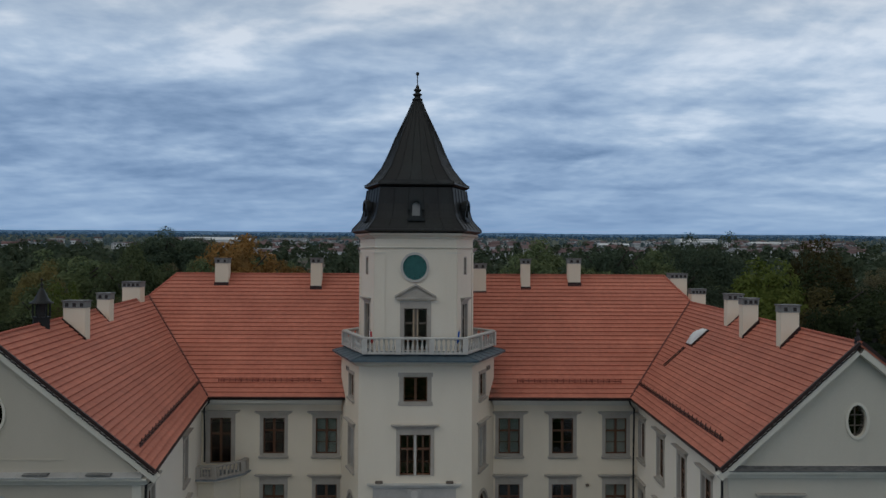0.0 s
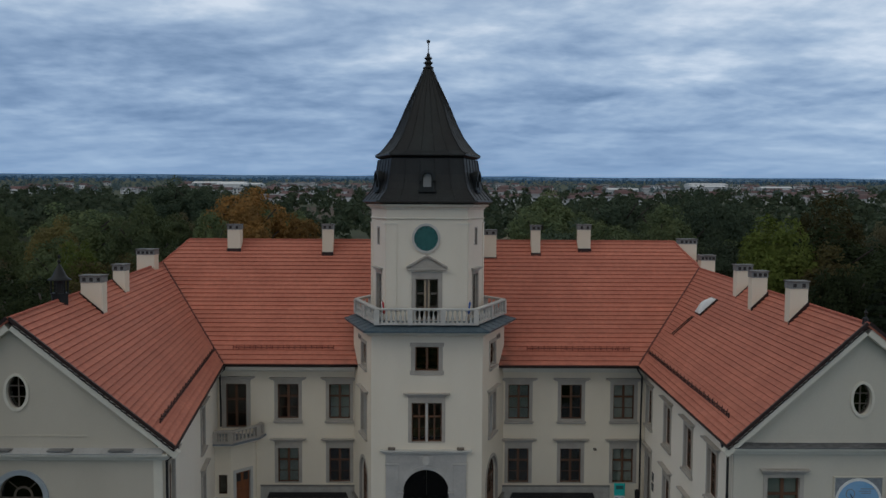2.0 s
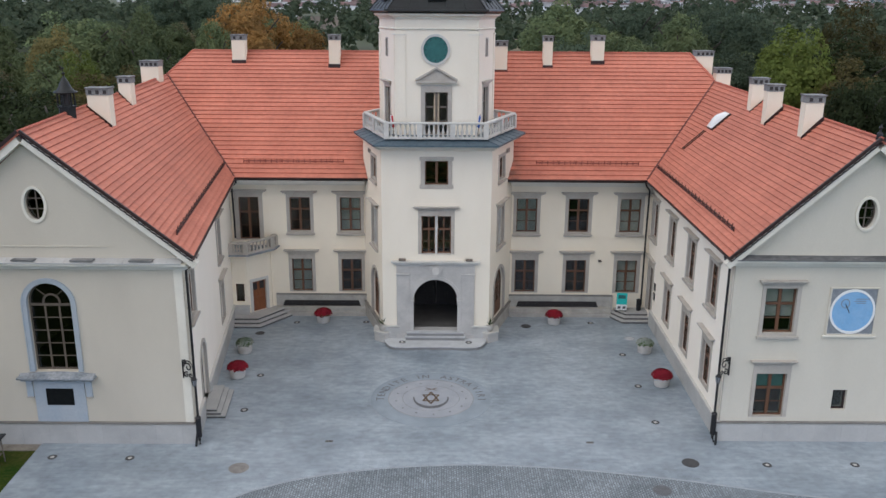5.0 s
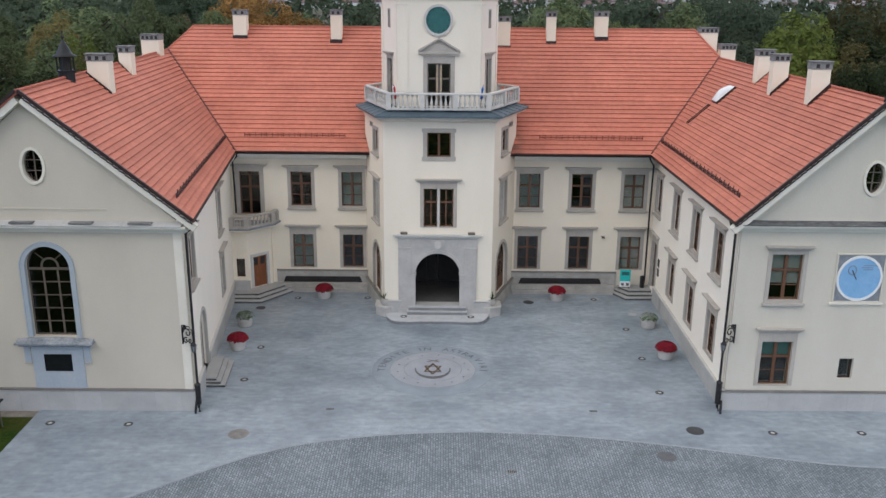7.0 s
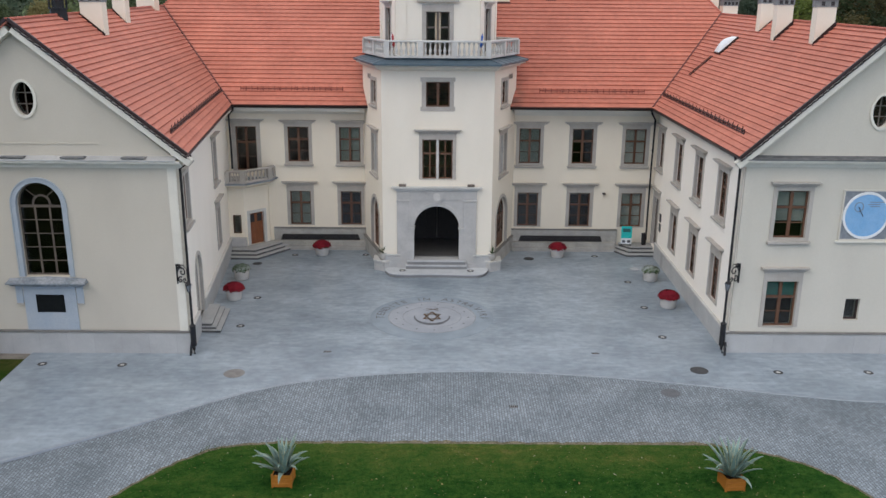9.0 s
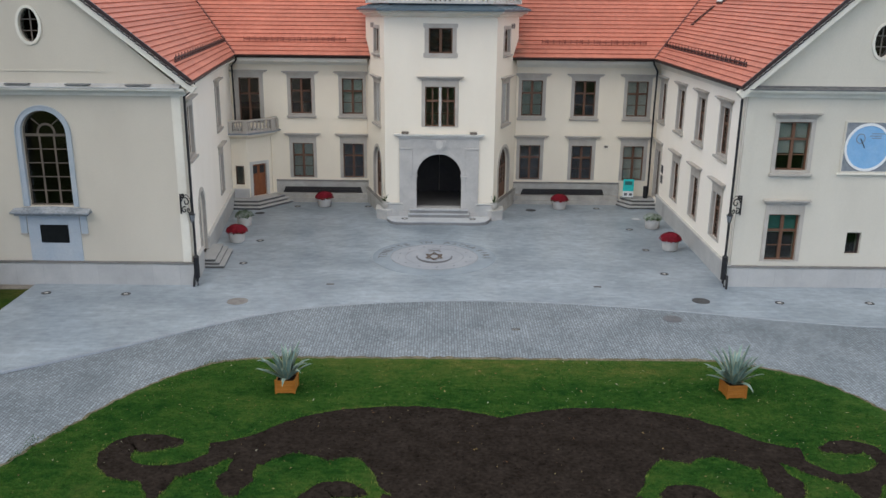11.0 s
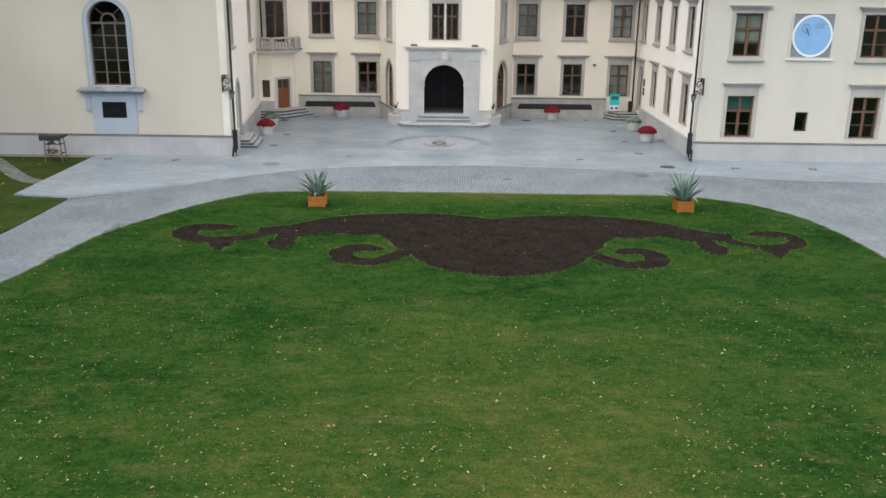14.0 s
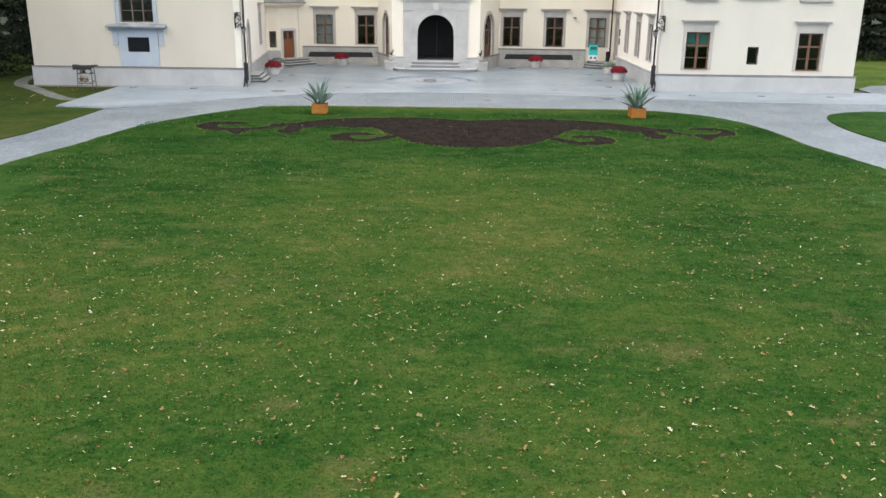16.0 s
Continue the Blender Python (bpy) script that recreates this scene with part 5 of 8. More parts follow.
# helm: a bell-shaped skirt with dormers, then a steep concave spire
SK = 0.01008
SKIRT = [(114, 408), (111, 404), (106, 399), (98, 390), (94, 378), (91, 365), (89, 350), (87, 338)]
SPIRE = [(93, 333.5), (92.5, 331), (83, 325), (76, 317), (69, 308), (62, 299), (50, 275), (39.5, 250), (27.5, 225), (15.5, 200), (7.0, 180)]
zz = lambda y: 23.5 + (333 - y) * 0.0374
helm = root("tower_helm", "dark copper bell-shaped helm with a tall spire", "spire")
part("skirt", add_loft(bmesh.new(), [[(x, y, zz(q)) for x, y in hexagon(p * SK)] for p, q in SKIRT]), COPPER, helm, "dark bell-shaped lower roof")
part("eaves_plate", add_loft(bmesh.new(), [[(x, y, z) for x, y in hexagon(1.0, g)] for g, z in ((0.30, 20.47), (0.60, 20.60), (0.58, 20.68), (0.1, 20.8))]), COPPER, helm)
part("spire", add_loft(bmesh.new(), [[(x, y, zz(q)) for x, y in hexagon(p * SK)] for p, q in [(86, 337)] + SPIRE]), COPPER, helm, "steep dark copper spire")
for rows, name in ((SKIRT, "standing_seam"), (SPIRE[1:], "standing_seam")):
    for i in range(6):
        for t in (0.0, 0.2, 0.4, 0.6, 0.8):
            pts = []
            for p, q in rows:
                h = hexagon(p * SK + 0.004)
                a, b = h[i], h[(i + 1) % 6]
                pts.append((a[0] + (b[0] - a[0]) * t, a[1] + (b[1] - a[1]) * t, zz(q)))
            part(name, add_tube(bmesh.new(), pts, 0.045 if t == 0 else 0.022, 5), COPPER, helm)
bm = add_lathe(bmesh.new(), [(0.27, 0), (0.34, 0.05), (0.34, 0.12), (0.2, 0.2), (0.2, 0.3), (0.30, 0.38), (0.30, 0.44), (0.16, 0.52), (0.16, 0.6), (0.25, 0.68), (0.25, 0.74), (0.1, 0.85), (0.12, 0.95), (0.05, 1.05), (0.03, 1.1)], 14, (*HEX_C, 29.2))
part("finial", bm, COPPER, helm, "ringed copper finial", True)
part("finial_rod", add_tube(bmesh.new(), [(*HEX_C, 30.2), (*HEX_C, 31.0)], 0.03, 6), COPPER, helm)
bm = bmesh.new()
bmesh.ops.create_uvsphere(bm, u_segments=12, v_segments=8, radius=0.12, matrix=Matrix.Translation((*HEX_C, 30.98)))
part("finial_ball", bm, COPPER, helm, "small round ball at the tip", True)


def dormer(m, width, big):
    ob = root("roof_dormer", "small dark copper dormer with an arched opening", "dormer", m, group="helm dormers")
    part("dormer_body", add_panel(bmesh.new(), arch(0, width / 2 + 0.12, 0, 0.75, 10), [arch(0, width / 2, 0.16, 0.75, 10)], -0.32, 0.5), COPPER, ob)
    part("hood", add_panel(bmesh.new(), arch_ring(0, width / 2 + 0.06, 0.55, 0.75, 0.16, 10), [], -0.42, -0.1), COPPER, ob)
    part("dormer_sill", boxed(-width / 2 - 0.3, width / 2 + 0.3, -0.45, 0.3, -0.14, 0.0), COPPER, ob)
    part("pane", add_panel(bmesh.new(), arch(0, width / 2 - 0.002, 0.17, 0.75, 10), [], -0.12, -0.1), PLINTH if big else DARK, ob, "dull grey pane" if big else "")


hs = hexagon(96 * SK)
for i in range(6):
    a, b = hs[i], hs[(i + 1) % 6]
    mid = ((a[0] + b[0]) / 2, (a[1] + b[1]) / 2)
    m = facade(a, b) @ Matrix.Translation((span(a, b) / 2, 0.10, 21.35))
    dormer(m, 0.5, i == 0)

# balcony slab with its sheet-metal skirt, and the balustrade
SLAB = [(-4.5, 49.15), (3.0, 49.15), (5.1, 54.8), (4.2, 57.0), (-5.7, 57.0), (-6.2, 54.8)]
LOW = [(TOWER[0][0] - 0.05, 50.0), (TOWER[1][0] + 0.05, 50.0), (4.42, 54.9), (4.2, 57.0), (-5.5, 57.0), (-5.67, 54.9)]
MID = [lerp(p, q, 0.72) for p, q in zip(LOW, SLAB)]
TOPS = [(-3.75, 49.7), (2.25, 49.7), (4.15, 54.8), (3.6, 57.0), (-5.1, 57.0), (-5.25, 54.8)]
bal = root("tower_balcony", "projecting tower balcony with a sheet-metal skirt roof", "balcony")
part("moulding", add_loft(bmesh.new(), [[(x, y, z) for x, y in r] for r, z in ((LOW, 12.48), ([lerp(p, q, 0.2) for p, q in zip(LOW, SLAB)], 12.52), ([lerp(p, q, 0.3) for p, q in zip(LOW, SLAB)], 12.62), (MID, 12.7), (MID, 12.8))]), TRIM, bal, "cream moulding under the balcony")
part("metal_skirt", add_loft(bmesh.new(), [[(x, y, z) for x, y in r] for r, z in ((MID, 12.8), (SLAB, 12.82), (SLAB, 12.92), (TOPS, 13.18), (TOPS, 13.24))]), SHEET, bal, "blue-grey sheet-metal skirt")
for i in (5, 0, 1):
    a, b, c, d = SLAB[i], SLAB[(i + 1) % 6], TOPS[i], TOPS[(i + 1) % 6]
    n = 9 if i == 0 else 6
    for k in range(n + 1):
        t = k / n
        part("seam", add_tube(bmesh.new(), [(*lerp(a, b, t), 12.93), (*lerp(c, d, t), 13.19)], 0.016, 5), SHEET, bal)

BALUSTER = [(0.085, 0.0), (0.085, 0.05), (0.05, 0.07), (0.075, 0.16), (0.09, 0.22), (0.06, 0.32), (0.035, 0.42), (0.045, 0.46), (0.03, 0.5), (0.08, 0.53), (0.08, 0.58)]


def balustrade(thing, a, b, z, posts, per_bay, high=0.76, mat=PALE, ends=(True, True)):
    """Posts, rails and turned balusters from plan point a to b."""
    m = facade(a, b, z)
    w = span(a, b)

    def put(name, bm, label=""):
        o = part(name, bm, mat, thing, label)
        o.matrix_basis = m
        return o

    put("base_rail", boxed(0, w, -0.11, 0.11, 0.0, 0.12))
    put("top_rail", boxed(-0.02, w + 0.02, -0.14, 0.14, 0.12 + high, 0.24 + high, 0.02))
    stops = [w * i / posts for i in range(posts + 1)]
    for i, s in enumerate(stops):
        if (i == 0 and not ends[0]) or (i == posts and not ends[1]):
            continue
        put("post", boxed(s - 0.15, s + 0.15, -0.155, 0.155, 0.0, 0.13 + high))
    for s, e in zip(stops, stops[1:]):
        for k in range(per_bay):
            x = s + 0.15 + (e - s - 0.3) * (k + 0.5) / per_bay
            put("baluster", add_lathe(bmesh.new(), [(r, zq * high / 0.58) for r, zq in BALUSTER], 8, (x, 0, 0.12)))


BPTS = [(-3.72, 49.62), (2.22, 49.62), (4.3, 54.75), (3.1, 56.6), (-4.6, 56.6), (-5.42, 54.75)]
rail = root("tower_balustrade", "pale stone balustrade round the tower balcony", "balustrade")
balustrade(rail, BPTS[0], BPTS[1], 13.24, 3, 6)
balustrade(rail, BPTS[1], BPTS[2], 13.24, 2, 5, ends=(False, True))
balustrade(rail, BPTS[5], BPTS[0], 13.24, 2, 5, ends=(True, False))
balustrade(rail, BPTS[2], BPTS[3], 13.24, 1, 4, ends=(False, True))
balustrade(rail, BPTS[4], BPTS[5], 13.24, 1, 4, ends=(True, False))

# furled flags leaning behind the balustrade
FLAGBLUE = material("blue_flag_cloth", (0.05, 0.13, 0.42), (0.04, 0.10, 0.33), rough=0.85, scale=4, fine=20)
FLAGRED = material("red_flag_cloth", (0.45, 0.05, 0.05), (0.36, 0.04, 0.045), rough=0.85, scale=4, fine=20)
FLAGWHITE = material("white_flag_cloth", (0.74, 0.74, 0.74), (0.66, 0.66, 0.67), rough=0.85, scale=4, fine=20)


def furled_flag(x, y, lean, cloths, label):
    ob = root("furled_flag", label, "flag", pose(x, y, 13.22, 0, lean, 0) @ Matrix.Diagonal((0.8, 0.8, 0.82, 1)), group="balcony flags")
    part("pole", add_tube(bmesh.new(), [(0, 0, 0), (0, 0, 1.75)], 0.018, 6), WOOD, ob)
    for k, mat in enumerate(cloths):
        x0 = 0.05 * k - 0.02
        part("cloth", add_lathe(bmesh.new(), [(0.02, 1.66), (0.09, 1.5), (0.07, 1.25), (0.12, 1.0), (0.09, 0.8), (0.03, 0.7)][::-1], 7, (x0, -0.05 * k, 0)), mat, ob, "folded cloth", True)


furled_flag(1.75, 50.3, 6, (FLAGBLUE,), "furled blue flag leaning behind the balustrade")
furled_flag(-3.3, 50.3, -6, (FLAGWHITE, FLAGRED), "furled white and red flag behind the balustrade")

# ---- portal ----
por = root("entrance_portal", "grey limestone portal with a wide round arch and shield", "portal", pose(AX, 50.07, 0))
Y = -0.10
part("portal_front", add_panel(bmesh.new(), rect(-1.66, 1.66, 0.36, 4.7), [arch(0, 1.40, 0.362, 2.86, 20)], Y + 0.04, 0.02), PORTAL, por, "grey limestone arch wall")
for s in (-1, 1):
    part("pilaster", boxed(s * 2.06 - 0.4, s * 2.06 + 0.4, Y, 0.02, 0.36, 4.56, 0.012), PORTAL, por, "broad flat portal pilaster")
    part("pilaster_base", boxed(s * 2.06 - 0.43, s * 2.06 + 0.43, Y - 0.04, 0.02, 0.12, 0.62, 0.012), PORTAL, por)
    part("pilaster_capital", boxed(s * 2.06 - 0.43, s * 2.06 + 0.43, Y - 0.05, 0.02, 4.56, 4.66, 0.012), PORTAL, por)
    part("jamb", boxed(s * 1.53 - 0.13, s * 1.53 + 0.13, Y - 0.01, 0.5, 0.6, 2.78), PORTAL, por)
    part("impost", boxed(s * 1.55 - 0.2, s * 1.55 + 0.2, Y - 0.05, 0.5, 2.782, 2.9, 0.01), PORTAL, por)
part("archivolt", add_panel(bmesh.new(), arch_ring(0, 1.395, 2.9, 2.9, 0.2, 20), [], Y - 0.01, Y + 0.06), PORTAL, por, "grey arch moulding")
part("frieze", boxed(-2.47, 2.47, Y + 0.01, 0.02, 4.662, 5.25), PORTAL, por)
bm = bmesh.new()
for out, wide, a, b in ((0.05, 2.55, 5.25, 5.33), (0.12, 2.66, 5.33, 5.42), (0.20, 2.79, 5.42, 5.52)):
    add_box(bm, -wide, wide, Y - out, 0.02, a + 0.001, b)
part("portal_cornice", bm, PALE, por, "projecting pale stone cornice")
bm = add_panel(bmesh.new(), [(-0.36, 5.2), (-0.42, 4.92), (-0.3, 4.62), (0, 4.4), (0.3, 4.62), (0.42, 4.92), (0.36, 5.2)], [], Y - 0.10, Y + 0.03)
part("shield", bm, PORTAL, por, "carved stone shield over the arch")
part("shield_boss", add_panel(bmesh.new(), oval(0, 4.88, 0.22, 0.26, 16), [], Y - 0.15, Y - 0.09), PALE, por)
for s in (-1, 1):
    part("floodlight", boxed(s * 2.1 - 0.22, s * 2.1 + 0.22, Y - 0.16, Y + 0.09, 5.524, 5.66, 0.02), GREYWOOD, por, "small floodlight lying on the cornice")

# near-black colour puts the vestibule's shade into its walls and door
SHADEPLASTER = material("shade_dark_vestibule", (0.045, 0.036, 0.03), (0.03, 0.025, 0.022), rough=0.7, scale=2, fine=14, grain=0.2)
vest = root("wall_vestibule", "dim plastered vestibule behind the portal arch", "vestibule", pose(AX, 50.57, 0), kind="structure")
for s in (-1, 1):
    part("side_wall", boxed(s * 2.3 - 0.1, s * 2.3 + 0.1, 0.06, 4.5, 0.5, 4.74), SHADEPLASTER, vest)
part("rear_wall", add_panel(bmesh.new(), rect(-2.2, 2.2, 0.5, 4.74), [rect(-0.8, 0.8, 0.5, 3.6)], 4.2, 4.4), SHADEPLASTER, vest)
flat_door("door_5", pose(AX, 50.57 + 4.2, 0.9), 0, 0.0, 1.6, 2.7, SHADEPLASTER, "inner double door coloured as dark as the vestibule's shade", surround=SHADEPLASTER)


# riser stones: the tread lips' shadow is painted into them, with some dirt
STEPSTONE = material("grey_step_stone", (0.27, 0.265, 0.255), (0.20, 0.197, 0.19), rough=0.8, scale=1.0, fine=24, grain=0.14)
RISER = material("shade_dark_riser_granite", (0.125, 0.122, 0.115), (0.085, 0.085, 0.082), rough=0.8, scale=1.0, fine=24, grain=0.14)


def stepped_platform(name, loops, z0, rise, mat, label, lip=0.05, riser=RISER):
    """Steps: each loop a tread on top of the last."""
    ob = root(name, label, "steps")
    for i, lp in enumerate(loops):
        z = z0 + rise * i
        part("step", add_prism(bmesh.new(), lp, z - (0.02 if i == 0 else 0.0), z + rise - 0.045), riser, ob)
        c = (sum(p[0] for p in lp) / len(lp), sum(p[1] for p in lp) / len(lp))
        big = [(x + lip * (1 if x > c[0] else -1) * 0.6, y - lip if y < c[1] else y) for x, y in lp]
        part("tread", add_prism(bmesh.new(), big, z + rise - 0.045, z + rise), mat, ob)
    return ob


half = [(3.22, 50.03), (3.22, 49.6), (3.1, 49.15), (2.85, 48.7), (2.5, 48.48), (1.9, 48.42), (1.0, 48.5)]
front = [(AX - x, y) for x, y in half] + [(AX, 48.52)] + [(AX + x, y) for x, y in half[::-1]]
stepped_platform("entrance_platform", [front], COURT, 0.22, KERB, "low pale stone platform with a curved front before the portal", riser=STEPSTONE)
sill_step = lambda w, y, d: [(AX - w, y), (AX + w, y), (AX + w, d), (AX - w, d)]
stepped_platform("entrance_steps", [sill_step(1.9, 49.55, 49.95), sill_step(1.82, 49.74, 49.95)], COURT + 0.22, 0.23, KERB, "two grey stone steps inside the portal arch", riser=STEPSTONE)
part("threshold", boxed(-1.395, 1.395, -0.12, 0.52, 0.3, 0.86), PLINTH, por)

for s, x in ((-1, -4.1), (1, 2.72)):
    ped = root("stone_pedestal", "low pointed stone pedestal beside the portal", "pedestal", pose(x, 50.38, COURT), group="portal pedestals")
    part("block", add_prism(bmesh.new(), [(-0.58, -0.25), (s * -0.1, -0.72), (0.58, -0.25), (0.58, 0.7), (-0.58, 0.7)], -0.02, 0.58), PORTAL, ped)
    part("cap", add_prism(bmesh.new(), [(-0.63, -0.29), (s * -0.1, -0.78), (0.63, -0.29), (0.63, 0.76), (-0.63, 0.76)], 0.58, 0.66), PALE, ped)


# ---- corner porch with its balcony ----
left_x = lambda y: LB[0] + (LF[0] - LB[0]) * (BACK - y) / (BACK - LF[1]) - 0.02
PORCH = [(left_x(53.55), 53.55), (-13.5, 53.55), (-12.2, 54.88), (-12.15, BACK + 0.05)]
m_pf, m_pd, m_ps = (facade(PORCH[i], PORCH[i + 1]) for i in range(3))
w_pf, w_pd, w_ps = (span(PORCH[i], PORCH[i + 1]) for i in range(3))
WU = w_pf - 0.52
ob = finish(add_panel(bmesh.new(), rect(0, w_pf, 0.3, 4.6), [rect(WU - 0.28, WU + 0.28, 1.48, 2.75)], 0, 0.3), "wall_porch_front", CREAM)
ob.matrix_basis = m_pf
tagged(ob, "cream rendered wall of the corner porch", "wall", kind="structure")
ob = finish(add_panel(bmesh.new(), rect(0, w_pd, 0.3, 4.6), [rect(0.36, 1.46, 0.62, 2.80)], 0, 0.3), "wall_porch_splay", CREAM)
ob.matrix_basis = m_pd
tagged(ob, "cream rendered slanted wall of the corner porch", "wall", kind="structure")
ob = finish(boxed(0, w_ps, 0, 0.3, 0.3, 4.6), "wall_porch_side", CREAM)
ob.matrix_basis = m_ps
tagged(ob, "cream rendered end wall of the corner porch", "wall", kind="structure")
flat_door("door_6", m_pd, 0.91, 0.62, 1.1, 2.18, DOORWOOD, "russet wooden panelled door with a pale surround", surround=PALE, wide=0.18)
window_count[0] += 1
ob = root("window_%d" % window_count[0], "small dark porch window", "window", m_pf @ Matrix.Translation((WU, 0, 1.48)), kind="structure")
part("window_frame", add_panel(bmesh.new(), rect(-0.28, 0.28, 0, 1.27), [rect(-0.22, 0.22, 0.06, 1.21)], 0.08, 0.15), WOOD, ob)
p = part("pane", boxed(-0.22, 0.22, 0.11, 0.12, 0.06, 1.21), GLASS, ob)
p.visible_shadow = False
wall_plan = PORCH[:3] + [(-12.15, BACK - 0.003), (LB[0] + 0.03, BACK - 0.003)]
slab_plan = [(left_x(52.68), 52.68), (-13.22, 52.68), (-11.8, 54.25), (-11.62, BACK - 0.003), (LB[0] + 0.03, BACK - 0.003)]
wide_plan = [(left_x(52.6), 52.6), (-13.16, 52.6), (-11.7, 54.2), (-11.5, BACK - 0.003), (LB[0] + 0.03, BACK - 0.003)]
pb = root("porch_balcony", "grey stone balcony slab over the corner porch", "balcony")
part("moulding", add_loft(bmesh.new(), [[(*lerp(p, q, t), z) for p, q in zip(wall_plan, slab_plan)] for t, z in ((0.0, 4.55), (0.12, 4.6), (0.45, 4.7), (0.9, 4.8), (0.95, 4.93))]), CREAM, pb, "cream cove under the slab")
part("slab", add_prism(bmesh.new(), wide_plan, 4.93, 5.03), SLATE, pb, "dark weathered slab edge")
rail2 = root("porch_balustrade", "weathered pale stone balustrade of the porch balcony", "balustrade")
balustrade(rail2, (left_x(52.85) + 0.16, 52.85), (-13.3, 52.85), 5.03, 1, 4, 0.6, mat=STONE)
balustrade(rail2, (-13.3, 52.85), (-11.92, 54.35), 5.03, 1, 6, 0.6, mat=STONE, ends=(False, True))
balustrade(rail2, (-11.92, 54.35), (-11.8, BACK - 0.16), 5.03, 1, 2, 0.6, mat=STONE, ends=(False, True))

step_l = lambda d: [(-15.2, 52.72 - d), (-12.75 + d * 0.45, 52.72 - d), (-11.2 + d * 0.9, BACK - 0.35 - d * 0.3), (-11.1 + d * 0.8, BACK - 0.02), (-15.2, BACK - 0.02)]
stepped_platform("porch_steps", [step_l(0.66), step_l(0.33), step_l(0.0)], COURT, 0.165, PLINTH, "three grey granite steps wrapping the corner porch")
ob = root("stone_bin", "grey concrete waste bin beside the porch door", "bin", pose(-13.9, 53.42, COURT + 0.495))
part("body", boxed(-0.5, 0.5, -0.16, 0.1, 0, 0.62, 0.03), PORTAL, ob)
part("dark_side", boxed(-0.62, -0.503, -0.15, 0.09, 0.02, 0.6, 0.01), IRON, ob)
step_r = lambda d: [(14.2, BACK - 0.02), (11.75 - d * 0.7, BACK - 0.02), (11.75 - d * 0.75, BACK - 0.35 - d * 0.2), (12.35 - d * 0.55, 54.0 - d), (14.2, 54.0 - d)]
stepped_platform("corner_steps", [step_r(0.70), step_r(0.36), step_r(0.0)], COURT, 0.165, PLINTH, "three grey granite steps in the corner of the court")
SL = lambda d: [(-12.1 + d * 0.75, 39.4 - d * 0.2), (-12.4 + d * 0.75, 42.2 + d * 0.3), (-13.5, 42.2 + d * 0.3), (-13.0, 39.4 - d * 0.2)]
stepped_platform("chapel_steps", [SL(0.62), SL(0.30), SL(0.0)], COURT, 0.16, PLINTH, "three grey granite steps up to the chapel side door")


# low stone ledges with dark area grilles along the back wall
def area_ledge(x0, x1, g0, g1):
    ob = root("area_ledge", "low granite ledge with a long dark basement grating", "ledge", pose(0, 0, COURT), group="basement ledges")
    part("kerb", boxed(x0, x1, 54.45, 54.70, -0.02, 0.26, 0.015), LEDGESTONE, ob)
    part("coping", boxed(x0, x1, 54.68, BACK - 0.10, -0.02, 0.56, 0.015), LEDGESTONE, ob)
    face = BACK - 0.14
    part("grating_bed", add_panel(bmesh.new(), [(g0 - 0.1, 0.562), (g1 + 0.1, 0.562), (g1 - 0.05, 0.97), (g0 + 0.05, 0.97)], [], face - 0.03, face), DARK, ob, "dark flat panel standing for the basement opening")
    part("grating_rail", boxed(g0, g1, face - 0.06, face - 0.032, 0.74, 0.78), IRON, ob)
    n = int((g1 - g0) / 0.2)
    for i in range(n):
        x = g0 + (g1 - g0) * (i + 0.5) / n
        part("grating_bar", boxed(x - 0.015, x + 0.015, face - 0.05, face - 0.031, 0.565, 0.96), IRON, ob)


area_ledge(-11.85, -5.6, -11.35, -6.1)
area_ledge(4.35, 11.45, 4.95, 10.5)


# ---- flower tubs ----
def petal_mound(bm, r, h, n, seed, size):
    rnd = random.Random(seed)
    for _ in range(n):
        a, u = rnd.uniform(0, 2 * math.pi), rnd.random() ** 0.5
        x, y = r * u * math.cos(a), r * u * math.sin(a)
        z = h * (1 - u * u) ** 0.5 + rnd.uniform(-0.03, 0.04)
        d = Vector((x / r * 0.9, y / r * 0.9, 0.7)) + Vector((rnd.uniform(-0.5, 0.5), rnd.uniform(-0.5, 0.5), rnd.uniform(-0.2, 0.4)))
        s = d.cross(Vector((rnd.uniform(-1, 1), rnd.uniform(-1, 1), 0.3))).normalized() * size * rnd.uniform(0.6, 1.2)
        t = s.cross(d.normalized())
        c = Vector((x, y, z))
        bm.faces.new([bm.verts.new(c + q) for q in (s, t, -s, -t)])
    return bm


def leaf_material(name, col, col2, rand=0.2):
    return material(name, col, col2, rough=0.7, scale=1.2, fine=6, grain=0.3, bump=0.0, rand=rand, spec=0.15)


REDBLOOM = leaf_material("dark_red_blooms", (0.21, 0.010, 0.018), (0.14, 0.008, 0.016), 0.1)
WHITEBLOOM = leaf_material("silver_white_blooms", (0.38, 0.40, 0.37), (0.10, 0.135, 0.085), 0.2)
GREENLEAF = leaf_material("dark_green_leaves", (0.035, 0.065, 0.022), (0.06, 0.09, 0.03), 0.2)
TUB = material("pale_concrete_tub", (0.60, 0.565, 0.51), (0.47, 0.44, 0.40), rough=0.85, scale=2, fine=30, grain=0.12)


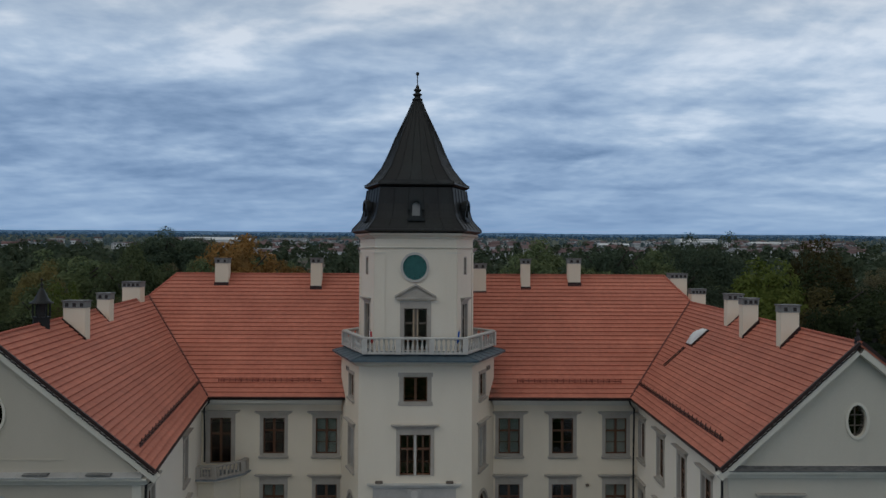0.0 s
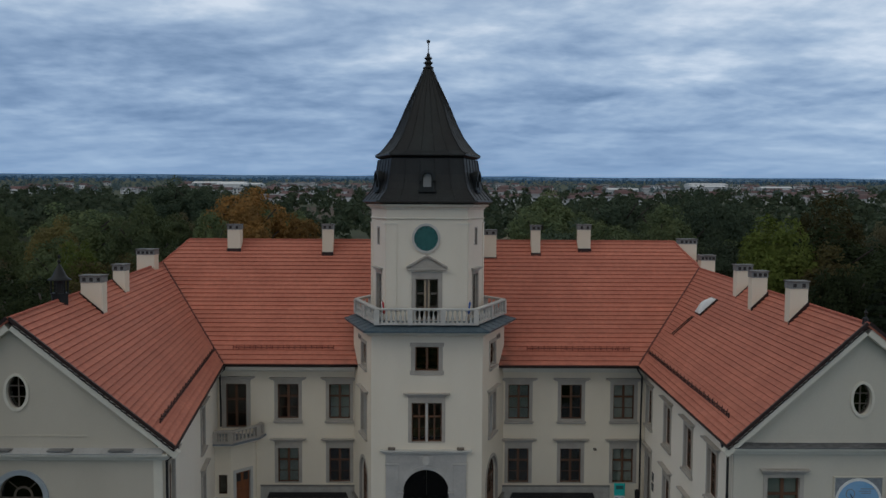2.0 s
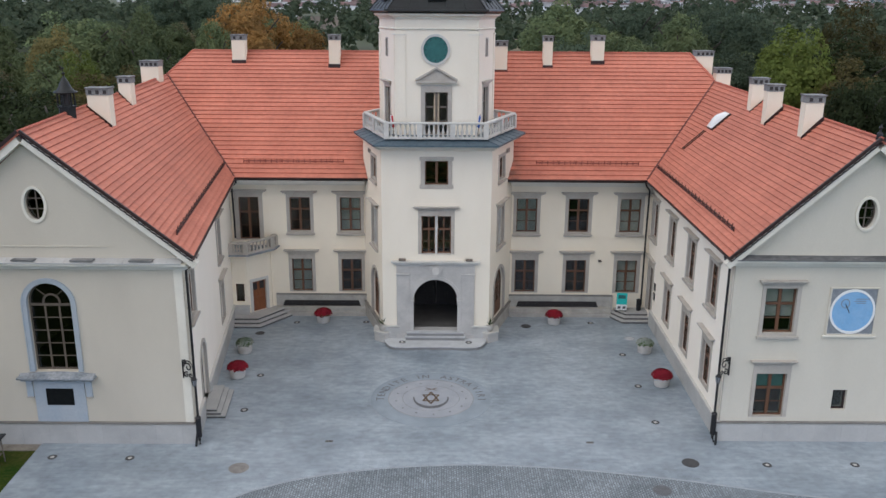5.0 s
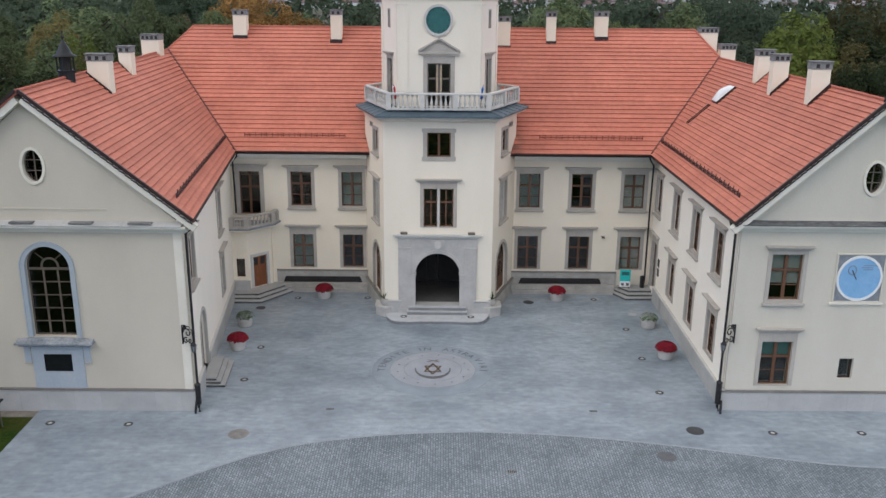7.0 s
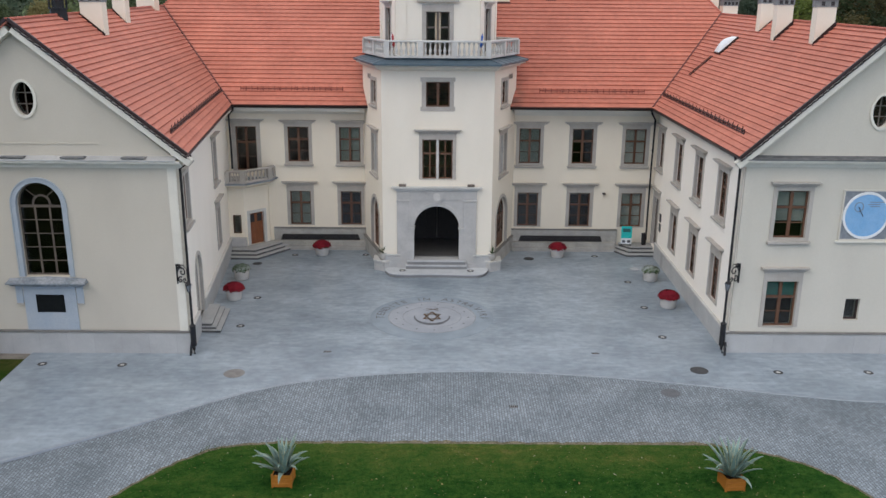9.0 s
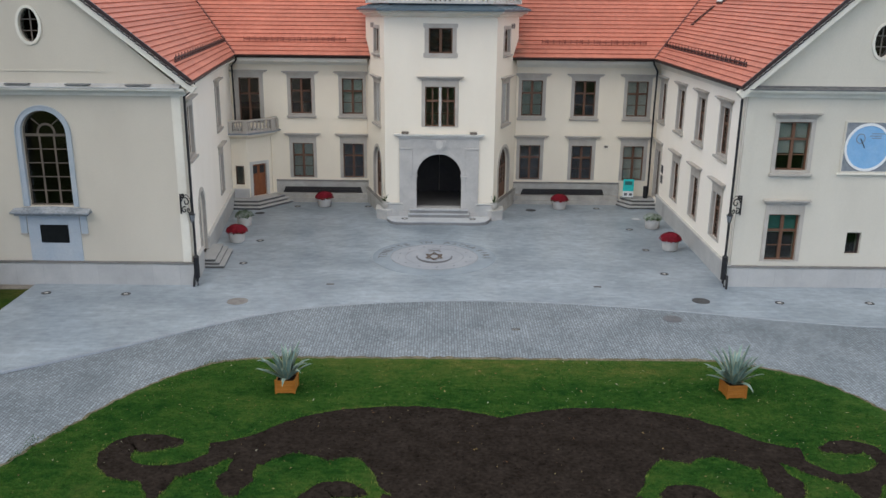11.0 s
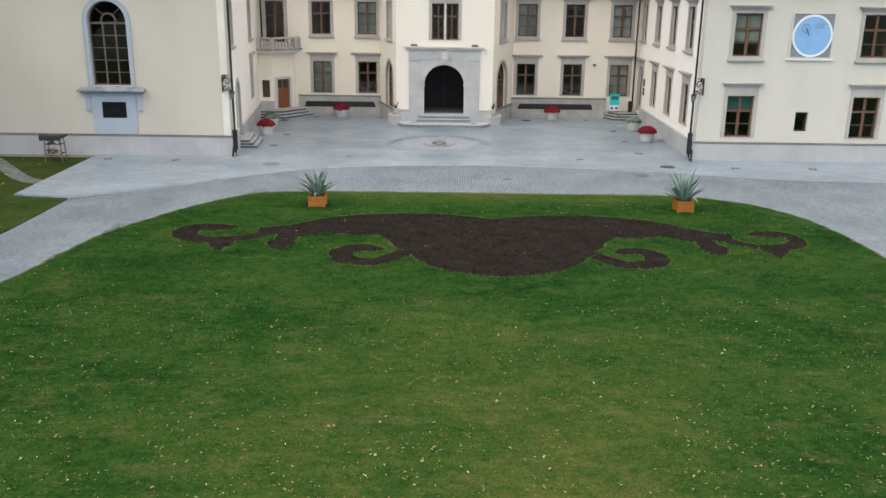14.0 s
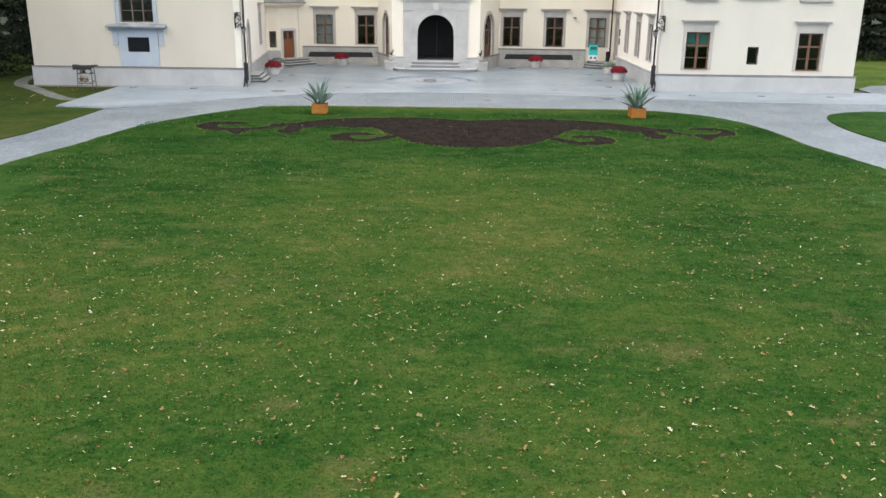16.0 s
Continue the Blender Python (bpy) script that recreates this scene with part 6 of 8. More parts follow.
def tub(x, y, white):
    ob = root("flower_tub", "round concrete tub full of %s" % ("silvery white autumn flowers" if white else "dark red chrysanthemums"), "planter", pose(x, y, COURT, 0, 0, x * 40), group="flower tubs")
    part("tub", add_lathe(bmesh.new(), [(0.36, 0), (0.41, 0.05), (0.445, 0.42), (0.47, 0.48), (0.475, 0.60), (0.42, 0.62), (0.40, 0.54)], 20), TUB, ob, "round pale concrete tub", True)
    part("soil", add_lathe(bmesh.new(), [(0.40, 0.50), (0.40, 0.56)], 16), SOIL, ob)
    tagged(part("foliage", petal_mound(bmesh.new(), 0.54, 0.30, 500, 3, 0.07), GREENLEAF, ob), kind="stuff").matrix_basis = pose(0, 0, 0.56)
    tagged(part("flower_mound", petal_mound(bmesh.new(), 0.60 if not white else 0.56, 0.38 if not white else 0.34, 1500 if not white else 330, 7 + white, 0.055), WHITEBLOOM if white else REDBLOOM, ob, "domed mass of small blooms"), kind="stuff").matrix_basis = pose(0, 0, 0.58)


for x, y, w in ((-8.41, 53.3, 0), (7.3, 53.2, 0), (-12.15, 44.35, 0), (12.2, 43.5, 0), (-12.55, 48.0, 1), (12.35, 48.3, 1)):
    tub(x, y, w)

for x in (-4.1, 2.72):
    ob = root("pedestal_pot", "small stone pot with a spiky dark plant", "plant", pose(x, 50.15, COURT + 0.66) @ Matrix.Diagonal((1.05, 1.05, 1.1, 1)), group="pedestal pots")
    part("pot", add_lathe(bmesh.new(), [(0.14, 0), (0.24, 0.08), (0.27, 0.25), (0.22, 0.36), (0.24, 0.4), (0.2, 0.4)], 12), LEDGESTONE, ob, "", True)
    bm = bmesh.new()
    rnd = random.Random(5)
    for k in range(16):
        a, l, t = k * 2.4, rnd.uniform(0.3, 0.55), rnd.uniform(0.3, 1.2)
        d = Vector((math.cos(a) * math.sin(t), math.sin(a) * math.sin(t), math.cos(t)))
        s = d.cross(Vector((0, 0, 1))).normalized() * 0.045
        b = Vector((0, 0, 0.38))
        vs = [bm.verts.new(q) for q in (b - s * 0.6, b + s * 0.6, b + d * l * 0.5 + s, b + d * l, b + d * l * 0.5 - s)]
        bm.faces.new(vs)
    tagged(part("foliage", bm, GREENLEAF, ob), kind="stuff")

# turquoise visitor board on the corner landing
TEAL = material("turquoise_print", (0.02, 0.42, 0.38), (0.03, 0.5, 0.46), rough=0.5, scale=3, fine=12, grain=0.1)
ob = root("notice_stand", "white stand with a turquoise printed panel", "sign", pose(12.1, 54.35, COURT + 0.495, 0, 0, -4))
part("panel", boxed(-0.36, 0.36, -0.03, 0.0, 0.5, 1.35, 0.01), TEAL, ob, "turquoise printed panel")
part("lower_panel", boxed(-0.36, 0.36, -0.06, -0.032, 0.12, 0.52, 0.01), PAINT, ob)
for s in (-0.17, 0.17):
    part("printed_square", boxed(s - 0.1, s + 0.1, -0.066, -0.058, 0.22, 0.4), DARKGRANITE, ob)
part("dark_print", boxed(-0.25, 0.25, -0.036, -0.028, 0.95, 1.2), CLOCK, ob)
for s in (-0.3, 0.3):
    part("leg", boxed(s - 0.02, s + 0.02, -0.02, 0.3, 0.0, 0.14), IRON, ob)
ob = root("waste_bin", "slim black waste bin by the corner door", "bin", pose(13.35, 54.6, COURT + 0.495))
part("body", add_lathe(bmesh.new(), [(0.16, 0), (0.17, 0.75), (0.19, 0.78), (0.12, 0.82)], 10), IRON, ob)

# ---- paved emblem with its lettering ----
EMX, EMY = -0.93, 41.75
em = root("court_emblem", "round inlaid stone emblem with lettering, crescent and star", "emblem", pose(EMX, EMY, COURT))


def disc(r0, r1, z, n=64, a0=0.0, a1=2 * math.pi, thick=0.03):
    bm = bmesh.new()
    rings = []
    full = abs(a1 - a0 - 2 * math.pi) < 1e-6
    m = n if full else n + 1
    for i in range(m):
        a = a0 + (a1 - a0) * i / n
        c, s = math.cos(a), math.sin(a)
        rings.append([bm.verts.new((r * c, r * s, h)) for r, h in ((r0, z - thick), (r0, z), (r1, z), (r1, z - thick))])
    for i in range(n):
        a, b = rings[i], rings[(i + 1) % m]
        for k in range(3):
            bm.faces.new((a[k], a[k + 1], b[k + 1], b[k]))
    bmesh.ops.recalc_face_normals(bm, faces=bm.faces)
    return bm


part("outer_band", disc(2.36, 3.3, 0.006), EMBLEMRING, em, "pale lettered outer band")
part("outer_line", disc(2.31, 2.36, 0.008), INLAYLINE, em)
part("inner_field", disc(1.58, 2.30, 0.006), EMBLEM, em)
part("inner_line", disc(1.545, 1.58, 0.008), INLAYLINE, em)
part("centre_field", disc(0.0, 1.54, 0.006), EMBLEM, em)
n = 40
bm = bmesh.new()
outer = [(0.98 * math.cos(a), 1.25 * math.sin(a) - 0.02) for a in [math.pi * (0.97 + 1.06 * i / n) for i in range(n + 1)]]
innr = [(0.90 * math.cos(a), 0.98 * math.sin(a) - 0.02 + 0.04) for a in [math.pi * (0.97 + 1.06 * i / n) for i in range(n + 1)]][::-1]
vs = [bm.verts.new((x, y, 0.012)) for x, y in outer + innr]
for i in range(n):
    bm.faces.new((vs[i], vs[i + 1], vs[2 * n - i], vs[2 * n + 1 - i]))
part("crescent", bm, DARKGRANITE, em, "dark crescent inlay")
for k in range(2):
    tri = [(0.5 * math.cos(math.pi / 2 + k * math.pi + i * 2.0944), 0.72 * math.sin(math.pi / 2 + k * math.pi + i * 2.0944)) for i in range(3)]
    for i in range(3):
        a, b = Vector((*tri[i], 0.016 + 0.004 * k)), Vector((*tri[(i + 1) % 3], 0.016 + 0.004 * k))
        d = (b - a).normalized()
        s = Vector((-d.y, d.x, 0)) * 0.05
        bm = bmesh.new()
        bm.faces.new([bm.verts.new(q) for q in (a - s, b - s, b + s, a + s)])
        part("star_bar", bm, BRASS, em, "worn bronze star bar")
for k in range(2):
    bm = bmesh.new()
    bm.faces.new([bm.verts.new(q) for q in ((-0.34, 0.98 + 0.3 * k, 0.014 + 0.003 * k), (-0.32, 0.92 + 0.3 * k, 0.014 + 0.003 * k), (0.34, 1.2 - 0.28 * k, 0.014 + 0.003 * k), (0.32, 1.27 - 0.28 * k, 0.014 + 0.003 * k))])
    part("sabre_bar", bm, BRASS, em)
for k in range(13):
    a = 2 * math.pi * (k + 0.5) / 13 + 0.2
    part("stud", add_lathe(bmesh.new(), [(0.05, 0.004), (0.05, 0.014)], 8, (1.93 * math.cos(a), 1.93 * math.sin(a), 0)), DARKGRANITE, em)


def letter(ch, size, mat, thing, m, label=""):
    cu = bpy.data.curves.new("letter", "FONT")
    cu.body, cu.size, cu.align_x, cu.extrude = ch, size, "CENTER", 0.003
    tmp = bpy.data.objects.new("letter", cu)
    me = bpy.data.meshes.new_from_object(tmp)
    bpy.data.objects.remove(tmp)
    me.materials.append(mat)
    o = new("letter", me)
    o.parent = thing
    o.matrix_basis = m
    return o


def arc_text(text, start, end):
    """Letters along the band, clockwise from start to end in degrees."""
    for i, ch in enumerate(text):
        a = start + (end - start) * (i / (len(text) - 1) if len(text) > 1 else 0)
        letter(ch, 0.62, DARKGRANITE, em, pose(2.58 * math.cos(radians(a)), 2.58 * math.sin(radians(a)), 0.012, 0, 0, a - 90))


arc_text("TENDITE", 183, 125)
arc_text("IN", 106, 97)
arc_text("ASTRA", 75, 40)
arc_text("VIRI", 26, -3)


# ---- covers and lights set into the paving ----
DARKLID = material("dark_iron_lid", (0.045, 0.045, 0.046), (0.07, 0.068, 0.066), rough=0.6, scale=3, fine=20, grain=0.2)


def ground_light(x, y, z=COURT):
    ob = root("ground_light", "round flush ground light with a dark ring", "light", pose(x, y, z), group="ground lights")
    part("rim", disc(0.10, 0.215, 0.012, 20), DARKLID, ob, "dark metal ring")
    part("lens", add_lathe(bmesh.new(), [(0.10, -0.01), (0.10, 0.010)], 16), PALE, ob, "pale frosted lens")


for x, y in ((-5.5, 53.35), (9.83, 53.35), (-10.2, 53.2), (10.9, 47.9), (10.86, 43.4), (10.78, 39.05), (-10.85, 40.2), (-10.9, 44.6), (-18.85, 35.25), (-15.15, 35.2), (15.03, 34.85), (19.2, 34.9), (23.3, 34.9)):
    ground_light(x, y)


for x in (-2.85, 1.37):
    ground_light(x, 49.25, COURT + 0.22)


def manhole(x, y, r, mat, label, z=COURT):
    ob = root("manhole_cover", label, "manhole", pose(x, y, z), group="manhole covers")
    part("ring", disc(r, r + 0.05, 0.010, 28), mat if mat is not KERB else EMBLEM, ob)
    part("lid", add_lathe(bmesh.new(), [(r, -0.01), (r, 0.008)], 24), mat, ob)
    for k in range(3):
        part("rib", disc(r * (0.25 + 0.25 * k), r * (0.31 + 0.25 * k), 0.012, 20, thick=0.004), mat, ob)


RUST = material("rusty_iron_lid", (0.17, 0.155, 0.14), (0.25, 0.235, 0.215), rough=0.7, scale=3, fine=16, grain=0.2)
manhole(11.45, 35.0, 0.36, DARKLID, "dark round iron manhole cover")
manhole(9.52, 32.65, 0.36, DARKGRANITE, "worn round iron manhole cover in the setts", 0.11)
manhole(-9.78, 34.35, 0.42, RUST, "rusty round manhole cover in the slabs")
manhole(5.35, 52.7, 0.3, DARKLID, "dark round iron manhole cover")
manhole(-12.3, 51.2, 0.26, DARKLID, "small dark iron drain cover")
manhole(11.9, 50.6, 0.3, KERB, "pale stone lid in the paving")
for x, y in ((-5.9, 36.9), (7.0, 36.9), (2.6, 31.3)):
    ob = root("drain_grate", "small dark drain grating in the paving", "drain", pose(x, y, COURT if y > 33 else 0.095), group="drain gratings")
    part("frame", boxed(-0.17, 0.17, -0.09, 0.09, -0.02, 0.01), RUST, ob)
    for k in range(5):
        part("bar", boxed(-0.16 + 0.08 * k - 0.02, -0.16 + 0.08 * k + 0.02, -0.08, 0.08, 0.01, 0.016), IRON, ob)


# ---- chimneys and roof fittings ----
CAPGREY = material("mossy_grey_cap_render", (0.25, 0.255, 0.24), (0.17, 0.175, 0.17), rough=0.85, scale=2.5, fine=14, grain=0.2)


def chimney(x0, x1, y0, y1, z0, z1, label, flues=3, slope=None):
    """A rendered stack with a grey cap band, dark flue openings and a thin slab. slope: heights of the roof at its two front corners."""
    ob = root("chimney", label, "chimney", pose((x0 + x1) / 2, (y0 + y1) / 2, z0), group="chimneys")
    a, b, h = (x1 - x0) / 2, (y1 - y0) / 2, z1 - z0
    part("shaft", boxed(-a, a, -b, b, 0, h - 0.40), CREAM, ob)
    part("cap_band", boxed(-a - 0.03, a + 0.03, -b - 0.03, b + 0.03, h - 0.40, h - 0.07), CAPGREY, ob, "dark grey band with flue openings")
    part("cap_slab", boxed(-a - 0.08, a + 0.08, -b - 0.08, b + 0.08, h - 0.07, h, 0.01), LEDGE, ob)
    for s in (-1, 1):
        for i in range(flues):
            x = -a + 2 * a * (i + 0.5) / flues
            part("flue", boxed(x - 0.09, x + 0.09, min(s * (b + 0.036), s * b), max(s * (b + 0.036), s * b), h - 0.34, h - 0.14), DARK, ob)
    if slope:
        p, q = slope[0] - z0, slope[1] - z0
        bm = add_loft(bmesh.new(), [[(x, y, z - 0.1), (x, y + 0.06, z - 0.1), (x, y + 0.06, z + 0.2), (x, y, z + 0.2)] for x, y, z in ((-a - 0.05, -b - 0.05, p), (a + 0.05, -b - 0.05, q))])
        bmesh.ops.recalc_face_normals(bm, faces=bm.faces)
        part("flashing", bm, GUTTER, ob, "dark metal flashing along the roof slope")
    return ob


# along the chapel wing, the main ridge and the other wing
chimney(-19.2, -18.05, 44.5, 45.15, 13.2, 16.62, "broad cream rendered chimney with a grey cap", 3, (15.5, 14.45))
chimney(-19.58, -18.85, 50.0, 50.7, 13.4, 16.78, "cream rendered chimney with a grey cap", 2, (15.75, 14.85))
chimney(-21.05, -19.85, 58.2, 59.2, 14.0, 17.2, "broad cream rendered chimney near the hip", 4)
chimney(-15.7, -14.75, 62.2, 63.0, 15.6, 18.85, "cream rendered chimney on the main ridge", 2, (16.85, 16.85))
chimney(-8.62, -7.85, 61.9, 62.8, 15.4, 18.9, "narrow cream rendered chimney on the main ridge", 2, (16.62, 16.62))
chimney(6.95, 7.6, 62.0, 62.8, 15.4, 18.9, "narrow cream rendered chimney on the main ridge", 2, (16.62, 16.62))
chimney(10.5, 11.4, 62.3, 63.1, 15.6, 18.95, "cream rendered chimney on the main ridge", 2, (16.95, 16.95))
chimney(3.35, 4.3, 61.7, 62.5, 15.2, 18.55, "cream rendered chimney beside the tower", 2, (16.3, 16.3))
chimney(18.5, 19.8, 63.6, 64.4, 14.5, 17.85, "broad cream rendered chimney behind the hip", 4)
chimney(19.45, 20.5, 61.4, 62.2, 13.8, 16.75, "cream rendered chimney behind the hip", 4)
chimney(18.08, 19.02, 42.6, 43.2, 13.2, 16.65, "broad cream rendered chimney with a grey cap", 2, (14.35, 15.4))
chimney(18.02, 18.9, 47.6, 48.2, 13.2, 16.75, "cream rendered chimney with a grey cap", 3, (14.4, 15.35))
chimney(18.35, 19.3, 51.0, 51.6, 13.3, 16.85, "cream rendered chimney with a grey cap", 3, (14.65, 15.6))

# bell turret on the chapel ridge
tur = root("bell_turret", "small dark copper bell turret on the chapel ridge", "turret", pose(-19.25, 42.1, 15.4) @ Matrix.Diagonal((1.02, 1.02, 0.92, 1)))
for i in range(6):
    a = math.pi / 6 + i * math.pi / 3
    part("turret_post", add_tube(bmesh.new(), [(0.38 * math.cos(a), 0.38 * math.sin(a), 0.5), (0.38 * math.cos(a), 0.38 * math.sin(a), 1.35)], 0.05, 6), COPPER, tur)
part("turret_base", add_lathe(bmesh.new(), [(0.42, -0.6), (0.42, 0.5), (0.48, 0.5), (0.48, 0.58)], 6), COPPER, tur)
part("turret_core", add_lathe(bmesh.new(), [(0.2, 0.5), (0.2, 1.35)], 8), DARK, tur)
part("turret_roof", add_lathe(bmesh.new(), [(0.56, 1.28), (0.57, 1.32), (0.38, 1.45), (0.28, 1.65), (0.18, 1.9), (0.08, 2.1), (0.04, 2.18)], 12), COPPER, tur, "flared dark conical roof", True)
part("turret_finial", add_lathe(bmesh.new(), [(0.05, 2.12), (0.03, 2.22), (0.08, 2.28), (0.08, 2.34), (0.02, 2.4), (0.02, 2.52), (0.06, 2.56), (0.06, 2.61), (0.01, 2.66)], 10), COPPER, tur, "", True)

apex = root("gable_finial", "small dark metal finial on the gable point", "finial", pose(RR[0], RR[1] + 0.3, RR[2] - 0.05))
part("finial_post", add_lathe(bmesh.new(), [(0.17, 0), (0.13, 0.25), (0.05, 0.35), (0.05, 0.45), (0.1, 0.52), (0.04, 0.6), (0.01, 0.7)], 8), IRON, apex)

# skylight and roof ladder on the wing roof
RN = (Vector(VRB) - Vector(RE)).cross(Vector(RR) - Vector(RE)).normalized()
RN = RN if RN.z > 0 else -RN


def on_roof(e, v, r, t):
    """A point of a roof: along the eaves by t, up the slope by v."""
    return Vector(lerp(lerp(e[0], e[1], t), lerp(r[0], r[1], t), v))


def slope_frame(p, along, up):
    x = along.normalized()
    z = x.cross(up).normalized()
    y = z.cross(x)
    m = Matrix((x, y, z)).transposed().to_4x4()
    m.translation = p
    return m


along, upslope = Vector(VRB) - Vector(RE), Vector(RR) - Vector(RE)
if along.cross(upslope).z < 0:
    along = -along
m = slope_frame(Vector((17.35, 53.4, 13.88)), along, upslope)
sk = root("skylight", "white domed skylight set in the tiled roof", "skylight", m)
part("skylight_curb", boxed(-0.55, 0.55, -0.75, 0.75, -0.05, 0.16, 0.02), GUTTER, sk)
dome = [[(0.5 * c, -0.7 + 1.4 * t, 0.16 + 0.28 * math.sin(math.pi * t) * s + 0.02) for c, s in ((-1, 0), (-0.9, 0.6), (-0.5, 0.95), (0, 1.05), (0.5, 0.95), (0.9, 0.6), (1, 0))] for t in (0.0, 0.12, 0.3, 0.5, 0.7, 0.88, 1.0)]
bm = bmesh.new()
rows = [[bm.verts.new(p) for p in r] for r in dome]
for a, b in zip(rows, rows[1:]):
    for i in range(6):
        bm.faces.new((a[i], a[i + 1], b[i + 1], b[i]))
bmesh.ops.recalc_face_normals(bm, faces=bm.faces)
part("dome", bm, PAINT, sk, "milky white plastic dome", True)
lad = root("roof_ladder", "short dark metal roof ladder below the skylight", "ladder", m @ Matrix.Translation((-0.25, -1.9, 0.08)))
for s in (-0.16, 0.16):
    part("stile", boxed(s - 0.02, s + 0.02, -0.9, 0.9, 0.0, 0.05), GUTTER, lad)
for k in range(6):
    part("rung", boxed(-0.16, 0.16, -0.78 + 0.3 * k, -0.74 + 0.3 * k, 0.01, 0.04), GUTTER, lad)


GUARD = material("red_brown_guard_metal", (0.24, 0.055, 0.035), (0.17, 0.045, 0.03), rough=0.6, scale=3, fine=20)


def snow_guard(a, b, n, label, dense=False):
    """A low rail standing on the tiles near the eaves: loops on brackets, or a dense dark grille."""
    a, b = Vector(a), Vector(b)
    ob = root("snow_guard", label, "snow guard", group="snow guards")
    d = (b - a) / n
    mat = DARKGUARD if dense else GUARD
    for z in (0.06, 0.2) if dense else (0.2,):
        part("rail", add_tube(bmesh.new(), [a + Vector((0, 0, z)), b + Vector((0, 0, z))], 0.035, 6), mat, ob)
    for i in range(n + 1):
        p = a + d * i
        part("bracket", add_tube(bmesh.new(), [p, p + Vector((0, 0, 0.27 if dense else 0.34))], 0.026, 5), mat, ob)
    for i in range(0, n, 2 if dense else 3):
        p = a + d * (i + 0.5)
        part("hook", add_tube(bmesh.new(), [p + Vector((0, 0, 0.1)), p + Vector((0, 0, 0.36)) + d * 0.2, p + Vector((0, 0, 0.1)) + d * 0.4], 0.024, 5), mat, ob)


DARKGUARD = material("dark_brown_guard_metal", (0.075, 0.028, 0.022), (0.05, 0.022, 0.02), rough=0.6, scale=3, fine=20)
RAILS = "low dark red metal snow guard above the eaves"
GRILLE = "dense dark brown snow guard along the wing roof"
snow_guard((-13.6, 54.95, 10.72), (-6.95, 54.95, 10.72), 18, RAILS)
snow_guard((5.9, 54.85, 10.72), (12.7, 54.8, 10.72), 18, RAILS)
eaveL, eaveR = [LE, VLB], [RE, VRB]
ridL, ridR = [LR, VLT], [RR, VRT]
snow_guard(on_roof(eaveL, 0.12, ridL, 0.07) + Vector((0, 0, 0.03)), on_roof(eaveL, 0.12, ridL, 0.985) + Vector((0, 0, 0.03)), 44, GRILLE, True)
snow_guard(on_roof(eaveR, 0.12, ridR, 0.12) + Vector((0, 0, 0.03)), on_roof(eaveR, 0.12, ridR, 0.985) + Vector((0, 0, 0.03)), 44, GRILLE, True)


# ---- rainwater pipes, lanterns, corner posts ----
def downpipe(path, foot, label="dark downpipe with a cast-iron foot", r=0.06):
    ob = root("downpipe", label, "pipe", group="downpipes")
    part("pipe", add_tube(bmesh.new(), path, r, 8), IRON, ob)
    x, y, z = path[-1]
    if foot:
        part("pipe_foot", add_lathe(bmesh.new(), [(0.07, COURT + 0.34), (0.135, COURT + 0.40), (0.135, z - 0.1), (0.155, z - 0.02), (0.09, z + 0.05)], 10, (x, y, 0)), IRON, ob, "thick cast-iron foot")
        part("pipe_outlet", add_tube(bmesh.new(), [(x, y, COURT + 0.42), (x, y - 0.02, COURT + 0.22), (x + 0.05, y - 0.12, COURT + 0.03)], 0.065, 8), IRON, ob)
    for k in range(1, 4):
        zc = path[2][2] + (z - path[2][2]) * k / 4
        part("pipe_clip", add_lathe(bmesh.new(), [(r + 0.02, zc), (r + 0.02, zc + 0.05)], 8, (x, y, 0)), IRON, ob)


downpipe([(-11.75, 36.75, 9.66), (-11.78, 36.72, 9.35), (-12.2, 36.6, 9.05), (-12.2, 36.6, 5), (-12.2, 36.6, 1.55)], True)
downpipe([(12.95, 37.5, 9.62), (12.95, 37.4, 9.5), (13.1, 37.1, 9.2), (13.1, 37.1, 5), (13.1, 37.1, 1.65)], True)
downpipe([(-13.95, 53.9, 9.85), (-14.0, 54.1, 9.6), (-14.45, 54.7, 9.2), (-14.45, 54.85, 7), (-14.45, 54.85, 5.6)], False)
downpipe([(13.0, 53.7, 9.85), (13.1, 53.9, 9.6), (13.55, 54.7, 9.1), (13.55, 54.85, 6), (13.55, 54.85, 0.9)], False)


